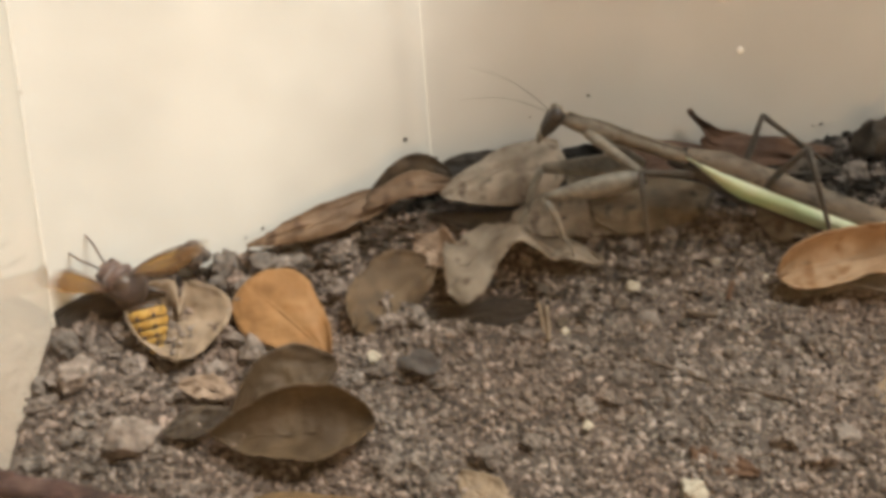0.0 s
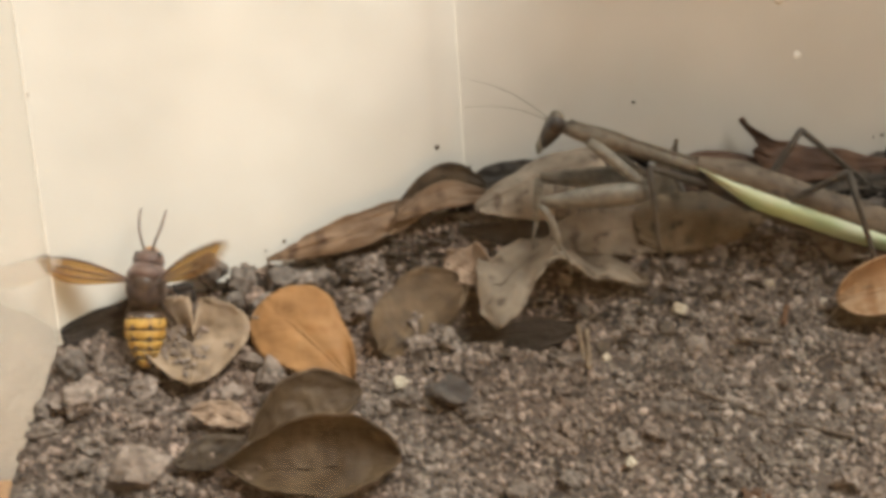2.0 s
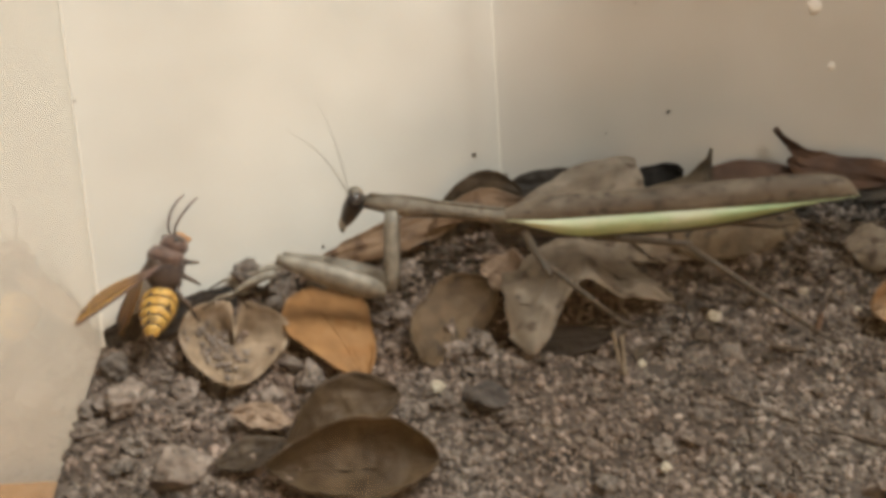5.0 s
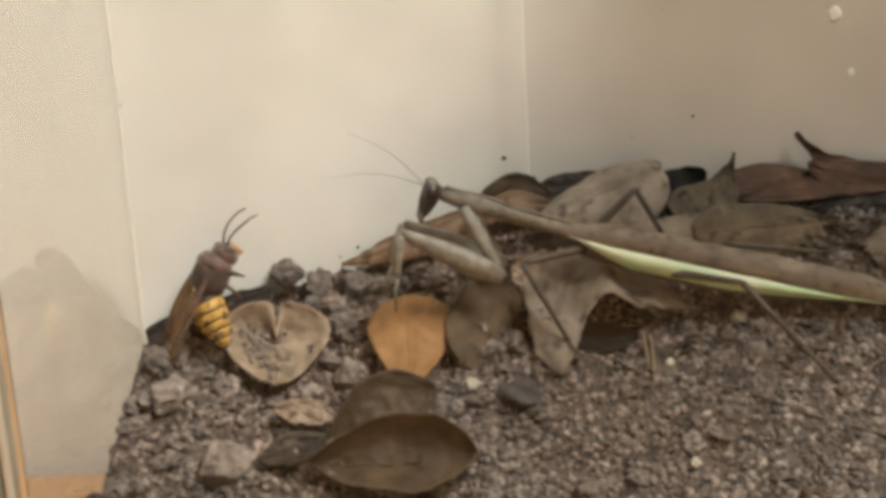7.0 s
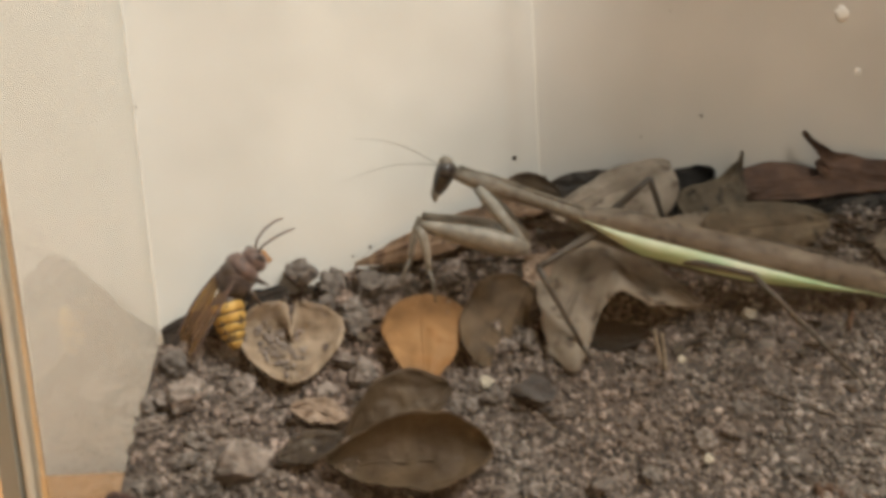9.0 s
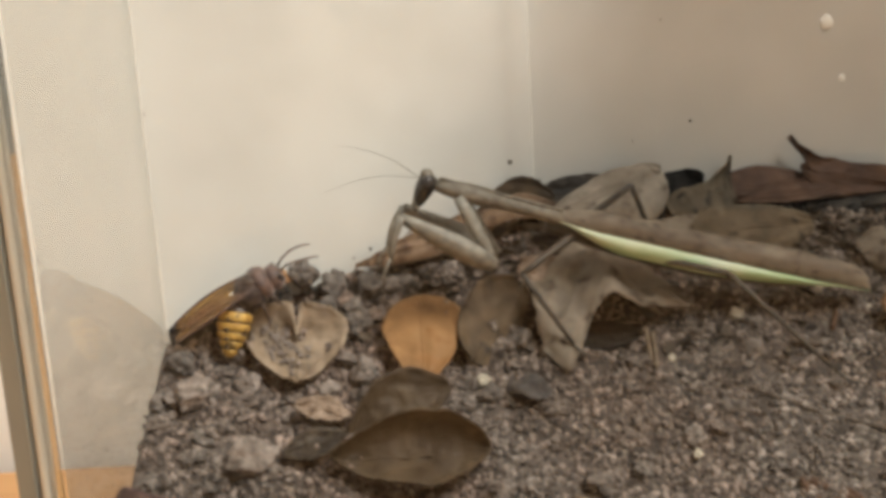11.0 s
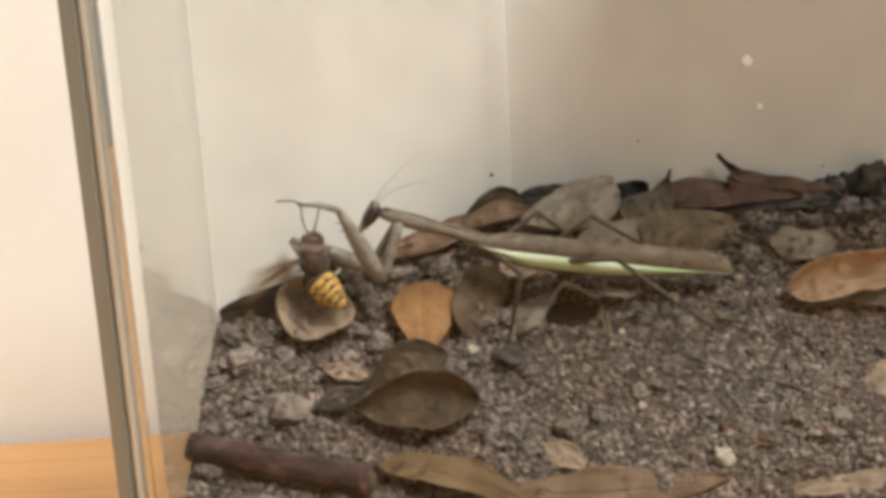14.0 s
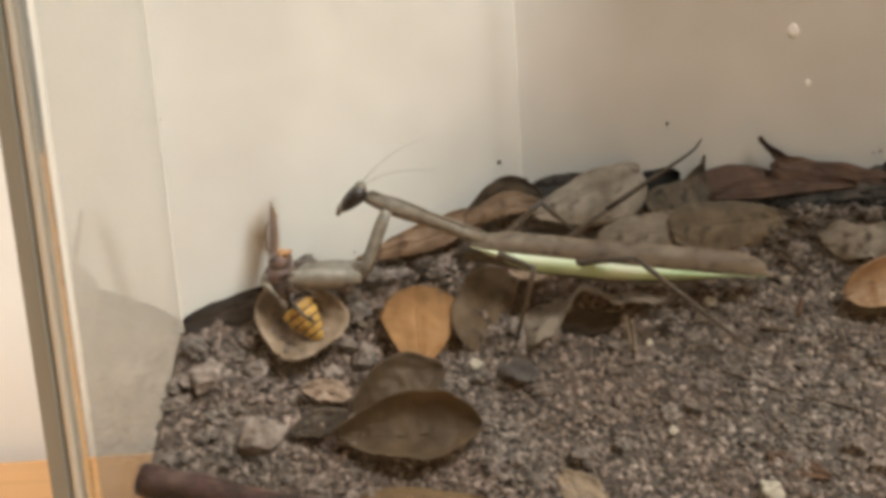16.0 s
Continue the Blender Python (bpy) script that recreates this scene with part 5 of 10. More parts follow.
    walk(PRONOTUM, [
        (0, pose(0.00100, 0.00000, 0.00000, 0.1, 3.3, -179.7)), (0.5, pose(0.00100, -0.00000, -0.00000, 0.1, 3.0, -179.8)), (1, pose(0.00100, 0.00000, 0.00000, 0.0, 2.7, -179.9)),
        (1.5, pose(0.00100, 0.00000, 0.00000, -0.0, 2.3, 179.9)), (2, pose(0.00100, 0.00000, 0.00000, -0.0, 2.5, 179.9)), (2.5, pose(0.00100, -0.00000, 0.00000, -0.0, 2.7, 180.0)),
        (3, pose(0.00100, 0.00000, -0.00000, -0.1, 1.6, 179.7)), (3.3, pose(0.00100, 0.00000, -0.00000, -0.2, 0.9, 179.4)), (3.5, pose(0.00100, 0.00000, -0.00000, -0.2, 0.4, 179.3)),
        (3.6, pose(0.00100, 0.00000, -0.00000, -0.3, -2.7, 178.6)), (3.7, pose(0.00100, 0.00000, -0.00000, -0.3, -5.7, 177.9)), (3.8, pose(0.00100, 0.00000, 0.00000, -0.2, -8.3, 177.3)),
        (3.9, pose(0.00100, -0.00000, 0.00000, 0.1, -10.9, 176.7)), (4, pose(0.00100, -0.00000, 0.00000, 0.3, -11.3, 176.6)), (4.2, pose(0.00100, 0.00000, 0.00000, 0.3, -11.3, 176.3)),
        (6.3, pose(0.00100, 0.00000, 0.00000, -0.4, -4.1, 178.3)), (6.5, pose(0.00100, -0.00000, 0.00000, -0.4, -3.6, 178.4)), (7, pose(0.00100, 0.00000, 0.00000, -0.5, -5.0, 178.2)),
        (7.5, pose(0.00100, 0.00000, 0.00000, -0.5, -4.9, 178.2)), (8, pose(0.00100, 0.00000, 0.00000, -0.6, -5.8, 178.0)), (8.5, pose(0.00100, 0.00000, 0.00000, -0.6, -5.9, 177.9)),
        (9, pose(0.00100, 0.00000, -0.00000, -0.7, -6.3, 177.8)), (9.2, pose(0.00100, 0.00000, 0.00000, -0.6, -6.1, 177.9)), (11.3, pose(0.00100, -0.00000, 0.00000, -0.4, -3.9, 178.4)),
        (11.5, pose(0.00100, 0.00000, -0.00000, -0.4, -3.7, 178.5)), (11.6, pose(0.00100, 0.00000, 0.00000, -0.4, -3.5, 178.4)), (11.7, pose(0.00100, 0.00000, 0.00000, -0.3, -3.4, 178.4)),
        (11.85, pose(0.00100, 0.00000, -0.00000, -0.3, -5.9, 177.9)), (12, pose(0.00100, 0.00000, 0.00000, -0.1, -3.6, 178.4)), (12.2, pose(0.00100, 0.00000, -0.00000, -0.1, -7.4, 177.6)),
        (12.5, pose(0.00100, 0.00000, 0.00000, -0.3, -6.7, 177.7)), (13, pose(0.00100, 0.00000, 0.00000, -0.5, -9.1, 177.1)), (13.5, pose(0.00100, 0.00000, -0.00000, -0.5, -10.5, 176.8)),
        (14, pose(0.00100, 0.00000, -0.00000, -0.5, -10.4, 176.8)), (14.5, pose(0.00100, 0.00000, 0.00000, -0.6, -11.9, 176.5)), (15, pose(0.00100, 0.00000, 0.00000, -0.7, -13.8, 176.0)),
        (15.5, pose(0.00100, 0.00000, -0.00000, -0.7, -13.9, 176.0)), (16, pose(0.00100, 0.00000, 0.00000, -0.8, -15.2, 175.6)),
    ])
    walk(MANTIS_HEAD, [
        (0, pose(-0.02618, -0.00015, -0.00118, 60.9, 61.5, -123.6)), (0.5, pose(-0.02618, -0.00009, -0.00103, 60.3, 62.8, -123.7)), (1, pose(-0.02619, -0.00002, -0.00087, 59.8, 63.7, -124.1)),
        (1.5, pose(-0.02619, 0.00004, -0.00070, 59.1, 64.5, -124.6)), (2, pose(-0.02619, 0.00003, -0.00080, 57.7, 64.9, -126.0)), (2.5, pose(-0.02619, 0.00001, -0.00090, 56.2, 65.0, -127.5)),
        (3, pose(-0.02620, 0.00016, -0.00035, 51.0, 63.6, -133.0)), (3.3, pose(-0.02620, 0.00026, -0.00003, 53.4, 63.8, -130.5)), (3.5, pose(-0.02620, 0.00033, 0.00022, 47.5, 60.6, -137.3)),
        (3.6, pose(-0.02614, 0.00067, 0.00168, 44.4, 58.7, -140.4)), (3.7, pose(-0.02601, 0.00099, 0.00311, 41.8, 56.5, -143.2)), (3.8, pose(-0.02583, 0.00127, 0.00433, 42.4, 58.2, -141.8)),
        (3.9, pose(-0.02559, 0.00155, 0.00553, 42.3, 59.1, -141.3)), (4, pose(-0.02554, 0.00158, 0.00574, 40.0, 56.8, -144.1)), (4.2, pose(-0.02554, 0.00171, 0.00573, 34.8, 50.4, -151.0)),
        (6.3, pose(-0.02609, 0.00081, 0.00236, 53.8, 63.4, -129.5)), (6.5, pose(-0.02611, 0.00075, 0.00212, 56.9, 65.2, -125.9)), (7, pose(-0.02605, 0.00083, 0.00275, 63.0, 66.8, -118.9)),
        (7.5, pose(-0.02605, 0.00082, 0.00274, 65.4, 67.8, -116.3)), (8, pose(-0.02600, 0.00096, 0.00317, 69.1, 68.2, -112.3)), (8.5, pose(-0.02600, 0.00097, 0.00319, 69.5, 68.5, -111.8)),
        (9, pose(-0.02597, 0.00101, 0.00340, 63.5, 67.6, -118.2)), (9.2, pose(-0.02598, 0.00099, 0.00330, 62.8, 67.5, -119.0)), (11.3, pose(-0.02610, 0.00074, 0.00227, 55.7, 65.8, -127.0)),
        (11.5, pose(-0.02611, 0.00071, 0.00217, 55.0, 65.6, -127.7)), (11.6, pose(-0.02612, 0.00074, 0.00205, 47.7, 62.6, -136.0)), (11.7, pose(-0.02612, 0.00078, 0.00200, 41.8, 59.0, -142.9)),
        (11.85, pose(-0.02599, 0.00101, 0.00321, 43.6, 60.6, -140.3)), (12, pose(-0.02611, 0.00075, 0.00209, 30.9, 39.0, -159.4)), (12.2, pose(-0.02590, 0.00112, 0.00388, 37.1, 54.1, -148.1)),
        (12.5, pose(-0.02595, 0.00109, 0.00356, 38.8, 56.5, -146.0)), (13, pose(-0.02576, 0.00137, 0.00470, 44.7, 58.0, -139.2)), (13.5, pose(-0.02563, 0.00150, 0.00533, 47.2, 58.6, -136.1)),
        (14, pose(-0.02564, 0.00147, 0.00531, 40.3, 53.6, -144.5)), (14.5, pose(-0.02548, 0.00160, 0.00601, 41.4, 58.1, -142.1)), (15, pose(-0.02525, 0.00185, 0.00690, 32.8, 49.5, -152.6)),
        (15.5, pose(-0.02524, 0.00182, 0.00693, 32.7, 49.5, -152.6)), (16, pose(-0.02507, 0.00198, 0.00751, 28.1, 43.2, -158.6)),
    ])
    walk(ANTENNA_NEAR, [
        (0, pose(-0.02735, 0.00084, -0.00170, 22.3, 6.0, -161.1)), (0.5, pose(-0.02736, 0.00092, -0.00153, 21.8, 6.2, -162.3)), (1, pose(-0.02737, 0.00099, -0.00134, 21.2, 6.3, -163.4)),
        (1.5, pose(-0.02737, 0.00107, -0.00115, 20.7, 6.3, -164.4)), (2, pose(-0.02737, 0.00105, -0.00125, 20.4, 7.4, -164.3)), (2.5, pose(-0.02737, 0.00104, -0.00135, 20.1, 8.5, -164.1)),
        (3, pose(-0.02738, 0.00120, -0.00076, 19.3, 5.7, -165.1)), (3.3, pose(-0.02739, 0.00130, -0.00044, 19.8, 4.2, -162.3)), (3.5, pose(-0.02738, 0.00137, -0.00019, 19.0, 2.8, -164.2)),
        (3.6, pose(-0.02733, 0.00173, 0.00134, 17.7, -3.4, -162.2)), (3.7, pose(-0.02720, 0.00206, 0.00282, 15.9, -10.3, -158.5)), (3.8, pose(-0.02702, 0.00236, 0.00411, 14.4, -16.0, -159.6)),
        (3.9, pose(-0.02678, 0.00265, 0.00537, 13.1, -22.0, -160.7)), (4, pose(-0.02674, 0.00268, 0.00558, 12.6, -36.4, -161.2)), (4.2, pose(-0.02673, 0.00280, 0.00556, 14.8, -68.9, -147.1)),
        (6.3, pose(-0.02728, 0.00187, 0.00205, 19.8, -17.9, -161.2)), (6.5, pose(-0.02730, 0.00181, 0.00181, 19.3, -14.5, -161.8)), (7, pose(-0.02725, 0.00190, 0.00247, 18.8, -2.6, -160.1)),
        (7.5, pose(-0.02725, 0.00189, 0.00246, 19.0, 4.1, -159.0)), (8, pose(-0.02720, 0.00204, 0.00291, 19.0, 8.7, -158.6)), (8.5, pose(-0.02719, 0.00205, 0.00294, 19.1, 12.3, -158.3)),
        (9, pose(-0.02717, 0.00209, 0.00316, 19.3, 13.3, -157.6)), (9.2, pose(-0.02718, 0.00207, 0.00305, 19.2, 12.9, -157.7)), (11.3, pose(-0.02729, 0.00180, 0.00198, 18.7, 9.1, -157.7)),
        (11.5, pose(-0.02730, 0.00178, 0.00188, 18.6, 8.7, -157.7)), (11.6, pose(-0.02731, 0.00180, 0.00175, 17.7, 7.5, -159.2)), (11.7, pose(-0.02731, 0.00184, 0.00170, 16.9, 6.2, -160.6)),
        (11.85, pose(-0.02719, 0.00208, 0.00296, 15.4, -3.9, -161.2)), (12, pose(-0.02731, 0.00179, 0.00173, 14.7, -18.2, -162.8)), (12.2, pose(-0.02710, 0.00220, 0.00365, 12.2, -46.0, -129.0)),
        (12.5, pose(-0.02714, 0.00217, 0.00332, 13.9, -46.3, -116.6)), (13, pose(-0.02696, 0.00245, 0.00448, 12.3, -51.7, -95.9)), (13.5, pose(-0.02683, 0.00258, 0.00513, -3.9, -53.5, -48.8)),
        (14, pose(-0.02684, 0.00255, 0.00511, -9.4, -37.3, -26.4)), (14.5, pose(-0.02667, 0.00270, 0.00587, -11.5, -35.9, -17.2)), (15, pose(-0.02643, 0.00296, 0.00680, -11.0, -28.8, -17.6)),
        (15.5, pose(-0.02643, 0.00293, 0.00684, -10.4, -27.4, -19.4)), (16, pose(-0.02625, 0.00310, 0.00744, -9.7, -27.3, -22.6)),
    ])
    walk(ANTENNA_FAR, [
        (0, pose(-0.02740, -0.00116, -0.00079, 2.7, 0.8, 155.5)), (0.5, pose(-0.02740, -0.00110, -0.00065, 3.5, 1.1, 156.7)), (1, pose(-0.02741, -0.00104, -0.00050, 4.2, 1.3, 157.7)),
        (1.5, pose(-0.02741, -0.00098, -0.00034, 4.8, 1.5, 158.6)), (2, pose(-0.02741, -0.00100, -0.00046, 5.2, 2.5, 158.9)), (2.5, pose(-0.02741, -0.00102, -0.00058, 5.5, 3.6, 159.1)),
        (3, pose(-0.02742, -0.00086, 0.00000, 6.1, 0.8, 158.7)), (3.3, pose(-0.02742, -0.00076, 0.00034, 7.2, -0.9, 160.3)), (3.5, pose(-0.02742, -0.00068, 0.00061, 5.8, -2.6, 155.7)),
        (3.6, pose(-0.02735, -0.00032, 0.00214, 6.3, -9.6, 149.4)), (3.7, pose(-0.02720, 0.00001, 0.00363, 7.5, -16.9, 140.3)), (3.8, pose(-0.02700, 0.00030, 0.00489, 10.3, -21.8, 137.8)),
        (3.9, pose(-0.02675, 0.00059, 0.00613, 13.5, -26.5, 134.8)), (4, pose(-0.02670, 0.00062, 0.00636, 17.9, -36.6, 126.4)), (4.2, pose(-0.02670, 0.00076, 0.00636, 17.9, -51.9, 97.0)),
        (6.3, pose(-0.02729, -0.00018, 0.00285, 3.3, -22.6, 141.7)), (6.5, pose(-0.02731, -0.00025, 0.00259, 3.9, -19.9, 143.6)), (7, pose(-0.02724, -0.00016, 0.00324, 4.3, -9.3, 147.4)),
        (7.5, pose(-0.02725, -0.00017, 0.00322, 4.4, -3.0, 149.3)), (8, pose(-0.02719, -0.00003, 0.00367, 4.9, 1.8, 151.3)), (8.5, pose(-0.02719, -0.00001, 0.00369, 5.3, 5.8, 152.8)),
        (9, pose(-0.02716, 0.00003, 0.00391, 5.2, 6.8, 152.6)), (9.2, pose(-0.02717, -0.00000, 0.00380, 5.2, 6.4, 152.4)), (11.3, pose(-0.02730, -0.00027, 0.00272, 5.2, 2.0, 150.3)),
        (11.5, pose(-0.02731, -0.00029, 0.00262, 5.2, 1.6, 150.1)), (11.6, pose(-0.02732, -0.00027, 0.00250, 6.4, 0.8, 151.1)), (11.7, pose(-0.02732, -0.00022, 0.00245, 7.6, -0.1, 152.0)),
        (11.85, pose(-0.02719, 0.00001, 0.00371, 9.0, -10.5, 146.7)), (12, pose(-0.02731, -0.00023, 0.00261, 11.0, -23.0, 140.8)), (12.2, pose(-0.02708, 0.00014, 0.00442, 1.3, -39.1, 99.1)),
        (12.5, pose(-0.02713, 0.00010, 0.00408, -7.8, -38.6, 93.6)), (13, pose(-0.02693, 0.00041, 0.00530, -16.2, -40.1, 83.6)), (13.5, pose(-0.02679, 0.00055, 0.00597, -21.3, -41.9, 60.3)),
        (14, pose(-0.02680, 0.00052, 0.00595, -20.2, -34.6, 40.2)), (14.5, pose(-0.02664, 0.00064, 0.00664, -20.1, -34.5, 32.3)), (15, pose(-0.02639, 0.00091, 0.00757, -18.8, -29.4, 28.7)),
        (15.5, pose(-0.02638, 0.00087, 0.00761, -18.8, -28.4, 30.0)), (16, pose(-0.02620, 0.00104, 0.00820, -18.9, -28.3, 32.7)),
    ])
    walk(COXA_NEAR, [
        (0, pose(-0.01995, -0.00164, -0.00162, 11.0, 11.3, -15.2)), (0.5, pose(-0.01996, -0.00159, -0.00151, 10.8, 11.5, -15.2)), (1, pose(-0.01997, -0.00154, -0.00139, 10.7, 11.7, -15.2)),
        (1.5, pose(-0.01999, -0.00149, -0.00126, 10.5, 12.0, -15.2)), (2, pose(-0.01998, -0.00151, -0.00134, 11.1, 14.4, -16.3)), (2.5, pose(-0.01997, -0.00152, -0.00142, 11.7, 17.0, -17.6)),
        (3, pose(-0.02001, -0.00140, -0.00100, 15.7, 31.5, -22.9)), (3.3, pose(-0.02002, -0.00132, -0.00076, 18.4, 37.2, -26.4)), (3.5, pose(-0.02003, -0.00127, -0.00056, 20.3, 41.3, -30.7)),
        (3.6, pose(-0.02005, -0.00100, 0.00056, 16.9, 61.1, -116.3)), (3.7, pose(-0.02000, -0.00076, 0.00167, -0.7, 29.9, -164.4)), (3.8, pose(-0.01991, -0.00054, 0.00262, -1.8, 34.2, -163.1)),
        (3.9, pose(-0.01978, -0.00032, 0.00355, -3.5, 37.2, -162.4)), (4, pose(-0.01975, -0.00030, 0.00372, -8.2, 52.8, -148.8)), (4.2, pose(-0.01975, -0.00020, 0.00372, -12.2, 62.3, -130.4)),
        (6.3, pose(-0.02003, -0.00089, 0.00109, 33.6, 64.8, -65.9)), (6.5, pose(-0.02004, -0.00094, 0.00090, 31.2, 61.3, -53.2)), (7, pose(-0.02002, -0.00087, 0.00139, 16.8, 43.6, -29.3)),
        (7.5, pose(-0.02002, -0.00088, 0.00138, 15.6, 40.4, -26.6)), (8, pose(-0.02000, -0.00077, 0.00172, 14.2, 37.1, -24.9)), (8.5, pose(-0.02000, -0.00076, 0.00173, 13.4, 35.2, -23.8)),
        (9, pose(-0.01998, -0.00073, 0.00189, 12.8, 33.4, -22.8)), (9.2, pose(-0.01999, -0.00075, 0.00182, 13.0, 34.3, -23.4)), (11.3, pose(-0.02003, -0.00095, 0.00102, 17.1, 44.4, -30.8)),
        (11.5, pose(-0.02004, -0.00097, 0.00094, 17.7, 45.4, -31.7)), (11.6, pose(-0.02004, -0.00095, 0.00085, 17.6, 48.1, -36.2)), (11.7, pose(-0.02004, -0.00092, 0.00081, 17.3, 51.0, -42.4)),
        (11.85, pose(-0.02000, -0.00074, 0.00175, 12.7, 64.3, -98.2)), (12, pose(-0.02004, -0.00095, 0.00089, -0.5, 51.0, -145.4)), (12.2, pose(-0.01995, -0.00066, 0.00227, -1.8, 49.7, -150.1)),
        (12.5, pose(-0.01997, -0.00068, 0.00202, 0.8, 50.2, -151.5)), (13, pose(-0.01988, -0.00045, 0.00290, 4.7, 56.0, -143.1)), (13.5, pose(-0.01980, -0.00035, 0.00339, 5.2, 57.8, -140.3)),
        (14, pose(-0.01981, -0.00037, 0.00338, 12.8, 65.9, -118.8)), (14.5, pose(-0.01971, -0.00027, 0.00392, 8.9, 61.9, -132.1)), (15, pose(-0.01957, -0.00007, 0.00461, 8.0, 61.4, -134.2)),
        (15.5, pose(-0.01956, -0.00010, 0.00464, 10.8, 64.0, -126.7)), (16, pose(-0.01946, 0.00004, 0.00509, 10.1, 63.7, -128.2)),
    ])
    walk(FEMUR_NEAR, [
        (0, pose(-0.00623, -0.00537, -0.00446, 1.6, 30.9, -170.2)), (0.5, pose(-0.00625, -0.00531, -0.00440, 1.8, 32.1, -169.6)), (1, pose(-0.00627, -0.00526, -0.00433, 2.0, 33.5, -168.9)),
        (1.5, pose(-0.00629, -0.00520, -0.00426, 2.3, 35.0, -168.1)), (2, pose(-0.00650, -0.00545, -0.00495, 0.2, 23.9, -172.9)), (2.5, pose(-0.00676, -0.00571, -0.00567, -1.3, 13.9, -176.5)),
        (3, pose(-0.00862, -0.00622, -0.00857, -2.9, -0.2, 179.8)), (3.3, pose(-0.00968, -0.00646, -0.00953, -3.6, -5.6, 178.2)), (3.5, pose(-0.01066, -0.00683, -0.01013, -4.1, -7.6, 176.7)),
        (3.6, pose(-0.02315, -0.00728, -0.01214, -6.2, -26.2, 170.2)), (3.7, pose(-0.03211, -0.00414, -0.00556, -4.4, -29.0, 172.8)), (3.8, pose(-0.03138, -0.00401, -0.00554, -3.2, -22.4, 175.6)),
        (3.9, pose(-0.03078, -0.00382, -0.00522, -2.7, -11.5, 179.4)), (4, pose(-0.02726, -0.00485, -0.00782, -2.7, -3.8, -179.8)), (4.2, pose(-0.02412, -0.00534, -0.00912, -2.6, -6.9, 179.4)),
        (6.3, pose(-0.01752, -0.00652, -0.01204, -6.1, -29.3, 172.4)), (6.5, pose(-0.01586, -0.00652, -0.01181, -5.7, -27.3, 173.2)), (7, pose(-0.01085, -0.00601, -0.00860, -3.8, -13.1, 177.2)),
        (7.5, pose(-0.01014, -0.00582, -0.00801, -3.3, -7.4, 178.8)), (8, pose(-0.00951, -0.00563, -0.00704, -3.0, -4.5, 179.4)), (8.5, pose(-0.00915, -0.00553, -0.00662, -2.8, -2.7, 179.9)),
        (9, pose(-0.00883, -0.00543, -0.00609, -2.8, -1.3, -179.9)), (9.2, pose(-0.00899, -0.00550, -0.00635, -2.9, -2.7, 179.7)), (11.3, pose(-0.01114, -0.00626, -0.00913, -4.6, -19.5, 175.3)),
        (11.5, pose(-0.01138, -0.00632, -0.00939, -4.9, -21.2, 174.9)), (11.6, pose(-0.01223, -0.00667, -0.00994, -4.9, -21.0, 173.4)), (11.7, pose(-0.01330, -0.00707, -0.01046, -4.9, -21.7, 172.2)),
        (11.85, pose(-0.02089, -0.00696, -0.01132, -4.2, -23.4, 171.6)), (12, pose(-0.02756, -0.00614, -0.01038, -3.5, -24.4, 171.8)), (12.2, pose(-0.02808, -0.00534, -0.00878, -3.7, -34.0, 170.4)),
        (12.5, pose(-0.02813, -0.00511, -0.00912, -5.0, -37.3, 170.3)), (13, pose(-0.02635, -0.00532, -0.00913, -7.2, -43.8, 167.6)), (13.5, pose(-0.02575, -0.00529, -0.00888, -4.8, -30.5, 172.5)),
        (14, pose(-0.02266, -0.00555, -0.00986, -10.7, -53.6, 163.5)), (14.5, pose(-0.02429, -0.00535, -0.00887, -4.1, -22.3, 174.9)), (15, pose(-0.02441, -0.00505, -0.00812, -3.7, -18.4, 176.4)),
        (15.5, pose(-0.02337, -0.00520, -0.00839, -3.8, -20.7, 176.3)), (16, pose(-0.02342, -0.00501, -0.00791, -2.3, 5.0, -177.6)),
    ])
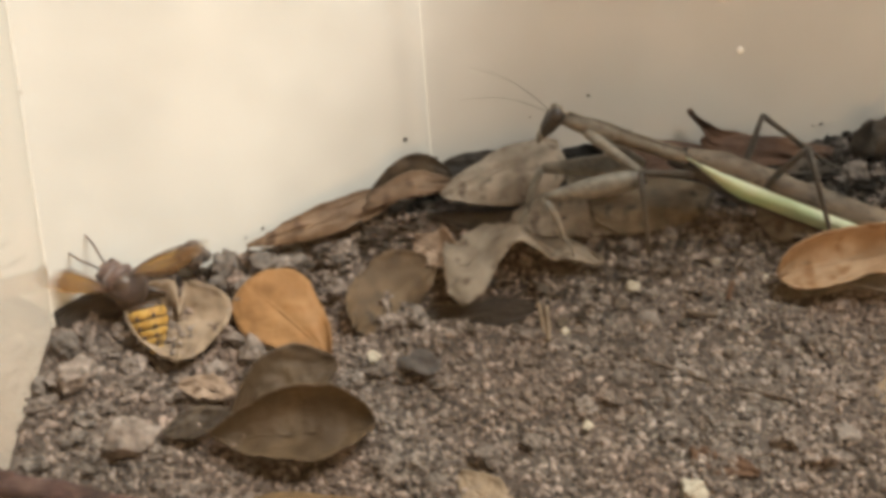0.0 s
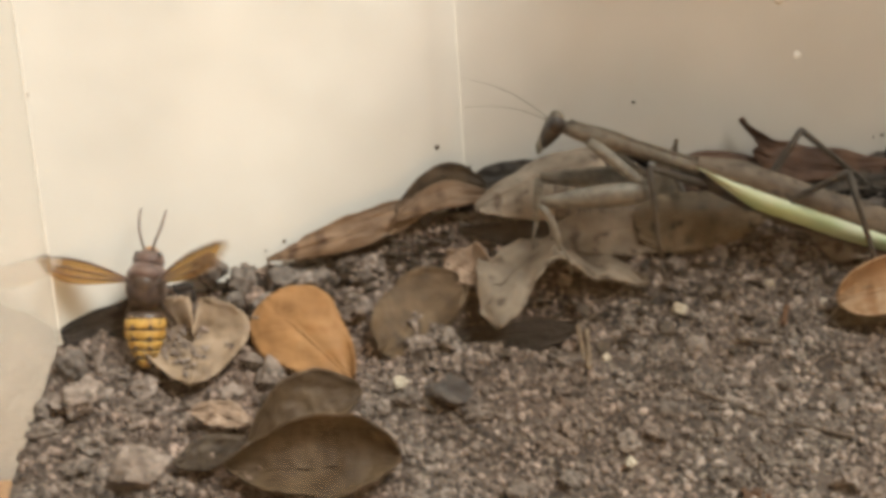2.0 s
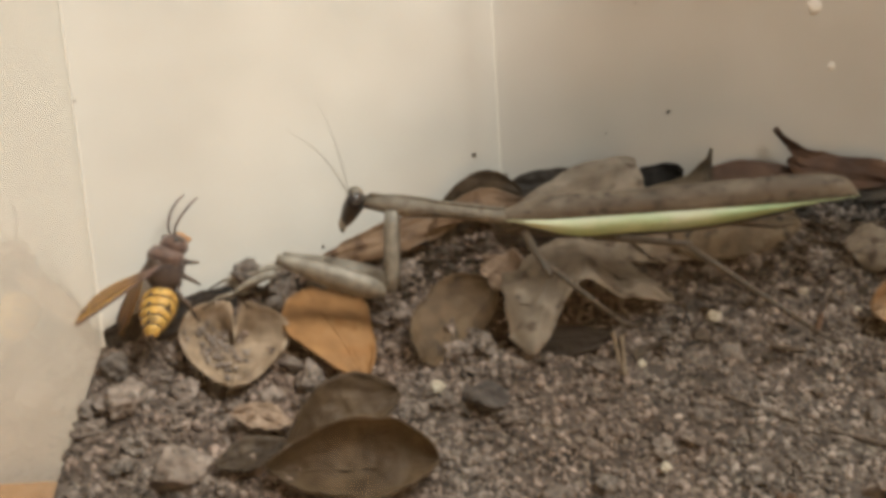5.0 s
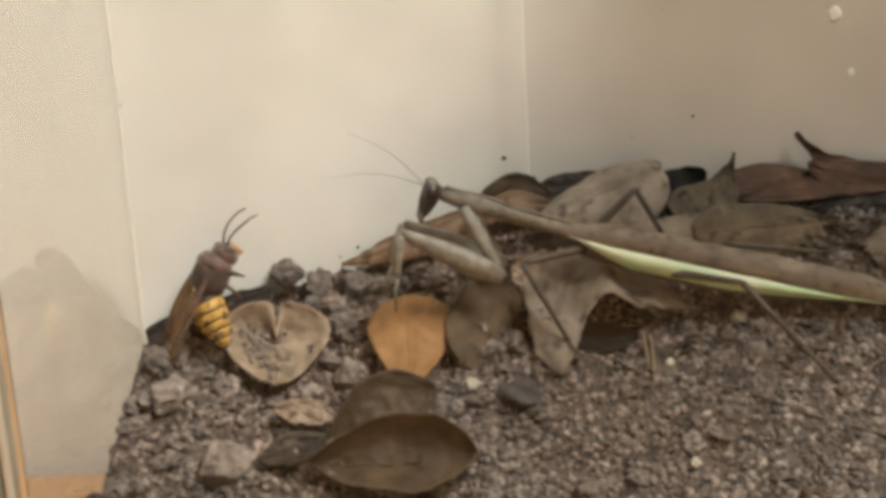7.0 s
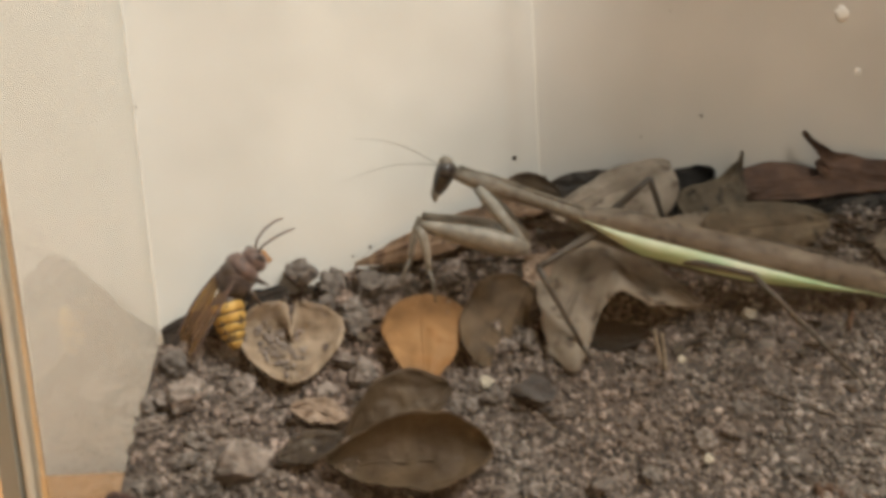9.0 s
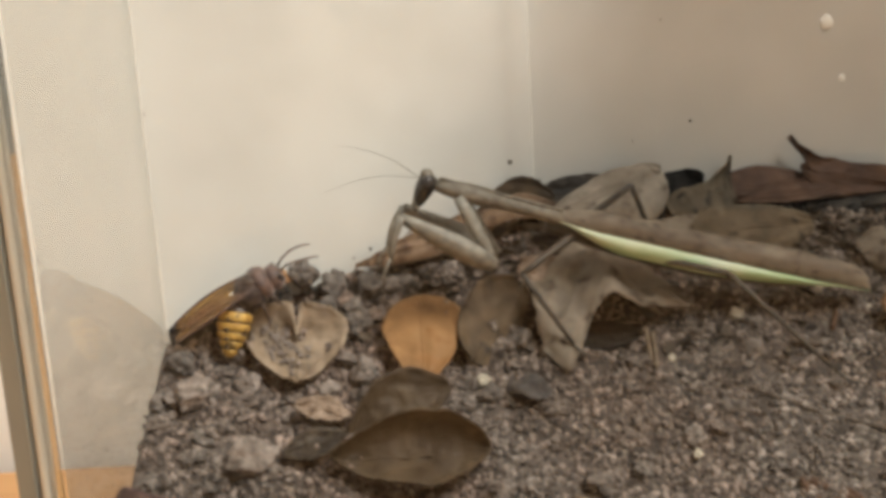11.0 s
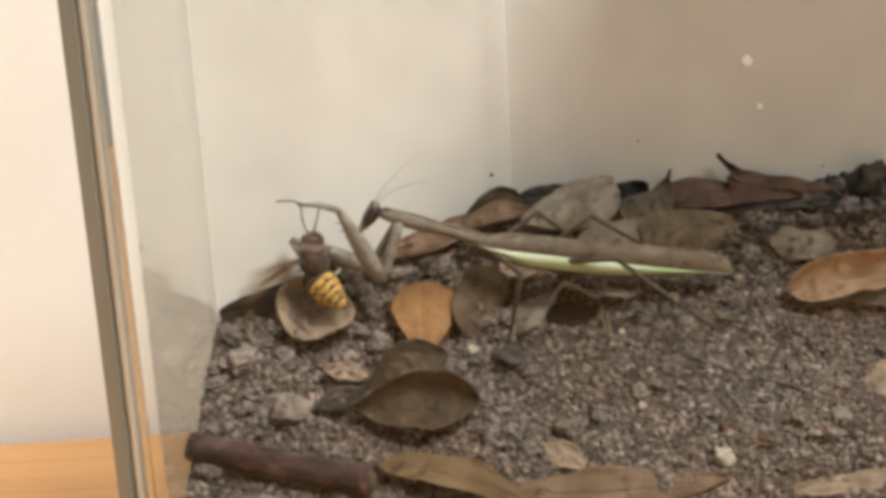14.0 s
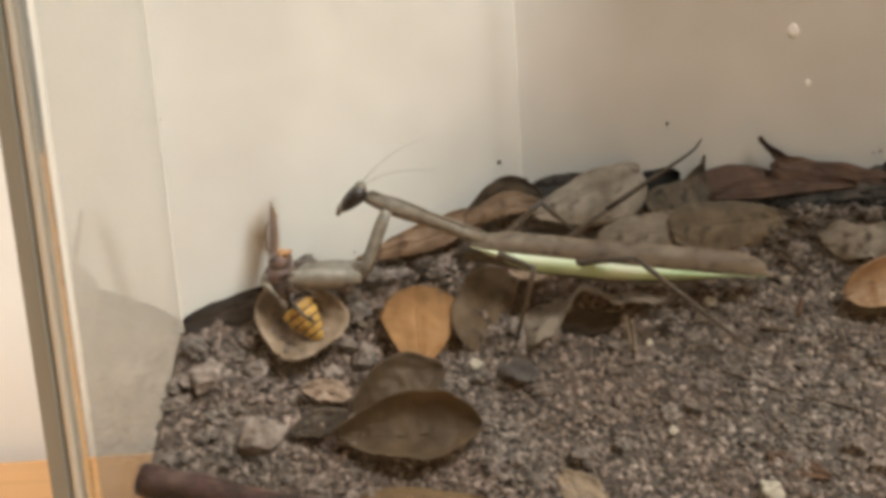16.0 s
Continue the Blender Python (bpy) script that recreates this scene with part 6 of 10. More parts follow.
    walk(TIBIA_NEAR, [
        (0, pose(-0.02314, -0.00830, -0.01472, 21.4, 41.8, -15.6)), (0.5, pose(-0.02290, -0.00838, -0.01504, 15.2, 35.6, -12.6)), (1, pose(-0.02263, -0.00848, -0.01537, 12.0, 31.0, -10.7)),
        (1.5, pose(-0.02233, -0.00859, -0.01573, 10.1, 27.6, -9.4)), (2, pose(-0.02464, -0.00771, -0.01307, 22.2, 45.0, -16.8)), (2.5, pose(-0.02614, -0.00688, -0.01049, 48.9, 59.5, -28.1)),
        (3, pose(-0.02862, -0.00614, -0.00850, 57.1, 65.3, -37.4)), (3.3, pose(-0.02958, -0.00584, -0.00759, -0.1, 31.5, -172.6)), (3.5, pose(-0.03045, -0.00567, -0.00750, -2.8, 7.5, 179.7)),
        (3.6, pose(-0.04083, -0.00423, -0.00330, -2.6, 13.4, -179.6)), (3.7, pose(-0.04947, -0.00196, 0.00413, -2.2, 30.7, -174.7)), (3.8, pose(-0.04982, -0.00260, 0.00209, -2.8, 38.5, -173.8)),
        (3.9, pose(-0.05038, -0.00360, -0.00123, -3.5, 39.5, -177.1)), (4, pose(-0.04721, -0.00491, -0.00648, -1.8, -25.0, 168.6)), (4.2, pose(-0.04397, -0.00514, -0.00672, -2.1, -10.7, 173.2)),
        (6.3, pose(-0.03481, -0.00423, -0.00225, 3.7, 58.1, -158.2)), (6.5, pose(-0.03351, -0.00441, -0.00264, 16.5, 71.8, -133.1)), (7, pose(-0.03031, -0.00506, -0.00407, 54.5, 73.8, -58.4)),
        (7.5, pose(-0.02997, -0.00540, -0.00543, 35.7, 62.9, -31.0)), (8, pose(-0.02945, -0.00541, -0.00546, 29.1, 59.2, -26.9)), (8.5, pose(-0.02913, -0.00549, -0.00568, 21.1, 53.4, -21.7)),
        (9, pose(-0.02882, -0.00547, -0.00565, 36.7, 62.7, -31.7)), (9.2, pose(-0.02897, -0.00541, -0.00540, 39.8, 64.3, -33.7)), (11.3, pose(-0.02992, -0.00472, -0.00244, 36.0, 76.4, -103.2)),
        (11.5, pose(-0.02995, -0.00465, -0.00214, 29.4, 75.8, -113.8)), (11.6, pose(-0.03077, -0.00454, -0.00277, -2.1, 19.0, -177.3)), (11.7, pose(-0.03171, -0.00454, -0.00306, -3.6, -5.6, 176.0)),
        (11.85, pose(-0.03904, -0.00429, -0.00337, -2.8, 7.7, 179.2)), (12, pose(-0.04558, -0.00355, -0.00210, -2.6, 23.9, -176.0)), (12.2, pose(-0.04442, -0.00258, 0.00241, -0.5, 71.0, -133.1)),
        (12.5, pose(-0.04382, -0.00244, 0.00299, 22.6, 72.9, -60.4)), (13, pose(-0.04045, -0.00223, 0.00472, 20.1, 75.4, -111.3)), (13.5, pose(-0.04284, -0.00302, 0.00126, 30.4, 72.2, -51.6)),
        (14, pose(-0.03403, -0.00218, 0.00624, -3.2, -1.3, 177.1)), (14.5, pose(-0.04273, -0.00369, -0.00129, 24.6, 66.4, -36.6)), (15, pose(-0.04335, -0.00384, -0.00179, 35.1, 76.3, -76.8)),
        (15.5, pose(-0.04204, -0.00398, -0.00133, 15.0, 58.2, -22.9)), (16, pose(-0.04333, -0.00585, -0.00966, 8.4, 45.1, -15.4)),
    ])
    walk(COXA_FAR, [
        (0, pose(-0.01982, 0.00107, -0.00232, 1.0, 10.5, 4.3)), (0.5, pose(-0.01983, 0.00112, -0.00220, 1.1, 10.7, 4.2)), (1, pose(-0.01984, 0.00117, -0.00208, 1.2, 10.8, 4.0)),
        (1.5, pose(-0.01985, 0.00122, -0.00195, 1.3, 10.9, 3.9)), (2, pose(-0.01985, 0.00121, -0.00202, 1.8, 14.9, 3.2)), (2.5, pose(-0.01984, 0.00120, -0.00210, 2.3, 19.0, 2.4)),
        (3, pose(-0.01987, 0.00131, -0.00167, 4.9, 32.8, -0.8)), (3.3, pose(-0.01988, 0.00139, -0.00143, 6.2, 38.6, -1.7)), (3.5, pose(-0.01989, 0.00145, -0.00123, 6.4, 43.2, -1.2)),
        (3.6, pose(-0.01991, 0.00171, -0.00010, -31.6, 87.8, 155.3)), (3.7, pose(-0.01986, 0.00196, 0.00100, -4.0, 40.0, 174.6)), (3.8, pose(-0.01977, 0.00218, 0.00194, -3.8, 44.0, 176.8)),
        (3.9, pose(-0.01964, 0.00240, 0.00287, -3.9, 46.3, 178.8)), (4, pose(-0.01961, 0.00241, 0.00303, -8.1, 63.4, -174.6)), (4.2, pose(-0.01960, 0.00251, 0.00302, -20.8, 75.4, -162.1)),
        (6.3, pose(-0.01989, 0.00182, 0.00042, 67.8, 74.6, -17.3)), (6.5, pose(-0.01990, 0.00177, 0.00024, 34.1, 68.4, -12.2)), (7, pose(-0.01988, 0.00184, 0.00073, 8.0, 47.3, -4.1)),
        (7.5, pose(-0.01988, 0.00184, 0.00071, 7.1, 43.6, -3.6)), (8, pose(-0.01986, 0.00195, 0.00105, 6.1, 40.3, -2.8)), (8.5, pose(-0.01986, 0.00196, 0.00107, 5.7, 38.3, -2.4)),
        (9, pose(-0.01984, 0.00199, 0.00123, 5.3, 36.5, -2.0)), (9.2, pose(-0.01985, 0.00197, 0.00115, 5.4, 37.4, -2.1)), (11.3, pose(-0.01990, 0.00177, 0.00035, 7.7, 47.9, -3.6)),
        (11.5, pose(-0.01990, 0.00175, 0.00028, 8.1, 49.0, -3.8)), (11.6, pose(-0.01990, 0.00176, 0.00018, 8.0, 52.5, -3.2)), (11.7, pose(-0.01990, 0.00179, 0.00015, 8.1, 56.7, -2.2)),
        (11.85, pose(-0.01985, 0.00197, 0.00108, 107.6, 85.6, -15.4)), (12, pose(-0.01990, 0.00177, 0.00021, -6.4, 67.5, 177.9)), (12.2, pose(-0.01981, 0.00206, 0.00160, -5.3, 62.9, -178.9)),
        (12.5, pose(-0.01983, 0.00204, 0.00135, -4.2, 62.4, -177.2)), (13, pose(-0.01973, 0.00226, 0.00223, -3.9, 70.8, -174.8)), (13.5, pose(-0.01966, 0.00236, 0.00273, -3.6, 73.4, -172.6)),
        (14, pose(-0.01966, 0.00234, 0.00271, -3.0, 66.6, -173.4)), (14.5, pose(-0.01957, 0.00244, 0.00326, -0.2, 78.7, -164.7)), (15, pose(-0.01943, 0.00265, 0.00395, -0.3, 77.2, -164.6)),
        (15.5, pose(-0.01943, 0.00262, 0.00398, 91.5, 81.5, -14.8)), (16, pose(-0.01932, 0.00275, 0.00443, 2.5, 78.9, -158.9)),
    ])
    walk(FEMUR_FAR, [
        (0, pose(-0.00561, 0.00214, -0.00497, -2.2, 24.9, -179.0)), (0.5, pose(-0.00562, 0.00215, -0.00488, -2.3, 24.9, -179.2)), (1, pose(-0.00563, 0.00217, -0.00479, -2.4, 24.8, -179.5)),
        (1.5, pose(-0.00565, 0.00219, -0.00470, -2.5, 24.7, -179.7)), (2, pose(-0.00585, 0.00199, -0.00575, -3.0, 20.9, 179.3)), (2.5, pose(-0.00614, 0.00178, -0.00682, -3.3, 16.9, 178.3)),
        (3, pose(-0.00768, 0.00114, -0.00952, -4.7, 3.7, 174.7)), (3.3, pose(-0.00856, 0.00105, -0.01048, -5.2, -2.0, 173.6)), (3.5, pose(-0.00933, 0.00122, -0.01116, -4.9, -4.6, 174.0)),
        (3.6, pose(-0.02041, 0.00195, -0.01459, -5.8, -24.6, 170.9)), (3.7, pose(-0.03091, 0.00301, -0.00833, -5.2, -28.2, 166.5)), (3.8, pose(-0.03018, 0.00276, -0.00813, -3.6, -20.1, 167.7)),
        (3.9, pose(-0.02965, 0.00260, -0.00761, -2.5, -7.3, 170.0)), (4, pose(-0.02607, 0.00180, -0.00993, -2.1, 1.3, 173.2)), (4.2, pose(-0.02309, 0.00138, -0.01101, -2.0, -0.7, 172.5)),
        (6.3, pose(-0.01621, 0.00068, -0.01356, -7.3, -25.1, 167.0)), (6.5, pose(-0.01468, 0.00064, -0.01324, -7.0, -22.9, 167.3)), (7, pose(-0.01007, 0.00114, -0.00993, -5.4, -8.4, 171.0)),
        (7.5, pose(-0.00940, 0.00117, -0.00929, -5.0, -2.5, 172.3)), (8, pose(-0.00881, 0.00141, -0.00832, -4.7, 0.3, 173.0)), (8.5, pose(-0.00848, 0.00148, -0.00792, -4.6, 2.3, 173.4)),
        (9, pose(-0.00820, 0.00159, -0.00741, -4.4, 3.5, 173.9)), (9.2, pose(-0.00835, 0.00155, -0.00767, -4.6, 2.0, 173.6)), (11.3, pose(-0.01019, 0.00115, -0.01040, -6.1, -15.5, 169.4)),
        (11.5, pose(-0.01040, 0.00111, -0.01066, -6.3, -17.3, 168.9)), (11.6, pose(-0.01109, 0.00127, -0.01132, -5.5, -17.9, 170.3)), (11.7, pose(-0.01195, 0.00149, -0.01198, -5.0, -19.2, 171.0)),
        (11.85, pose(-0.01877, 0.00167, -0.01338, -4.1, -20.4, 171.0)), (12, pose(-0.02546, 0.00196, -0.01318, -3.5, -22.3, 170.1)), (12.2, pose(-0.02641, 0.00193, -0.01131, -3.7, -31.2, 165.7)),
        (12.5, pose(-0.02654, 0.00171, -0.01150, -5.6, -34.6, 163.5)), (13, pose(-0.02448, 0.00183, -0.01146, -8.2, -41.3, 160.7)), (13.5, pose(-0.02378, 0.00183, -0.01117, -5.7, -27.8, 166.1)),
        (14, pose(-0.02538, 0.00168, -0.01060, -4.7, -11.6, 168.4)), (14.5, pose(-0.02231, 0.00170, -0.01096, -5.1, -19.6, 168.7)), (15, pose(-0.02252, 0.00180, -0.01019, -4.8, -15.5, 169.3)),
        (15.5, pose(-0.01735, 0.00207, -0.01036, -11.0, -48.2, 157.3)), (16, pose(-0.02192, 0.00175, -0.00980, -3.4, 9.8, 175.4)),
    ])
    walk(TIBIA_FAR, [
        (0, pose(-0.02375, 0.00181, -0.01339, 73.7, 75.8, -70.0)), (0.5, pose(-0.02377, 0.00191, -0.01329, 78.6, 74.0, -58.5)), (1, pose(-0.02379, 0.00200, -0.01318, 79.2, 72.4, -52.2)),
        (1.5, pose(-0.02381, 0.00210, -0.01307, 78.1, 71.2, -48.5)), (2, pose(-0.02454, 0.00223, -0.01288, 72.7, 67.9, -39.8)), (2.5, pose(-0.02527, 0.00236, -0.01264, 63.5, 64.8, -34.2)),
        (3, pose(-0.02755, 0.00296, -0.01082, 68.9, 71.2, -48.7)), (3.3, pose(-0.02842, 0.00329, -0.00979, 2.0, 49.0, -167.1)), (3.5, pose(-0.02915, 0.00329, -0.00954, -2.2, 19.9, -178.7)),
        (3.6, pose(-0.03837, 0.00482, -0.00628, -2.2, 19.9, -177.9)), (3.7, pose(-0.04805, 0.00712, 0.00112, -2.1, 31.6, -174.4)), (3.8, pose(-0.04854, 0.00675, -0.00127, -2.6, 35.0, -172.1)),
        (3.9, pose(-0.04919, 0.00605, -0.00506, -3.2, 31.9, -171.6)), (4, pose(-0.04593, 0.00416, -0.01040, -2.3, -5.0, 176.2)), (4.2, pose(-0.04292, 0.00398, -0.01076, -2.4, -1.3, 177.1)),
        (6.3, pose(-0.03386, 0.00476, -0.00507, 2.6, 57.4, -161.3)), (6.5, pose(-0.03265, 0.00469, -0.00545, 9.3, 67.6, -146.8)), (7, pose(-0.02962, 0.00423, -0.00701, 39.8, 75.6, -95.1)),
        (7.5, pose(-0.02920, 0.00386, -0.00842, 53.7, 72.1, -55.7)), (8, pose(-0.02866, 0.00384, -0.00841, 51.9, 70.1, -47.7)), (8.5, pose(-0.02833, 0.00378, -0.00874, 47.0, 75.6, -85.5)),
        (9, pose(-0.02805, 0.00370, -0.00864, 43.7, 76.0, -92.7)), (9.2, pose(-0.02821, 0.00378, -0.00837, 42.4, 75.9, -94.5)), (11.3, pose(-0.02913, 0.00471, -0.00506, 21.8, 73.0, -124.8)),
        (11.5, pose(-0.02914, 0.00480, -0.00472, 19.5, 72.3, -128.4)), (11.6, pose(-0.02985, 0.00447, -0.00517, -1.6, 31.4, -175.0)), (11.7, pose(-0.03060, 0.00444, -0.00539, -3.1, 5.6, 177.9)),
        (11.85, pose(-0.03728, 0.00461, -0.00639, -2.6, 14.5, -179.6)), (12, pose(-0.04368, 0.00515, -0.00557, -2.7, 25.9, -176.6)), (12.2, pose(-0.04300, 0.00615, -0.00096, -3.1, 59.5, -159.3)),
        (12.5, pose(-0.04232, 0.00639, -0.00014, 6.4, 72.7, -134.1)), (13, pose(-0.03865, 0.00678, 0.00175, 4.1, 66.5, -149.3)), (13.5, pose(-0.04094, 0.00607, -0.00182, 13.3, 73.7, -125.8)),
        (14, pose(-0.04457, 0.00562, -0.00659, 13.1, 51.2, -33.2)), (14.5, pose(-0.04079, 0.00539, -0.00427, 13.6, 73.3, -128.6)), (15, pose(-0.04146, 0.00536, -0.00483, 7.5, 69.3, -141.4)),
        (15.5, pose(-0.02964, 0.00721, 0.00455, 3.9, 63.3, -150.8)), (16, pose(-0.04156, 0.00333, -0.01322, 33.8, 73.6, -64.3)),
    ])
    walk(LEG_MID_NEAR, [
        (0, pose(0.00300, -0.00120, -0.00220, 11.2, 3.1, -148.6)), (0.5, pose(0.00300, -0.00120, -0.00220, 10.1, 2.0, -150.9)), (1, pose(0.00300, -0.00120, -0.00220, 9.1, 0.9, -153.0)),
        (1.5, pose(0.00300, -0.00120, -0.00220, 8.1, -0.3, -155.0)), (2, pose(0.00300, -0.00120, -0.00220, 7.8, -8.0, -156.2)), (2.5, pose(0.00300, -0.00120, -0.00220, 7.2, -14.7, -158.2)),
        (3, pose(0.00300, -0.00120, -0.00220, 8.6, -15.5, -152.2)), (3.3, pose(0.00300, -0.00120, -0.00220, 11.6, -18.4, -143.6)), (3.5, pose(0.00300, -0.00120, -0.00220, 19.1, -29.0, -119.7)),
        (3.6, pose(0.00300, -0.00120, -0.00220, 10.5, -41.7, -30.9)), (3.7, pose(0.00300, -0.00120, -0.00220, 3.3, -33.8, -2.5)), (3.8, pose(0.00300, -0.00120, -0.00220, 3.0, -28.0, -1.0)),
        (3.9, pose(0.00300, -0.00120, -0.00220, 2.8, -20.3, -2.1)), (4, pose(0.00300, -0.00120, -0.00220, 1.9, -0.1, -9.0)), (4.2, pose(0.00300, -0.00120, -0.00220, 0.7, 16.2, -20.8)),
        (6.3, pose(0.00300, -0.00120, -0.00220, 4.9, -4.6, -150.0)), (6.5, pose(0.00300, -0.00120, -0.00220, 4.5, -1.2, -151.5)), (7, pose(0.00300, -0.00120, -0.00220, 5.6, 7.1, -148.4)),
        (7.5, pose(0.00300, -0.00120, -0.00220, 6.7, 13.7, -145.5)), (8, pose(0.00300, -0.00120, -0.00220, 7.2, 17.1, -143.8)), (8.5, pose(0.00300, -0.00120, -0.00220, 7.9, 21.5, -141.8)),
        (9, pose(0.00300, -0.00120, -0.00220, 7.8, 22.7, -142.1)), (9.2, pose(0.00300, -0.00120, -0.00220, 7.8, 23.1, -142.0)), (11.3, pose(0.00300, -0.00120, -0.00220, 7.5, 28.5, -140.7)),
        (11.5, pose(0.00300, -0.00120, -0.00220, 7.5, 29.0, -140.6)), (11.6, pose(0.00300, -0.00120, -0.00220, 6.2, 25.9, -140.9)), (11.7, pose(0.00300, -0.00120, -0.00220, 5.0, 22.5, -141.0)),
        (11.85, pose(0.00300, -0.00120, -0.00220, 3.1, 13.8, -133.0)), (12, pose(0.00300, -0.00120, -0.00220, 1.2, 7.6, -123.9)), (12.2, pose(0.00300, -0.00120, -0.00220, 3.2, -0.2, -63.7)),
        (12.5, pose(0.00300, -0.00120, -0.00220, 6.6, -3.9, -54.9)), (13, pose(0.00300, -0.00120, -0.00220, 9.1, -6.7, -61.8)), (13.5, pose(0.00300, -0.00120, -0.00220, 9.0, -8.0, -65.0)),
        (14, pose(0.00300, -0.00120, -0.00220, 9.4, -6.6, -67.9)), (14.5, pose(0.00300, -0.00120, -0.00220, 9.8, -4.9, -63.7)), (15, pose(0.00300, -0.00120, -0.00220, 9.7, -7.5, -65.3)),
        (15.5, pose(0.00300, -0.00120, -0.00220, 9.6, -9.7, -57.3)), (16, pose(0.00300, -0.00120, -0.00220, 9.7, -14.4, -59.9)),
    ])
    walk(SHIN_MID_NEAR, [
        (0, pose(-0.00850, -0.00823, -0.00293, 49.8, 56.4, -28.0)), (0.5, pose(-0.00878, -0.00777, -0.00267, 51.4, 57.3, -31.5)), (1, pose(-0.00903, -0.00733, -0.00240, 52.6, 58.3, -35.3)),
        (1.5, pose(-0.00924, -0.00690, -0.00212, 53.2, 59.3, -39.4)), (2, pose(-0.00924, -0.00659, -0.00033, 44.3, 55.7, -33.4)), (2.5, pose(-0.00912, -0.00605, 0.00122, 34.8, 51.3, -29.7)),
        (3, pose(-0.00850, -0.00727, 0.00142, 26.5, 50.9, -21.8)), (3.3, pose(-0.00731, -0.00880, 0.00207, 20.7, 52.2, -13.1)), (3.5, pose(-0.00285, -0.01145, 0.00435, 14.7, 64.9, 3.1)),
        (3.6, pose(0.01165, -0.00638, 0.00677, 19.7, 71.3, -122.1)), (3.7, pose(0.01420, -0.00169, 0.00532, 11.8, 55.5, -91.3)), (3.8, pose(0.01492, -0.00141, 0.00414, 5.9, 53.0, -79.5)),
        (3.9, pose(0.01565, -0.00166, 0.00249, 0.3, 50.5, -69.0)), (4, pose(0.01633, -0.00331, -0.00217, -2.0, 41.5, -46.8)), (4.2, pose(0.01512, -0.00581, -0.00597, -0.3, 29.6, -31.0)),
        (6.3, pose(-0.00865, -0.00793, -0.00112, 13.2, 46.2, -18.5)), (6.5, pose(-0.00886, -0.00765, -0.00192, 14.1, 46.1, -20.9)), (7, pose(-0.00841, -0.00822, -0.00388, 14.1, 44.6, -19.7)),
        (7.5, pose(-0.00781, -0.00863, -0.00540, 14.3, 43.9, -19.3)), (8, pose(-0.00741, -0.00882, -0.00617, 14.7, 44.1, -19.5)), (8.5, pose(-0.00687, -0.00896, -0.00715, 15.4, 44.6, -20.4)),
        (9, pose(-0.00683, -0.00885, -0.00740, 15.8, 44.0, -21.9)), (9.2, pose(-0.00679, -0.00885, -0.00749, 15.3, 43.5, -21.6)), (11.3, pose(-0.00618, -0.00872, -0.00863, 11.8, 37.7, -19.9)),
        (11.5, pose(-0.00612, -0.00870, -0.00875, 11.5, 37.2, -19.8)), (11.6, pose(-0.00643, -0.00885, -0.00810, 10.7, 39.6, -19.5)), (11.7, pose(-0.00668, -0.00905, -0.00738, 10.0, 42.4, -19.0)),
        (11.85, pose(-0.00595, -0.01078, -0.00542, 6.9, 49.2, -11.2)), (12, pose(-0.00447, -0.01231, -0.00398, 6.1, 58.7, -4.3)), (12.2, pose(0.00898, -0.01330, -0.00215, -17.7, 83.4, 177.5)),
        (12.5, pose(0.01074, -0.01222, -0.00127, 1.3, 83.3, -154.2)), (13, pose(0.00933, -0.01302, -0.00061, -27.5, 88.5, 165.2)), (13.5, pose(0.00865, -0.01331, -0.00032, -63.9, 87.9, 121.5)),
        (14, pose(0.00805, -0.01362, -0.00065, -93.8, 87.4, 86.6)), (14.5, pose(0.00896, -0.01326, -0.00106, -37.1, 88.0, 151.5)), (15, pose(0.00860, -0.01336, -0.00044, -57.7, 87.7, 126.6)),
        (15.5, pose(0.01018, -0.01240, 0.00009, -1.8, 85.2, -167.1)), (16, pose(0.00956, -0.01251, 0.00117, -14.5, 86.1, 175.7)),
    ])
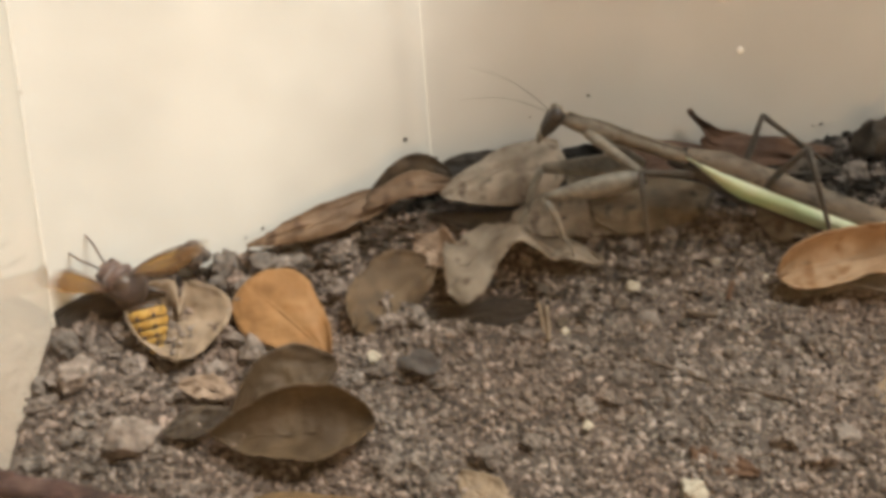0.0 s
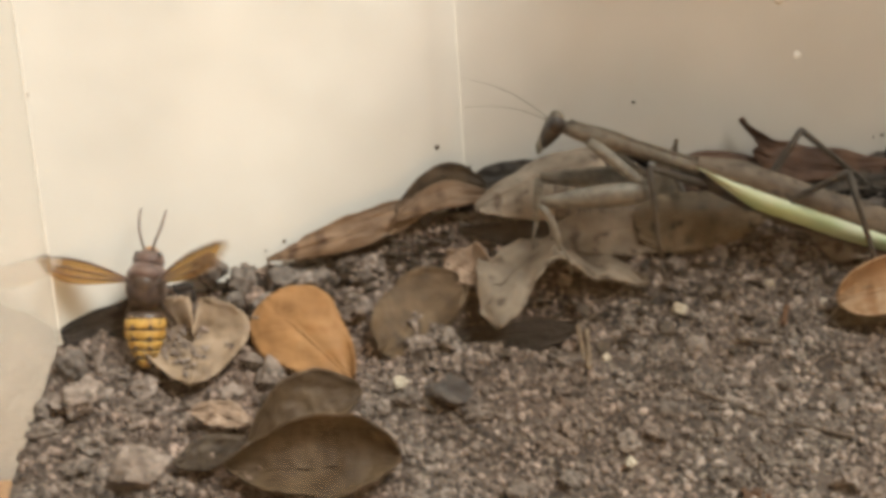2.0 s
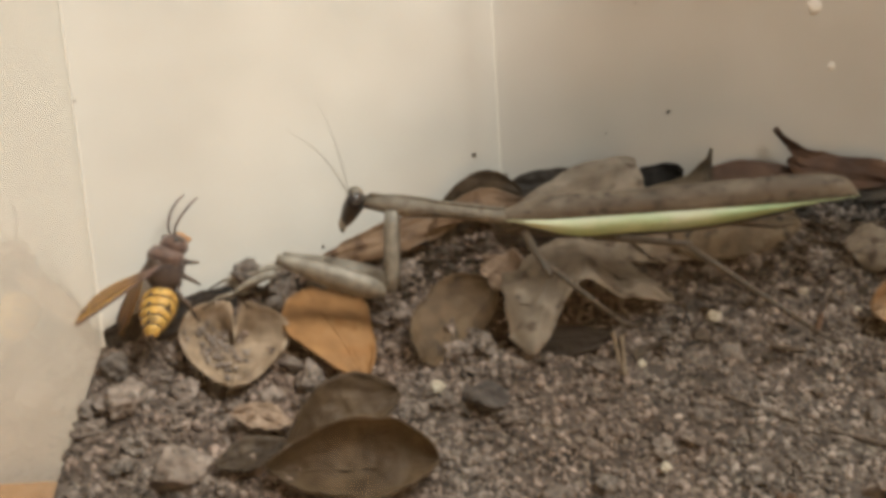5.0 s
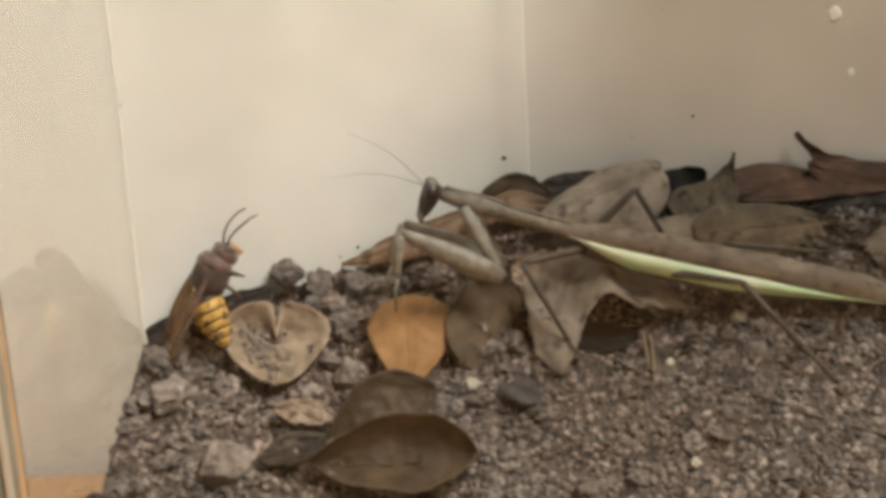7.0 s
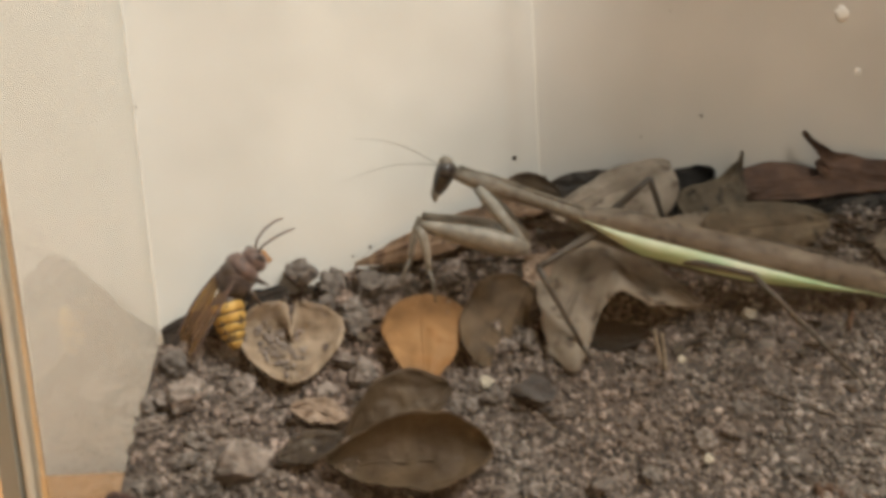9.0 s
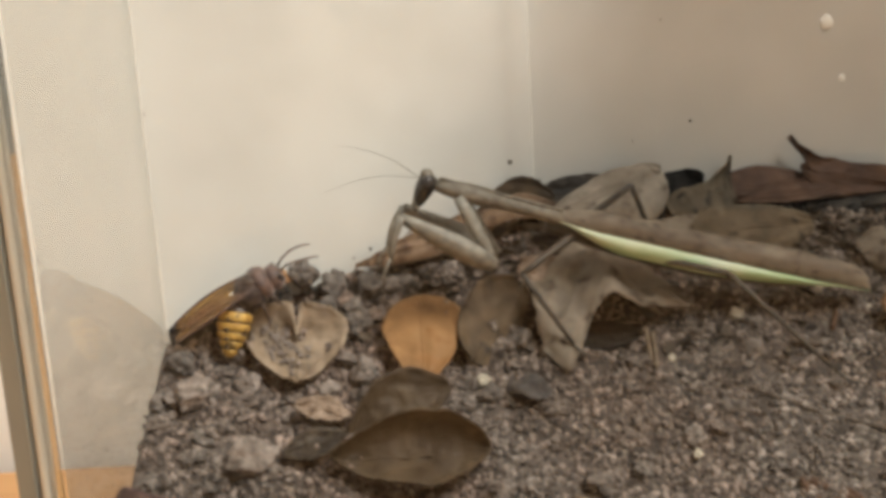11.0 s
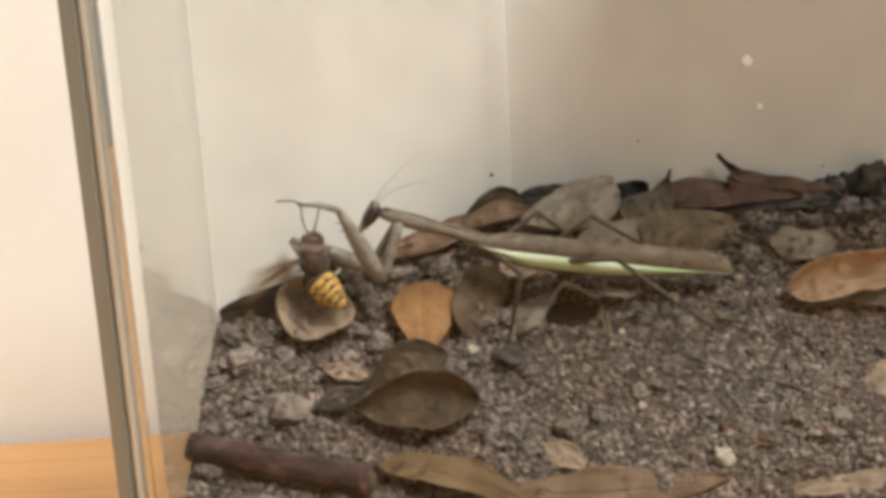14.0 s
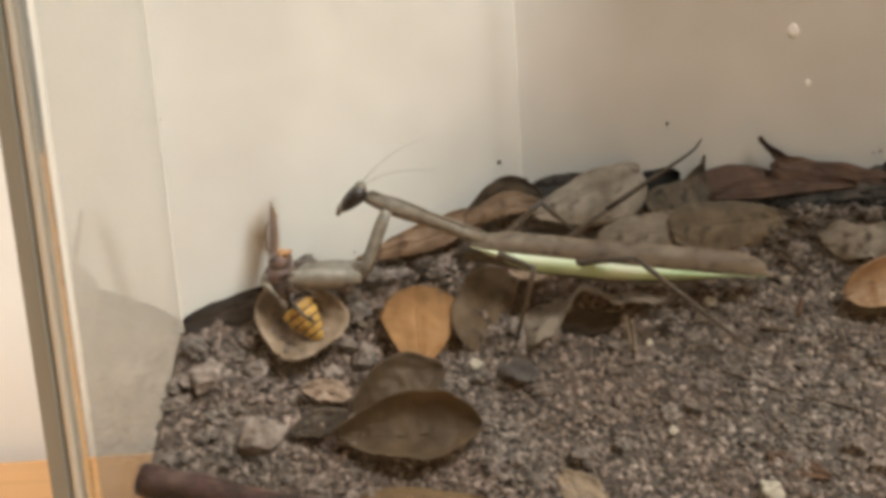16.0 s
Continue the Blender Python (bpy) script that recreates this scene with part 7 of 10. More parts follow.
    walk(LEG_HIND_NEAR, [
        (0, pose(0.01550, -0.00120, -0.00400, 31.6, -72.1, -44.2)), (0.5, pose(0.01550, -0.00120, -0.00400, 42.2, -73.0, -60.0)), (1, pose(0.01550, -0.00120, -0.00400, 31.7, -69.8, -47.4)),
        (1.5, pose(0.01550, -0.00120, -0.00400, 24.8, -66.2, -38.9)), (2, pose(0.01550, -0.00120, -0.00400, 15.6, -57.8, -26.0)), (2.5, pose(0.01550, -0.00120, -0.00400, 11.4, -50.4, -19.6)),
        (3, pose(0.01550, -0.00120, -0.00400, 9.7, -41.5, -18.6)), (3.3, pose(0.01550, -0.00120, -0.00400, 8.9, -36.9, -17.5)), (3.5, pose(0.01550, -0.00120, -0.00400, 10.5, -34.4, -24.3)),
        (3.6, pose(0.01550, -0.00120, -0.00400, 7.3, -24.1, -21.2)), (3.7, pose(0.01550, -0.00120, -0.00400, 5.0, -14.3, -19.7)), (3.8, pose(0.01550, -0.00120, -0.00400, 3.6, -8.1, -19.2)),
        (3.9, pose(0.01550, -0.00120, -0.00400, 2.3, -1.8, -19.1)), (4, pose(0.01550, -0.00120, -0.00400, 1.1, 6.3, -18.1)), (4.2, pose(0.01550, -0.00120, -0.00400, 0.8, 7.2, -19.8)),
        (6.3, pose(0.01550, -0.00120, -0.00400, 9.3, -21.2, -29.5)), (6.5, pose(0.01550, -0.00120, -0.00400, 9.5, -19.6, -30.3)), (7, pose(0.01550, -0.00120, -0.00400, 9.5, -16.5, -28.4)),
        (7.5, pose(0.01550, -0.00120, -0.00400, 9.5, -14.3, -26.8)), (8, pose(0.01550, -0.00120, -0.00400, 9.3, -13.8, -25.6)), (8.5, pose(0.01550, -0.00120, -0.00400, 9.1, -12.3, -24.6)),
        (9, pose(0.01550, -0.00120, -0.00400, 9.2, -11.9, -25.0)), (9.2, pose(0.01550, -0.00120, -0.00400, 9.1, -11.6, -24.6)), (11.3, pose(0.01550, -0.00120, -0.00400, 7.9, -8.9, -21.4)),
        (11.5, pose(0.01550, -0.00120, -0.00400, 7.8, -8.7, -21.2)), (11.6, pose(0.01550, -0.00120, -0.00400, 7.4, -7.1, -22.3)), (11.7, pose(0.01550, -0.00120, -0.00400, 6.9, -5.3, -23.6)),
        (11.85, pose(0.01550, -0.00120, -0.00400, 5.2, -1.1, -24.1)), (12, pose(0.01550, -0.00120, -0.00400, 3.8, 4.0, -25.8)), (12.2, pose(0.01550, -0.00120, -0.00400, 3.3, 5.3, -23.5)),
        (12.5, pose(0.01550, -0.00120, -0.00400, 4.7, -3.4, -20.4)), (13, pose(0.01550, -0.00120, -0.00400, 5.6, -11.3, -20.3)), (13.5, pose(0.01550, -0.00120, -0.00400, 5.6, -15.3, -20.8)),
        (14, pose(0.01550, -0.00120, -0.00400, 5.9, -18.7, -21.6)), (14.5, pose(0.01550, -0.00120, -0.00400, 6.2, -21.7, -21.9)), (15, pose(0.01550, -0.00120, -0.00400, 6.2, -21.4, -22.6)),
        (15.5, pose(0.01550, -0.00120, -0.00400, 6.3, -20.8, -22.3)), (16, pose(0.01550, -0.00120, -0.00400, 6.5, -22.2, -24.2)),
    ])
    walk(SHIN_HIND_NEAR, [
        (0, pose(0.01935, -0.00494, 0.01265, 33.7, 46.9, -27.5)), (0.5, pose(0.01806, -0.00564, 0.01273, 35.8, 49.4, -26.7)), (1, pose(0.01958, -0.00564, 0.01243, 35.3, 49.4, -27.6)),
        (1.5, pose(0.02101, -0.00564, 0.01201, 34.4, 49.1, -28.4)), (2, pose(0.02388, -0.00528, 0.01081, 30.1, 45.2, -30.9)), (2.5, pose(0.02602, -0.00494, 0.00948, 24.0, 37.3, -32.2)),
        (3, pose(0.02792, -0.00538, 0.00760, 21.2, 36.2, -33.0)), (3.3, pose(0.02884, -0.00540, 0.00651, 18.7, 32.5, -32.5)), (3.5, pose(0.02866, -0.00714, 0.00589, 22.1, 43.3, -33.2)),
        (3.6, pose(0.03039, -0.00698, 0.00315, 13.6, 37.7, -33.6)), (3.7, pose(0.03146, -0.00692, 0.00034, 7.9, 33.4, -32.9)), (3.8, pose(0.03186, -0.00691, -0.00155, 4.8, 32.4, -31.7)),
        (3.9, pose(0.03203, -0.00692, -0.00344, 2.2, 32.4, -30.8)), (4, pose(0.03204, -0.00660, -0.00591, 0.1, 30.6, -28.3)), (4.2, pose(0.03183, -0.00709, -0.00619, 0.1, 29.2, -26.9)),
        (6.3, pose(0.02970, -0.00922, 0.00234, 10.2, 31.4, -20.9)), (6.5, pose(0.02974, -0.00951, 0.00188, 10.4, 32.3, -20.5)), (7, pose(0.03026, -0.00918, 0.00097, 10.8, 29.2, -21.6)),
        (7.5, pose(0.03064, -0.00885, 0.00032, 11.1, 26.8, -22.5)), (8, pose(0.03083, -0.00854, 0.00016, 11.3, 26.0, -23.2)), (8.5, pose(0.03104, -0.00833, -0.00028, 11.4, 25.2, -23.7)),
        (9, pose(0.03102, -0.00843, -0.00039, 11.4, 25.2, -23.8)), (9.2, pose(0.03108, -0.00834, -0.00047, 11.4, 25.0, -23.9)), (11.3, pose(0.03159, -0.00752, -0.00128, 10.5, 23.7, -24.5)),
        (11.5, pose(0.03163, -0.00745, -0.00136, 10.4, 23.6, -24.5)), (11.6, pose(0.03157, -0.00780, -0.00185, 9.3, 24.8, -23.5)), (11.7, pose(0.03147, -0.00817, -0.00238, 8.2, 26.0, -22.6)),
        (11.85, pose(0.03147, -0.00835, -0.00367, 6.0, 28.0, -22.3)), (12, pose(0.03121, -0.00880, -0.00524, 4.4, 30.2, -22.1)), (12.2, pose(0.03148, -0.00816, -0.00561, 3.8, 29.1, -20.6)),
        (12.5, pose(0.03187, -0.00730, -0.00297, 5.3, 25.0, -19.3)), (13, pose(0.03159, -0.00716, -0.00057, 6.2, 23.5, -18.2)), (13.5, pose(0.03127, -0.00720, 0.00062, 6.1, 25.0, -18.0)),
        (14, pose(0.03091, -0.00730, 0.00162, 6.3, 25.9, -17.6)), (14.5, pose(0.03059, -0.00726, 0.00246, 6.5, 26.4, -17.1)), (15, pose(0.03054, -0.00746, 0.00239, 6.6, 27.6, -17.6)),
        (15.5, pose(0.03064, -0.00740, 0.00220, 6.8, 27.7, -17.9)), (16, pose(0.03028, -0.00785, 0.00261, 6.7, 29.4, -17.5)),
    ])
    walk(LEG_MID_FAR, [
        (0, pose(0.00300, 0.00120, -0.00220, -17.1, 1.1, 46.1)), (0.5, pose(0.00300, 0.00120, -0.00220, -23.0, 8.5, 66.3)), (1, pose(0.00300, 0.00120, -0.00220, -26.1, 19.1, 91.2)),
        (1.5, pose(0.00300, 0.00120, -0.00220, -24.4, 26.7, 112.9)), (2, pose(0.00300, 0.00120, -0.00220, -24.9, 22.1, 99.5)), (2.5, pose(0.00300, 0.00120, -0.00220, -23.6, 15.3, 85.1)),
        (3, pose(0.00300, 0.00120, -0.00220, -20.5, 11.3, 78.2)), (3.3, pose(0.00300, 0.00120, -0.00220, -15.3, -1.3, 57.0)), (3.5, pose(0.00300, 0.00120, -0.00220, -9.7, 43.8, 160.4)),
        (3.6, pose(0.00300, 0.00120, -0.00220, -15.4, 44.6, 125.9)), (3.7, pose(0.00300, 0.00120, -0.00220, -3.9, 6.7, 49.5)), (3.8, pose(0.00300, 0.00120, -0.00220, 1.2, -6.1, 23.2)),
        (3.9, pose(0.00300, 0.00120, -0.00220, 2.8, -7.6, 16.1)), (4, pose(0.00300, 0.00120, -0.00220, 3.2, 2.8, 7.4)), (4.2, pose(0.00300, 0.00120, -0.00220, 3.0, 4.4, 4.3)),
        (6.3, pose(0.00300, 0.00120, -0.00220, -3.0, -58.6, 19.6)), (6.5, pose(0.00300, 0.00120, -0.00220, -3.2, -59.1, 20.1)), (7, pose(0.00300, 0.00120, -0.00220, -3.1, -57.1, 18.7)),
        (7.5, pose(0.00300, 0.00120, -0.00220, -2.7, -55.4, 17.3)), (8, pose(0.00300, 0.00120, -0.00220, -2.7, -55.5, 17.1)), (8.5, pose(0.00300, 0.00120, -0.00220, -2.4, -54.4, 16.3)),
        (9, pose(0.00300, 0.00120, -0.00220, -2.1, -54.1, 15.4)), (9.2, pose(0.00300, 0.00120, -0.00220, -2.0, -53.6, 15.2)), (11.3, pose(0.00300, 0.00120, -0.00220, -1.0, -48.1, 13.4)),
        (11.5, pose(0.00300, 0.00120, -0.00220, -0.9, -47.6, 13.3)), (11.6, pose(0.00300, 0.00120, -0.00220, -0.2, -46.5, 12.5)), (11.7, pose(0.00300, 0.00120, -0.00220, 0.4, -45.2, 11.6)),
        (11.85, pose(0.00300, 0.00120, -0.00220, 1.9, -39.4, 9.1)), (12, pose(0.00300, 0.00120, -0.00220, 2.6, -33.0, 7.2)), (12.2, pose(0.00300, 0.00120, -0.00220, 2.5, -18.6, 5.5)),
        (12.5, pose(0.00300, 0.00120, -0.00220, 1.8, -23.4, 8.4)), (13, pose(0.00300, 0.00120, -0.00220, 1.0, -33.2, 11.1)), (13.5, pose(0.00300, 0.00120, -0.00220, 0.8, -38.2, 12.6)),
        (14, pose(0.00300, 0.00120, -0.00220, 0.5, -41.7, 14.1)), (14.5, pose(0.00300, 0.00120, -0.00220, 0.1, -43.0, 15.0)), (15, pose(0.00300, 0.00120, -0.00220, 0.3, -45.3, 14.4)),
        (15.5, pose(0.00300, 0.00120, -0.00220, 0.5, -45.3, 13.0)), (16, pose(0.00300, 0.00120, -0.00220, 0.8, -49.0, 12.4)),
    ])
    walk(SHIN_MID_FAR, [
        (0, pose(0.01236, 0.01092, -0.00246, 32.5, 54.3, -102.5)), (0.5, pose(0.00836, 0.01343, -0.00418, 32.7, 42.7, -82.5)), (1, pose(0.00274, 0.01396, -0.00661, 28.4, 29.7, -60.6)),
        (1.5, pose(-0.00168, 0.01231, -0.00827, 22.6, 21.4, -43.3)), (2, pose(0.00094, 0.01354, -0.00727, 24.9, 25.3, -52.9)), (2.5, pose(0.00412, 0.01417, -0.00576, 27.0, 31.6, -63.9)),
        (3, pose(0.00571, 0.01416, -0.00485, 25.9, 35.8, -70.2)), (3.3, pose(0.01036, 0.01251, -0.00189, 27.8, 49.5, -89.3)), (3.5, pose(-0.00618, 0.00447, -0.01155, 6.5, 16.3, -8.7)),
        (3.6, pose(-0.00264, 0.00898, -0.01168, 9.1, 14.1, -27.3)), (3.7, pose(0.01170, 0.01140, -0.00378, 11.5, 51.6, -84.4)), (3.8, pose(0.01534, 0.00648, -0.00077, 8.3, 73.5, -99.2)),
        (3.9, pose(0.01586, 0.00490, -0.00042, 0.7, 79.4, -70.3)), (4, pose(0.01637, 0.00294, -0.00287, 3.6, 68.4, -12.0)), (4.2, pose(0.01642, 0.00221, -0.00324, 3.3, 57.8, -7.0)),
        (6.3, pose(0.00963, 0.00356, 0.00932, 0.6, 40.3, 9.4)), (6.5, pose(0.00952, 0.00358, 0.00938, 0.8, 43.5, 9.1)), (7, pose(0.00994, 0.00355, 0.00914, 0.7, 47.1, 8.9)),
        (7.5, pose(0.01033, 0.00348, 0.00891, 0.6, 50.1, 8.8)), (8, pose(0.01032, 0.00345, 0.00892, 0.5, 52.3, 9.0)), (8.5, pose(0.01055, 0.00340, 0.00877, 0.4, 55.4, 9.0)),
        (9, pose(0.01062, 0.00330, 0.00874, 0.8, 56.5, 8.6)), (9.2, pose(0.01073, 0.00330, 0.00867, 0.9, 56.3, 8.6)), (11.3, pose(0.01176, 0.00329, 0.00785, 1.8, 54.3, 7.9)),
        (11.5, pose(0.01186, 0.00329, 0.00777, 1.8, 54.1, 7.8)), (11.6, pose(0.01208, 0.00321, 0.00759, 2.3, 54.3, 7.9)), (11.7, pose(0.01231, 0.00312, 0.00738, 2.7, 54.7, 8.0)),
        (11.85, pose(0.01331, 0.00285, 0.00636, 3.3, 51.8, 7.7)), (12, pose(0.01423, 0.00263, 0.00516, 4.0, 52.0, 6.8)), (12.2, pose(0.01573, 0.00243, 0.00211, 3.3, 39.4, 4.7)),
        (12.5, pose(0.01525, 0.00302, 0.00316, 2.8, 32.1, 4.2)), (13, pose(0.01408, 0.00337, 0.00520, 2.5, 32.4, 5.0)), (13.5, pose(0.01335, 0.00352, 0.00615, 2.5, 33.0, 5.5)),
        (14, pose(0.01278, 0.00365, 0.00678, 2.4, 34.2, 5.7)), (14.5, pose(0.01253, 0.00375, 0.00702, 2.3, 33.8, 5.7)), (15, pose(0.01219, 0.00357, 0.00740, 2.3, 36.8, 6.7)),
        (15.5, pose(0.01225, 0.00334, 0.00740, 2.0, 37.7, 7.7)), (16, pose(0.01166, 0.00310, 0.00798, 1.6, 39.6, 9.6)),
    ])
    walk(LEG_HIND_FAR, [
        (0, pose(0.01350, 0.00120, -0.00400, -52.2, -68.3, 96.3)), (0.5, pose(0.01350, 0.00120, -0.00400, -53.2, -67.7, 100.5)), (1, pose(0.01350, 0.00120, -0.00400, -46.2, -68.4, 87.4)),
        (1.5, pose(0.01350, 0.00120, -0.00400, -38.1, -68.1, 74.3)), (2, pose(0.01350, 0.00120, -0.00400, -26.4, -65.5, 56.5)), (2.5, pose(0.01350, 0.00120, -0.00400, -17.8, -61.4, 43.2)),
        (3, pose(0.01350, 0.00120, -0.00400, -10.5, -55.2, 32.1)), (3.3, pose(0.01350, 0.00120, -0.00400, -5.2, -47.1, 21.3)), (3.5, pose(0.01350, 0.00120, -0.00400, -15.8, -75.3, 35.5)),
        (3.6, pose(0.01350, 0.00120, -0.00400, -4.2, -66.1, 22.8)), (3.7, pose(0.01350, 0.00120, -0.00400, 0.9, -54.8, 15.8)), (3.8, pose(0.01350, 0.00120, -0.00400, 2.4, -39.6, 12.2)),
        (3.9, pose(0.01350, 0.00120, -0.00400, 3.0, -22.3, 8.9)), (4, pose(0.01350, 0.00120, -0.00400, 3.0, 2.6, 3.9)), (4.2, pose(0.01350, 0.00120, -0.00400, 2.8, 4.9, 1.9)),
        (6.3, pose(0.01350, 0.00120, -0.00400, 0.2, -21.6, 10.0)), (6.5, pose(0.01350, 0.00120, -0.00400, 0.2, -20.7, 9.9)), (7, pose(0.01350, 0.00120, -0.00400, 0.1, -19.4, 9.6)),
        (7.5, pose(0.01350, 0.00120, -0.00400, 0.1, -18.1, 9.2)), (8, pose(0.01350, 0.00120, -0.00400, 0.2, -17.1, 9.0)), (8.5, pose(0.01350, 0.00120, -0.00400, 0.3, -15.6, 8.5)),
        (9, pose(0.01350, 0.00120, -0.00400, 0.3, -15.7, 8.3)), (9.2, pose(0.01350, 0.00120, -0.00400, 0.4, -15.7, 8.2)), (11.3, pose(0.01350, 0.00120, -0.00400, 0.7, -14.8, 7.6)),
        (11.5, pose(0.01350, 0.00120, -0.00400, 0.7, -14.7, 7.6)), (11.6, pose(0.01350, 0.00120, -0.00400, 1.0, -13.0, 7.2)), (11.7, pose(0.01350, 0.00120, -0.00400, 1.3, -11.2, 6.9)),
        (11.85, pose(0.01350, 0.00120, -0.00400, 2.0, -6.9, 5.8)), (12, pose(0.01350, 0.00120, -0.00400, 2.4, -2.6, 4.7)), (12.2, pose(0.01350, 0.00120, -0.00400, 2.5, -1.5, 4.1)),
        (12.5, pose(0.01350, 0.00120, -0.00400, 2.0, -7.5, 5.7)), (13, pose(0.01350, 0.00120, -0.00400, 1.3, -20.2, 8.6)), (13.5, pose(0.01350, 0.00120, -0.00400, 1.0, -31.4, 11.3)),
        (14, pose(0.01350, 0.00120, -0.00400, 0.4, -39.2, 14.2)), (14.5, pose(0.01350, 0.00120, -0.00400, -0.2, -44.0, 16.7)), (15, pose(0.01350, 0.00120, -0.00400, -0.2, -44.0, 16.7)), (15.2, pose(0.01350, 0.00120, -0.00400, -0.2, -44.0, 16.7)),
        (15.25, pose(0.01350, 0.00120, -0.00400, -0.0, -49.8, 21.0)), (15.3, pose(0.01350, 0.00120, -0.00400, 0.0, -62.7, 50.2)), (15.4, pose(0.01350, 0.00120, -0.00400, 0.0, -62.0, 47.1)), (15.5, pose(0.01350, 0.00120, -0.00400, 0.0, -61.7, 46.0)), (15.6, pose(0.01350, 0.00120, -0.00400, 0.0, -54.4, 27.2)), (15.7, pose(0.01350, 0.00120, -0.00400, -0.0, -44.0, 13.2)), (15.9, pose(0.01350, 0.00120, -0.00400, -0.0, -41.4, 11.2)), (16, pose(0.01350, 0.00120, -0.00400, 0.0, -42.2, 12.2)),
    ])
    walk(SHIN_HIND_FAR, [
        (0, pose(0.01283, 0.00726, 0.01133, -3.6, 16.5, 12.5)), (0.5, pose(0.01236, 0.00736, 0.01126, -2.6, 23.9, 10.3)), (1, pose(0.01377, 0.00727, 0.01134, -2.4, 23.7, 10.2)),
        (1.5, pose(0.01516, 0.00713, 0.01131, -2.2, 23.1, 10.2)), (2, pose(0.01727, 0.00691, 0.01101, -3.5, 20.1, 13.0)), (2.5, pose(0.01927, 0.00661, 0.01048, -4.7, 14.6, 16.6)),
        (3, pose(0.02148, 0.00621, 0.00955, -3.8, 11.6, 16.7)), (3.3, pose(0.02396, 0.00528, 0.00809, -3.0, 17.5, 14.8)), (3.5, pose(0.01691, 0.00363, 0.01196, -1.6, 32.5, 11.5)),
        (3.6, pose(0.01966, 0.00379, 0.01109, 0.6, 30.6, 9.8)), (3.7, pose(0.02265, 0.00379, 0.00948, 2.0, 28.8, 8.1)), (3.8, pose(0.02593, 0.00388, 0.00652, 2.8, 29.0, 5.3)),
        (3.9, pose(0.02858, 0.00355, 0.00227, 3.0, 26.7, 3.4)), (4, pose(0.02995, 0.00231, -0.00475, 2.9, 18.8, 2.3)), (4.2, pose(0.02993, 0.00176, -0.00542, 2.8, 21.1, -0.0)),
        (6.3, pose(0.02861, 0.00388, 0.00206, 0.8, -5.5, 7.5)), (6.5, pose(0.02871, 0.00385, 0.00183, 0.9, -4.6, 7.3)), (7, pose(0.02885, 0.00380, 0.00147, 0.9, -3.3, 6.9)),
        (7.5, pose(0.02898, 0.00372, 0.00112, 0.9, -2.0, 6.4)), (8, pose(0.02908, 0.00365, 0.00085, 1.0, -1.1, 6.1)), (8.5, pose(0.02921, 0.00356, 0.00044, 1.2, 0.4, 5.6)),
        (9, pose(0.02922, 0.00349, 0.00048, 1.2, 0.3, 5.4)), (9.2, pose(0.02922, 0.00347, 0.00045, 1.2, 0.4, 5.4)), (11.3, pose(0.02931, 0.00332, 0.00021, 1.4, 1.3, 5.2)),
        (11.5, pose(0.02932, 0.00331, 0.00018, 1.4, 1.4, 5.2)), (11.6, pose(0.02945, 0.00323, -0.00029, 1.6, 3.1, 5.0)), (11.7, pose(0.02957, 0.00314, -0.00080, 1.8, 4.9, 4.7)),
        (11.85, pose(0.02980, 0.00284, -0.00201, 2.3, 9.2, 3.9)), (12, pose(0.02993, 0.00256, -0.00326, 2.6, 13.6, 3.2)), (12.2, pose(0.02995, 0.00238, -0.00357, 2.7, 14.8, 3.0)),
        (12.5, pose(0.02978, 0.00283, -0.00186, 2.3, 8.7, 4.3)), (13, pose(0.02882, 0.00351, 0.00169, 2.1, 12.1, 4.8)), (13.5, pose(0.02731, 0.00397, 0.00460, 2.3, 20.6, 4.1)),
        (14, pose(0.02590, 0.00434, 0.00642, 2.6, 26.6, 3.5)), (14.5, pose(0.02487, 0.00461, 0.00746, 2.8, 30.5, 3.1)), (15, pose(0.02487, 0.00461, 0.00746, 2.8, 30.5, 3.1)), (15.2, pose(0.02487, 0.00461, 0.00746, 2.8, 30.5, 3.1)),
        (15.25, pose(0.02345, 0.00501, 0.00860, 0.0, 35.5, 28.3)), (15.3, pose(0.01834, 0.00700, 0.01067, 0.0, -27.9, 12.3)), (15.4, pose(0.01877, 0.00686, 0.01057, 0.0, -31.3, 41.0)), (15.5, pose(0.01893, 0.00682, 0.01053, 0.0, -29.0, 43.0)), (15.6, pose(0.02205, 0.00559, 0.00941, -0.0, -43.9, 5.6)), (15.7, pose(0.02505, 0.00392, 0.00746, -0.0, -41.9, 1.2)), (15.9, pose(0.02564, 0.00360, 0.00692, 0.0, -43.4, 2.0)), (16, pose(0.02544, 0.00378, 0.00709, -0.0, -42.8, 1.7)),
    ])
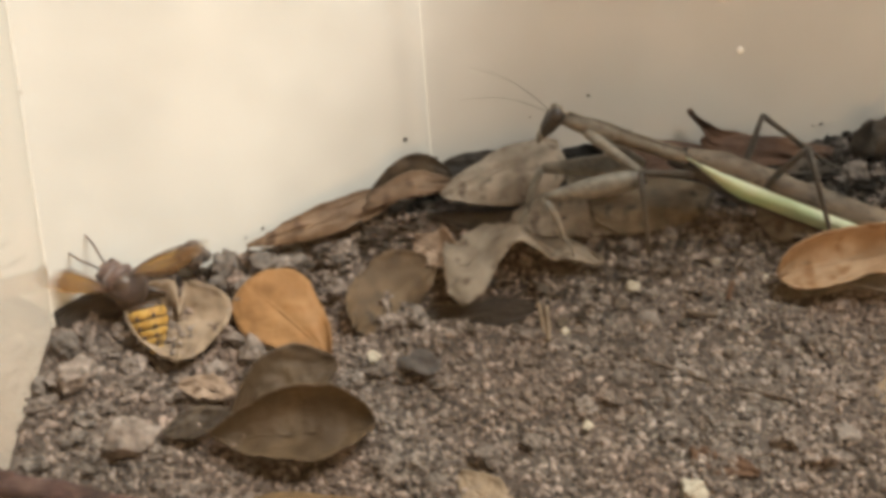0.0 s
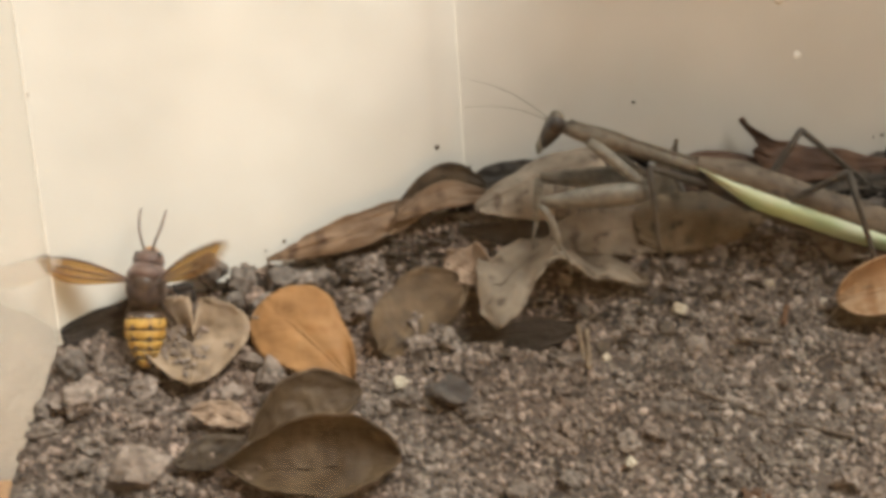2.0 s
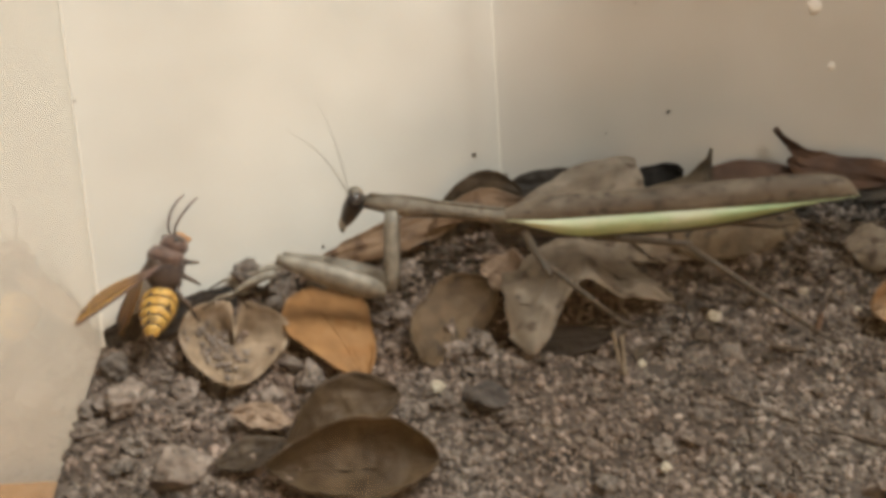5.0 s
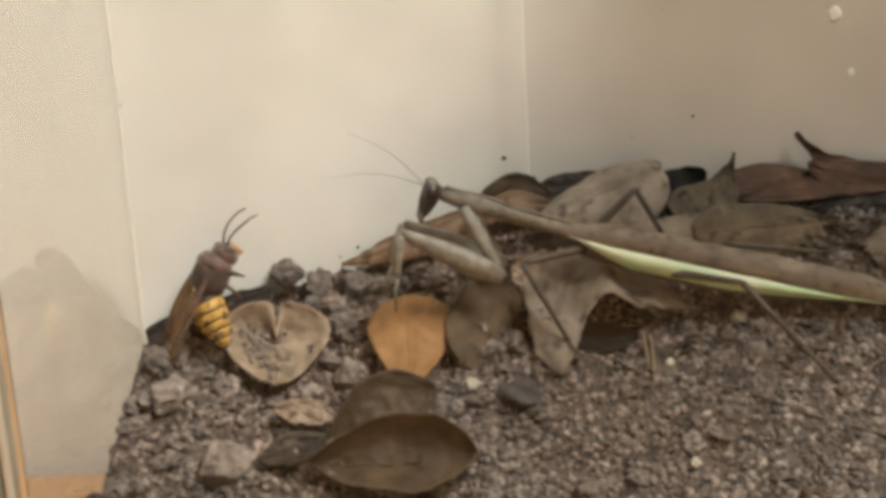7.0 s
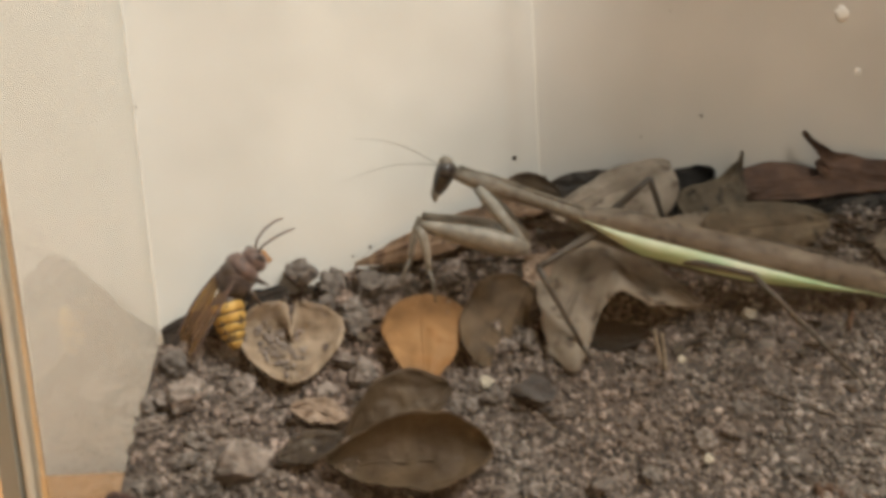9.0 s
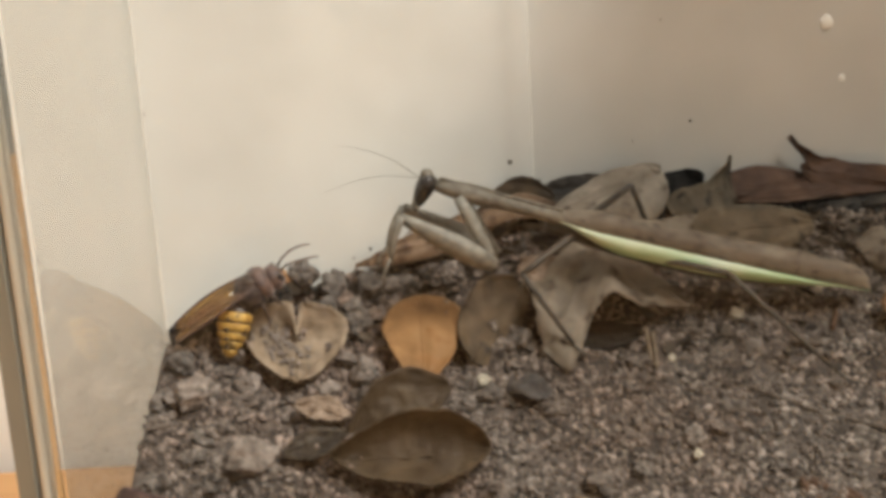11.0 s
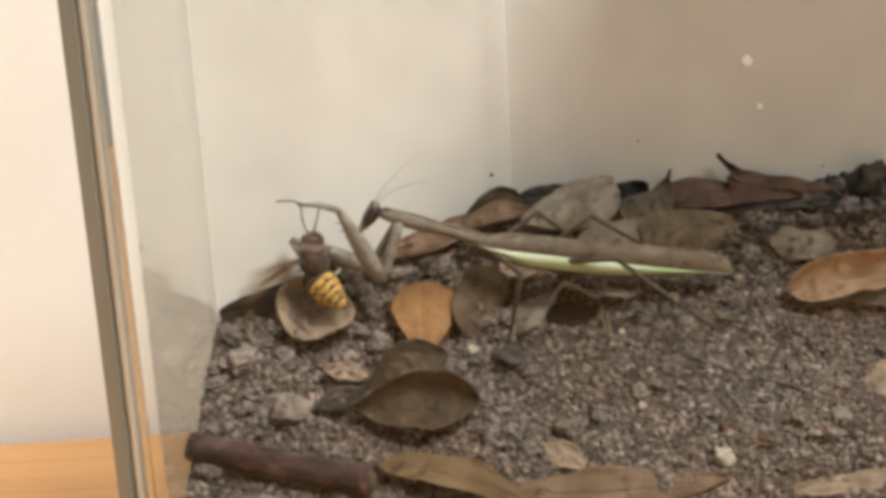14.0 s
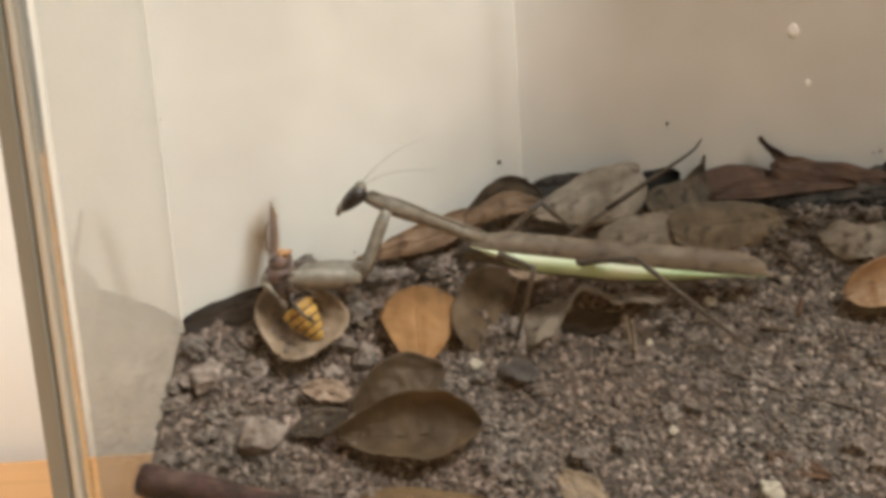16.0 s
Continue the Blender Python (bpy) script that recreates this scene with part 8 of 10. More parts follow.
    walk(HORNET, [
        (0, pose(-0.05350, 0.24450, 0.09271, -56.1, -39.7, 158.1)), (0.5, pose(-0.05412, 0.24450, 0.09362, -55.5, -42.0, 157.0)), (1, pose(-0.05472, 0.24450, 0.09460, -54.8, -44.3, 155.9)),
        (1.5, pose(-0.05488, 0.24450, 0.09450, -51.8, -51.3, 151.2)), (2, pose(-0.05519, 0.24450, 0.09451, 21.0, -71.7, 66.7)), (2.5, pose(-0.05466, 0.24450, 0.09631, 52.2, -54.7, 28.7)),
        (3, pose(-0.05343, 0.24450, 0.09663, 58.4, -40.7, 18.3)), (3.3, pose(-0.05183, 0.24450, 0.09731, 58.1, -37.2, 18.5)), (3.5, pose(-0.05160, 0.24450, 0.09763, 59.6, -31.6, 15.5)),
        (3.7, pose(-0.05113, 0.24450, 0.09835, 61.3, -13.8, 11.9)), (3.9, pose(-0.05171, 0.24450, 0.09862, 61.6, -12.6, 11.0)), (4, pose(-0.05267, 0.24450, 0.09900, 61.8, -10.2, 11.2)),
        (4.2, pose(-0.05812, 0.24450, 0.09915, 24.0, -48.0, 31.2)), (6.3, pose(-0.05971, 0.24450, 0.09726, -18.6, -73.4, 58.1)), (6.5, pose(-0.05885, 0.24450, 0.09763, -15.7, -72.0, 55.1)),
        (7, pose(-0.05959, 0.24450, 0.09770, 13.6, -56.9, 24.8)), (7.5, pose(-0.05987, 0.24450, 0.09730, 13.4, -58.7, 24.9)), (8, pose(-0.05952, 0.24450, 0.09711, 16.8, -55.7, 21.7)),
        (8.5, pose(-0.05901, 0.24450, 0.09712, 19.5, -51.8, 19.3)), (9, pose(-0.05854, 0.24450, 0.09773, 24.3, -45.7, 15.4)), (9.2, pose(-0.05846, 0.24450, 0.09738, 25.7, -43.8, 14.4)),
        (11.3, pose(-0.05698, 0.24450, 0.09606, 23.4, -30.8, 12.4)), (11.5, pose(-0.05684, 0.24450, 0.09593, 23.0, -29.5, 12.2)), (11.7, pose(-0.05782, 0.24421, 0.09580, 29.4, -29.9, 11.7)),
        (11.85, pose(-0.05841, 0.24400, 0.09548, 32.7, -32.9, 13.4)), (12, pose(-0.05867, 0.24279, 0.09483, 35.3, -40.0, 16.1)), (12.2, pose(-0.05515, 0.24480, 0.09818, -13.3, -63.4, 85.6)),
        (12.5, pose(-0.05541, 0.24380, 0.10191, 26.2, -51.0, 38.0)), (13, pose(-0.04797, 0.24366, 0.10120, 34.0, -53.9, 30.3)), (13.5, pose(-0.04801, 0.24351, 0.09801, 17.8, -71.3, 53.6)),
        (14, pose(-0.04749, 0.24337, 0.09896, -15.2, -78.9, 92.6)), (14.25, pose(-0.04594, 0.24329, 0.10003, -54.1, -86.5, 78.7)), (14.5, pose(-0.04440, 0.24320, 0.10109, 127.6, -84.9, -155.6)),
        (15, pose(-0.04534, 0.24310, 0.10031, 124.2, -85.3, -152.2)), (15.2, pose(-0.04753, 0.24300, 0.09840, 129.8, -84.0, -157.9)), (15.5, pose(-0.04656, 0.24290, 0.09857, 116.4, -86.0, -144.4)),
        (15.8, pose(-0.04706, 0.24280, 0.09663, 139.4, -80.2, -158.3)), (16, pose(-0.04807, 0.24280, 0.09517, 132.8, -79.4, -151.7)),
    ])
    walk(ABDOMEN, [
        (0, pose(0.00000, -0.00000, 0.00000, 1.0, 10.8, 144.9)), (0.5, pose(-0.00000, -0.00000, 0.00000, 1.2, 9.3, 148.9)), (1, pose(-0.00000, -0.00000, 0.00000, 1.3, 7.8, 153.0)),
        (1.5, pose(0.00000, 0.00000, 0.00000, 2.2, 7.4, 152.4)), (2, pose(-0.00000, -0.00000, 0.00000, -0.7, 1.3, -175.8)), (2.5, pose(0.00000, 0.00000, 0.00000, -2.8, 4.4, -155.7)),
        (3, pose(0.00000, 0.00000, -0.00000, -2.7, 4.5, -143.9)), (3.3, pose(0.00000, 0.00000, 0.00000, -1.3, 4.0, -149.0)), (3.5, pose(-0.00000, 0.00000, 0.00000, -1.1, 4.6, -144.0)),
        (3.7, pose(0.00000, 0.00000, 0.00000, 3.2, 8.6, -130.3)), (3.9, pose(0.00000, 0.00000, 0.00000, 3.2, 7.8, -126.8)), (4, pose(0.00000, 0.00000, -0.00000, 4.6, 8.5, -120.2)),
        (4.2, pose(0.00000, 0.00000, 0.00000, -9.3, -40.3, -125.6)), (6.3, pose(0.00000, -0.00000, 0.00000, -0.9, 27.3, -152.3)), (6.5, pose(0.00000, 0.00000, 0.00000, -0.0, 27.8, -153.4)),
        (7, pose(-0.00000, -0.00000, -0.00000, 10.8, 35.5, -137.9)), (7.5, pose(-0.00000, 0.00000, -0.00000, 9.3, 34.1, -139.1)), (8, pose(0.00000, 0.00000, 0.00000, 11.0, 32.9, -138.3)),
        (8.5, pose(0.00000, 0.00000, -0.00000, 12.7, 32.7, -139.5)), (9, pose(-0.00000, 0.00000, 0.00000, 17.1, 33.2, -134.9)), (9.2, pose(-0.00000, 0.00000, -0.00000, 18.2, 32.6, -134.0)),
        (11.3, pose(0.00000, 0.00000, 0.00000, 6.3, 27.9, -147.2)), (11.5, pose(-0.00000, 0.00000, -0.00000, 5.5, 27.7, -148.4)), (11.7, pose(0.00000, 0.00000, 0.00000, 4.9, 24.1, -146.1)),
        (11.85, pose(0.00000, 0.00000, 0.00000, 2.4, 14.8, -155.6)), (12, pose(-0.00000, -0.00000, -0.00000, 0.2, 10.6, -158.4)), (12.2, pose(-0.00000, 0.00000, 0.00000, 2.2, -1.8, 166.4)),
        (12.5, pose(-0.00000, 0.00000, 0.00000, -0.0, 11.8, -175.8)), (13, pose(0.00000, 0.00000, -0.00000, -3.0, 15.6, -142.7)), (13.5, pose(-0.00000, 0.00000, 0.00000, -8.4, 3.0, -146.2)),
        (14, pose(0.00000, -0.00000, 0.00000, -14.4, -4.9, -135.6)), (14.25, pose(0.00000, 0.00000, 0.00000, -66.4, 36.6, -139.9)), (14.5, pose(0.00000, 0.00000, 0.00000, -155.9, 47.2, 164.7)),
        (15, pose(0.00000, 0.00000, 0.00000, -167.8, 51.6, 161.8)), (15.2, pose(0.00000, 0.00000, 0.00000, 158.7, 59.3, 154.8)), (15.5, pose(0.00000, 0.00000, 0.00000, 168.2, 41.3, -176.4)),
        (15.8, pose(0.00000, 0.00000, 0.00000, 121.6, 31.8, -167.9)), (16, pose(0.00000, 0.00000, 0.00000, 93.7, 29.7, -171.1)),
    ])
    walk(WING_A, [
        (0, pose(0.00500, 0.00220, 0.00240, 7.2, 20.1, 19.2)), (0.0333, pose(0.00500, 0.00220, 0.00240, 42.7, 4.7, 28.5)), (0.0667, pose(0.00500, 0.00220, 0.00240, 7.3, 21.8, 21.6)),
        (0.1, pose(0.00500, 0.00220, 0.00240, -34.4, 31.6, 3.0)), (0.1333, pose(0.00500, 0.00220, 0.00240, 7.4, 23.5, 24.0)), (0.1667, pose(0.00500, 0.00220, 0.00240, 41.5, 4.9, 34.3)),
        (0.2, pose(0.00500, 0.00220, 0.00240, 7.6, 25.3, 26.6)), (0.2333, pose(0.00500, 0.00220, 0.00240, -35.4, 37.3, 4.2)), (0.2667, pose(0.00500, 0.00220, 0.00240, 8.0, 27.0, 29.1)),
        (0.3, pose(0.00500, 0.00220, 0.00240, 40.4, 5.3, 40.1)), (0.3333, pose(0.00500, 0.00220, 0.00240, 8.4, 28.8, 31.8)), (0.3667, pose(0.00500, 0.00220, 0.00240, -36.2, 43.0, 5.5)),
        (0.4, pose(0.00500, 0.00220, 0.00240, 8.8, 30.5, 34.4)), (0.4333, pose(0.00500, 0.00220, 0.00240, 39.3, 5.8, 45.8)), (0.4667, pose(0.00500, 0.00220, 0.00240, 9.4, 32.1, 37.1)),
        (0.5, pose(0.00500, 0.00220, 0.00240, -37.0, 48.6, 6.7)), (0.5333, pose(0.00500, 0.00220, 0.00240, 9.8, 33.2, 39.7)), (0.5667, pose(0.00500, 0.00220, 0.00240, 37.8, 5.7, 50.7)),
        (0.6, pose(0.00500, 0.00220, 0.00240, 10.0, 33.8, 42.2)), (0.6333, pose(0.00500, 0.00220, 0.00240, -37.0, 52.4, 9.8)), (0.6667, pose(0.00500, 0.00220, 0.00240, 10.2, 34.4, 44.7)),
        (0.7, pose(0.00500, 0.00220, 0.00240, 35.8, 4.8, 54.9)), (0.7333, pose(0.00500, 0.00220, 0.00240, 10.5, 34.9, 47.2)), (0.7667, pose(0.00500, 0.00220, 0.00240, -36.6, 56.2, 13.2)),
        (0.8, pose(0.00500, 0.00220, 0.00240, 10.8, 35.5, 49.7)), (0.8333, pose(0.00500, 0.00220, 0.00240, 33.8, 4.2, 59.2)), (0.8667, pose(0.00500, 0.00220, 0.00240, 11.1, 36.0, 52.3)),
        (0.9, pose(0.00500, 0.00220, 0.00240, -35.7, 60.0, 17.0)), (0.9333, pose(0.00500, 0.00220, 0.00240, 11.4, 36.6, 54.9)), (0.9667, pose(0.00500, 0.00220, 0.00240, 31.7, 3.6, 63.5)),
        (1, pose(0.00500, 0.00220, 0.00240, 11.8, 37.1, 57.4)), (1.0333, pose(0.00500, 0.00220, 0.00240, -34.7, 60.5, 19.4)), (1.0667, pose(0.00500, 0.00220, 0.00240, 10.4, 34.5, 52.7)),
        (1.1, pose(0.00500, 0.00220, 0.00240, 33.0, 1.9, 57.6)), (1.1333, pose(0.00500, 0.00220, 0.00240, 9.3, 31.7, 47.9)), (1.1667, pose(0.00500, 0.00220, 0.00240, -34.3, 50.9, 16.3)),
        (1.2, pose(0.00500, 0.00220, 0.00240, 8.4, 28.7, 43.3)), (1.2333, pose(0.00500, 0.00220, 0.00240, 35.8, 0.0, 47.8)), (1.2667, pose(0.00500, 0.00220, 0.00240, 7.9, 25.6, 38.7)),
        (1.3, pose(0.00500, 0.00220, 0.00240, -33.3, 41.0, 13.5)), (1.3333, pose(0.00500, 0.00220, 0.00240, 7.6, 22.6, 34.4)), (1.3667, pose(0.00500, 0.00220, 0.00240, 39.0, -1.3, 37.8)),
        (1.4, pose(0.00500, 0.00220, 0.00240, 7.6, 19.5, 30.2)), (1.4333, pose(0.00500, 0.00220, 0.00240, -31.8, 31.4, 11.0)), (1.4667, pose(0.00500, 0.00220, 0.00240, 7.8, 16.6, 26.2)),
        (1.5, pose(0.00500, 0.00220, 0.00240, 42.1, -2.1, 28.4)), (1.5333, pose(0.00500, 0.00220, 0.00240, 8.5, 15.2, 27.6)), (1.5667, pose(0.00500, 0.00220, 0.00240, -28.8, 30.8, 15.5)),
        (1.6, pose(0.00500, 0.00220, 0.00240, 9.7, 15.1, 34.5)), (1.6333, pose(0.00500, 0.00220, 0.00240, 22.9, 4.8, 40.4)), (1.6667, pose(0.00500, 0.00220, 0.00240, 11.0, 14.8, 42.1)),
        (1.7, pose(0.00500, 0.00220, 0.00240, -0.6, 25.8, 41.7)), (1.7333, pose(0.00500, 0.00220, 0.00240, 12.3, 14.4, 49.9)), (1.7667, pose(0.00500, 0.00220, 0.00240, 22.3, 1.0, 55.1)),
        (1.8, pose(0.00500, 0.00220, 0.00240, 13.5, 13.7, 57.8)), (1.8333, pose(0.00500, 0.00220, 0.00240, 5.6, 27.3, 58.6)), (1.8667, pose(0.00500, 0.00220, 0.00240, 14.6, 13.0, 65.4)),
        (1.9, pose(0.00500, 0.00220, 0.00240, 20.8, -2.4, 69.5)), (1.9333, pose(0.00500, 0.00220, 0.00240, 15.5, 12.1, 72.5)), (1.9667, pose(0.00500, 0.00220, 0.00240, 11.6, 27.2, 74.4)),
        (2, pose(0.00500, 0.00220, 0.00240, 16.3, 11.3, 79.0)), (2.0333, pose(0.00500, 0.00220, 0.00240, 18.7, -4.8, 80.6)), (2.0667, pose(0.00500, 0.00220, 0.00240, 16.0, 10.6, 82.0)),
        (2.1, pose(0.00500, 0.00220, 0.00240, 13.8, 26.2, 82.8)), (2.1333, pose(0.00500, 0.00220, 0.00240, 15.7, 10.0, 84.9)), (2.1667, pose(0.00500, 0.00220, 0.00240, 16.5, -6.3, 86.5)),
        (2.2, pose(0.00500, 0.00220, 0.00240, 15.3, 9.4, 87.9)), (2.2333, pose(0.00500, 0.00220, 0.00240, 14.9, 25.1, 89.4)), (2.2667, pose(0.00500, 0.00220, 0.00240, 14.9, 8.8, 90.9)),
        (2.3, pose(0.00500, 0.00220, 0.00240, 14.0, -7.5, 92.4)), (2.3333, pose(0.00500, 0.00220, 0.00240, 14.5, 8.2, 93.9)), (2.3667, pose(0.00500, 0.00220, 0.00240, 15.9, 23.8, 95.9)),
        (2.4, pose(0.00500, 0.00220, 0.00240, 14.1, 7.7, 96.9)), (2.4333, pose(0.00500, 0.00220, 0.00240, 11.5, -8.4, 98.4)), (2.4667, pose(0.00500, 0.00220, 0.00240, 13.6, 7.1, 99.9)),
        (2.5, pose(0.00500, 0.00220, 0.00240, 16.7, 22.6, 102.2)), (2.5333, pose(0.00500, 0.00220, 0.00240, 13.2, 6.7, 102.6)), (2.5667, pose(0.00500, 0.00220, 0.00240, 9.2, -8.9, 104.0)),
        (2.6, pose(0.00500, 0.00220, 0.00240, 12.9, 6.4, 105.3)), (2.6333, pose(0.00500, 0.00220, 0.00240, 17.6, 21.6, 107.8)), (2.6667, pose(0.00500, 0.00220, 0.00240, 12.6, 6.2, 108.0)),
        (2.7, pose(0.00500, 0.00220, 0.00240, 7.1, -9.1, 109.5)), (2.7333, pose(0.00500, 0.00220, 0.00240, 12.2, 5.9, 110.7)), (2.7667, pose(0.00500, 0.00220, 0.00240, 18.4, 20.5, 113.5)),
        (2.8, pose(0.00500, 0.00220, 0.00240, 11.9, 5.7, 113.4)), (2.8333, pose(0.00500, 0.00220, 0.00240, 5.0, -9.0, 115.0)), (2.8667, pose(0.00500, 0.00220, 0.00240, 11.5, 5.4, 116.1)),
        (2.9, pose(0.00500, 0.00220, 0.00240, 19.1, 19.4, 119.2)), (2.9333, pose(0.00500, 0.00220, 0.00240, 11.1, 5.2, 118.8)), (2.9667, pose(0.00500, 0.00220, 0.00240, 2.9, -8.7, 120.4)),
        (3, pose(0.00500, 0.00220, 0.00240, 10.8, 5.0, 121.5)), (3.0333, pose(0.00500, 0.00220, 0.00240, 19.3, 18.4, 123.4)), (3.0667, pose(0.00500, 0.00220, 0.00240, 10.4, 4.8, 121.7)),
        (3.1, pose(0.00500, 0.00220, 0.00240, 1.7, -9.0, 122.2)), (3.1333, pose(0.00500, 0.00220, 0.00240, 10.0, 4.5, 122.0)), (3.1667, pose(0.00500, 0.00220, 0.00240, 18.6, 17.8, 123.9)),
        (3.2, pose(0.00500, 0.00220, 0.00240, 9.6, 4.2, 122.3)), (3.2333, pose(0.00500, 0.00220, 0.00240, 0.8, -9.4, 122.8)), (3.2667, pose(0.00500, 0.00220, 0.00240, 9.2, 4.0, 122.5)),
        (3.3, pose(0.00500, 0.00220, 0.00240, 18.0, 17.2, 124.3)), (3.3333, pose(0.00500, 0.00220, 0.00240, 8.9, 4.0, 123.5)), (3.3667, pose(0.00500, 0.00220, 0.00240, -0.3, -9.0, 124.7)),
        (3.4, pose(0.00500, 0.00220, 0.00240, 8.6, 4.3, 125.1)), (3.4333, pose(0.00500, 0.00220, 0.00240, 18.2, 17.3, 127.8)), (3.4667, pose(0.00500, 0.00220, 0.00240, 8.3, 4.7, 126.8)),
        (3.5, pose(0.00500, 0.00220, 0.00240, -1.5, -7.8, 127.8)), (3.5333, pose(0.00500, 0.00220, 0.00240, 7.5, 5.5, 130.9)), (3.5667, pose(0.00500, 0.00220, 0.00240, 18.5, 17.4, 136.7)),
        (3.6, pose(0.00500, 0.00220, 0.00240, 6.3, 6.8, 137.7)), (3.7, pose(0.00500, 0.00220, 0.00240, 4.7, 9.2, 147.8)), (3.9, pose(0.00500, 0.00220, 0.00240, 4.6, 8.4, 146.0)),
        (4, pose(0.00500, 0.00220, 0.00240, 4.7, 12.0, 153.8)), (4.2, pose(0.00500, 0.00220, 0.00240, 6.5, 6.2, 145.1)), (6.3, pose(0.00500, 0.00220, 0.00240, -3.4, 5.2, 158.7)),
        (6.5, pose(0.00500, 0.00220, 0.00240, -3.8, 5.8, 158.6)), (7, pose(0.00500, 0.00220, 0.00240, -6.1, 11.6, 165.6)), (7.5, pose(0.00500, 0.00220, 0.00240, -5.7, 9.4, 164.7)),
        (8, pose(0.00500, 0.00220, 0.00240, -5.7, 9.8, 166.0)), (8.5, pose(0.00500, 0.00220, 0.00240, -5.7, 11.0, 167.5)), (9, pose(0.00500, 0.00220, 0.00240, -5.1, 13.5, 170.5)),
        (9.2, pose(0.00500, 0.00220, 0.00240, -4.9, 13.4, 170.6)), (11.3, pose(0.00500, 0.00220, 0.00240, -3.7, 4.8, 165.0)), (11.5, pose(0.00500, 0.00220, 0.00240, -3.6, 3.5, 164.5)),
        (11.7, pose(0.00500, 0.00220, 0.00240, -1.7, 4.5, 163.4)), (11.85, pose(0.00500, 0.00220, 0.00240, -0.2, 3.7, 159.7)), (12, pose(0.00500, 0.00220, 0.00240, 33.3, -26.0, 154.4)),
        (12.2, pose(0.00500, 0.00220, 0.00240, 41.3, -18.4, 123.7)), (12.4, pose(0.00500, 0.00220, 0.00240, 34.5, -12.4, 146.7)), (12.6, pose(0.00500, 0.00220, 0.00240, 36.2, -13.6, 151.9)),
        (12.8, pose(0.00500, 0.00220, 0.00240, 39.5, -17.3, 147.1)), (13, pose(0.00500, 0.00220, 0.00240, 38.6, -12.2, 159.0)), (13.0333, pose(0.00500, 0.00220, 0.00240, 40.8, -16.9, 148.1)),
        (13.0667, pose(0.00500, 0.00220, 0.00240, 39.2, -13.2, 157.5)), (13.1, pose(0.00500, 0.00220, 0.00240, 38.5, -10.5, 164.7)), (13.1333, pose(0.00500, 0.00220, 0.00240, 40.3, -14.5, 154.9)),
        (13.1667, pose(0.00500, 0.00220, 0.00240, 44.0, -19.7, 140.9)), (13.2, pose(0.00500, 0.00220, 0.00240, 41.7, -15.9, 151.4)), (13.2333, pose(0.00500, 0.00220, 0.00240, 40.7, -13.0, 159.4)),
        (13.2667, pose(0.00500, 0.00220, 0.00240, 43.6, -17.2, 147.3)), (13.3, pose(0.00500, 0.00220, 0.00240, 49.3, -22.2, 129.5)), (13.3333, pose(0.00500, 0.00220, 0.00240, 45.7, -18.3, 142.8)),
        (13.3667, pose(0.00500, 0.00220, 0.00240, 43.9, -15.1, 152.8)), (13.4, pose(0.00500, 0.00220, 0.00240, 48.0, -19.1, 138.3)), (13.4333, pose(0.00500, 0.00220, 0.00240, 53.2, -22.1, 122.9)),
        (13.4667, pose(0.00500, 0.00220, 0.00240, 46.7, -16.1, 147.2)), (13.5, pose(0.00500, 0.00220, 0.00240, 51.1, -19.3, 132.4)), (13.5333, pose(0.00500, 0.00220, 0.00240, 59.3, -22.3, 108.5)),
        (13.5667, pose(0.00500, 0.00220, 0.00240, 52.9, -18.9, 129.6)), (13.6, pose(0.00500, 0.00220, 0.00240, 49.7, -15.7, 143.7)), (13.6333, pose(0.00500, 0.00220, 0.00240, 54.4, -18.3, 127.4)),
        (13.6667, pose(0.00500, 0.00220, 0.00240, 62.1, -20.2, 103.1)), (13.7, pose(0.00500, 0.00220, 0.00240, 55.6, -17.7, 125.8)), (13.7333, pose(0.00500, 0.00220, 0.00240, 52.4, -15.1, 140.8)),
        (13.7667, pose(0.00500, 0.00220, 0.00240, 56.7, -17.1, 124.7)), (13.8, pose(0.00500, 0.00220, 0.00240, 63.9, -18.5, 100.1)), (13.8333, pose(0.00500, 0.00220, 0.00240, 57.6, -16.9, 123.8)),
        (13.8667, pose(0.00500, 0.00220, 0.00240, 54.2, -15.2, 139.2)), (13.9, pose(0.00500, 0.00220, 0.00240, 58.4, -17.2, 123.0)), (13.9333, pose(0.00500, 0.00220, 0.00240, 63.3, -12.5, 106.1)),
        (13.9667, pose(0.00500, 0.00220, 0.00240, 55.4, -8.4, 135.5)), (14, pose(0.00500, 0.00220, 0.00240, 59.6, -3.5, 120.3)), (14.0333, pose(0.00500, 0.00220, 0.00240, 67.6, 3.9, 96.0)),
        (14.0667, pose(0.00500, 0.00220, 0.00240, 57.9, 3.0, 119.3)), (14.1, pose(0.00500, 0.00220, 0.00240, 48.2, 0.0, 135.6)), (14.1333, pose(0.00500, 0.00220, 0.00240, 52.5, 3.4, 119.1)),
        (14.1667, pose(0.00500, 0.00220, 0.00240, 70.1, 5.4, 96.2)), (14.2, pose(0.00500, 0.00220, 0.00240, 44.9, -2.0, 118.9)), (14.2333, pose(0.00500, 0.00220, 0.00240, 25.5, -8.6, 135.8)),
        (14.2667, pose(0.00500, 0.00220, 0.00240, 36.9, -12.9, 119.6)), (14.3, pose(0.00500, 0.00220, 0.00240, 69.6, -18.9, 100.6)), (14.3333, pose(0.00500, 0.00220, 0.00240, 30.3, -29.4, 122.4)),
        (14.3667, pose(0.00500, 0.00220, 0.00240, 1.8, -35.0, 142.4)), (14.4, pose(0.00500, 0.00220, 0.00240, 24.1, -46.1, 128.3)), (14.4333, pose(0.00500, 0.00220, 0.00240, 67.7, -54.0, 106.3)),
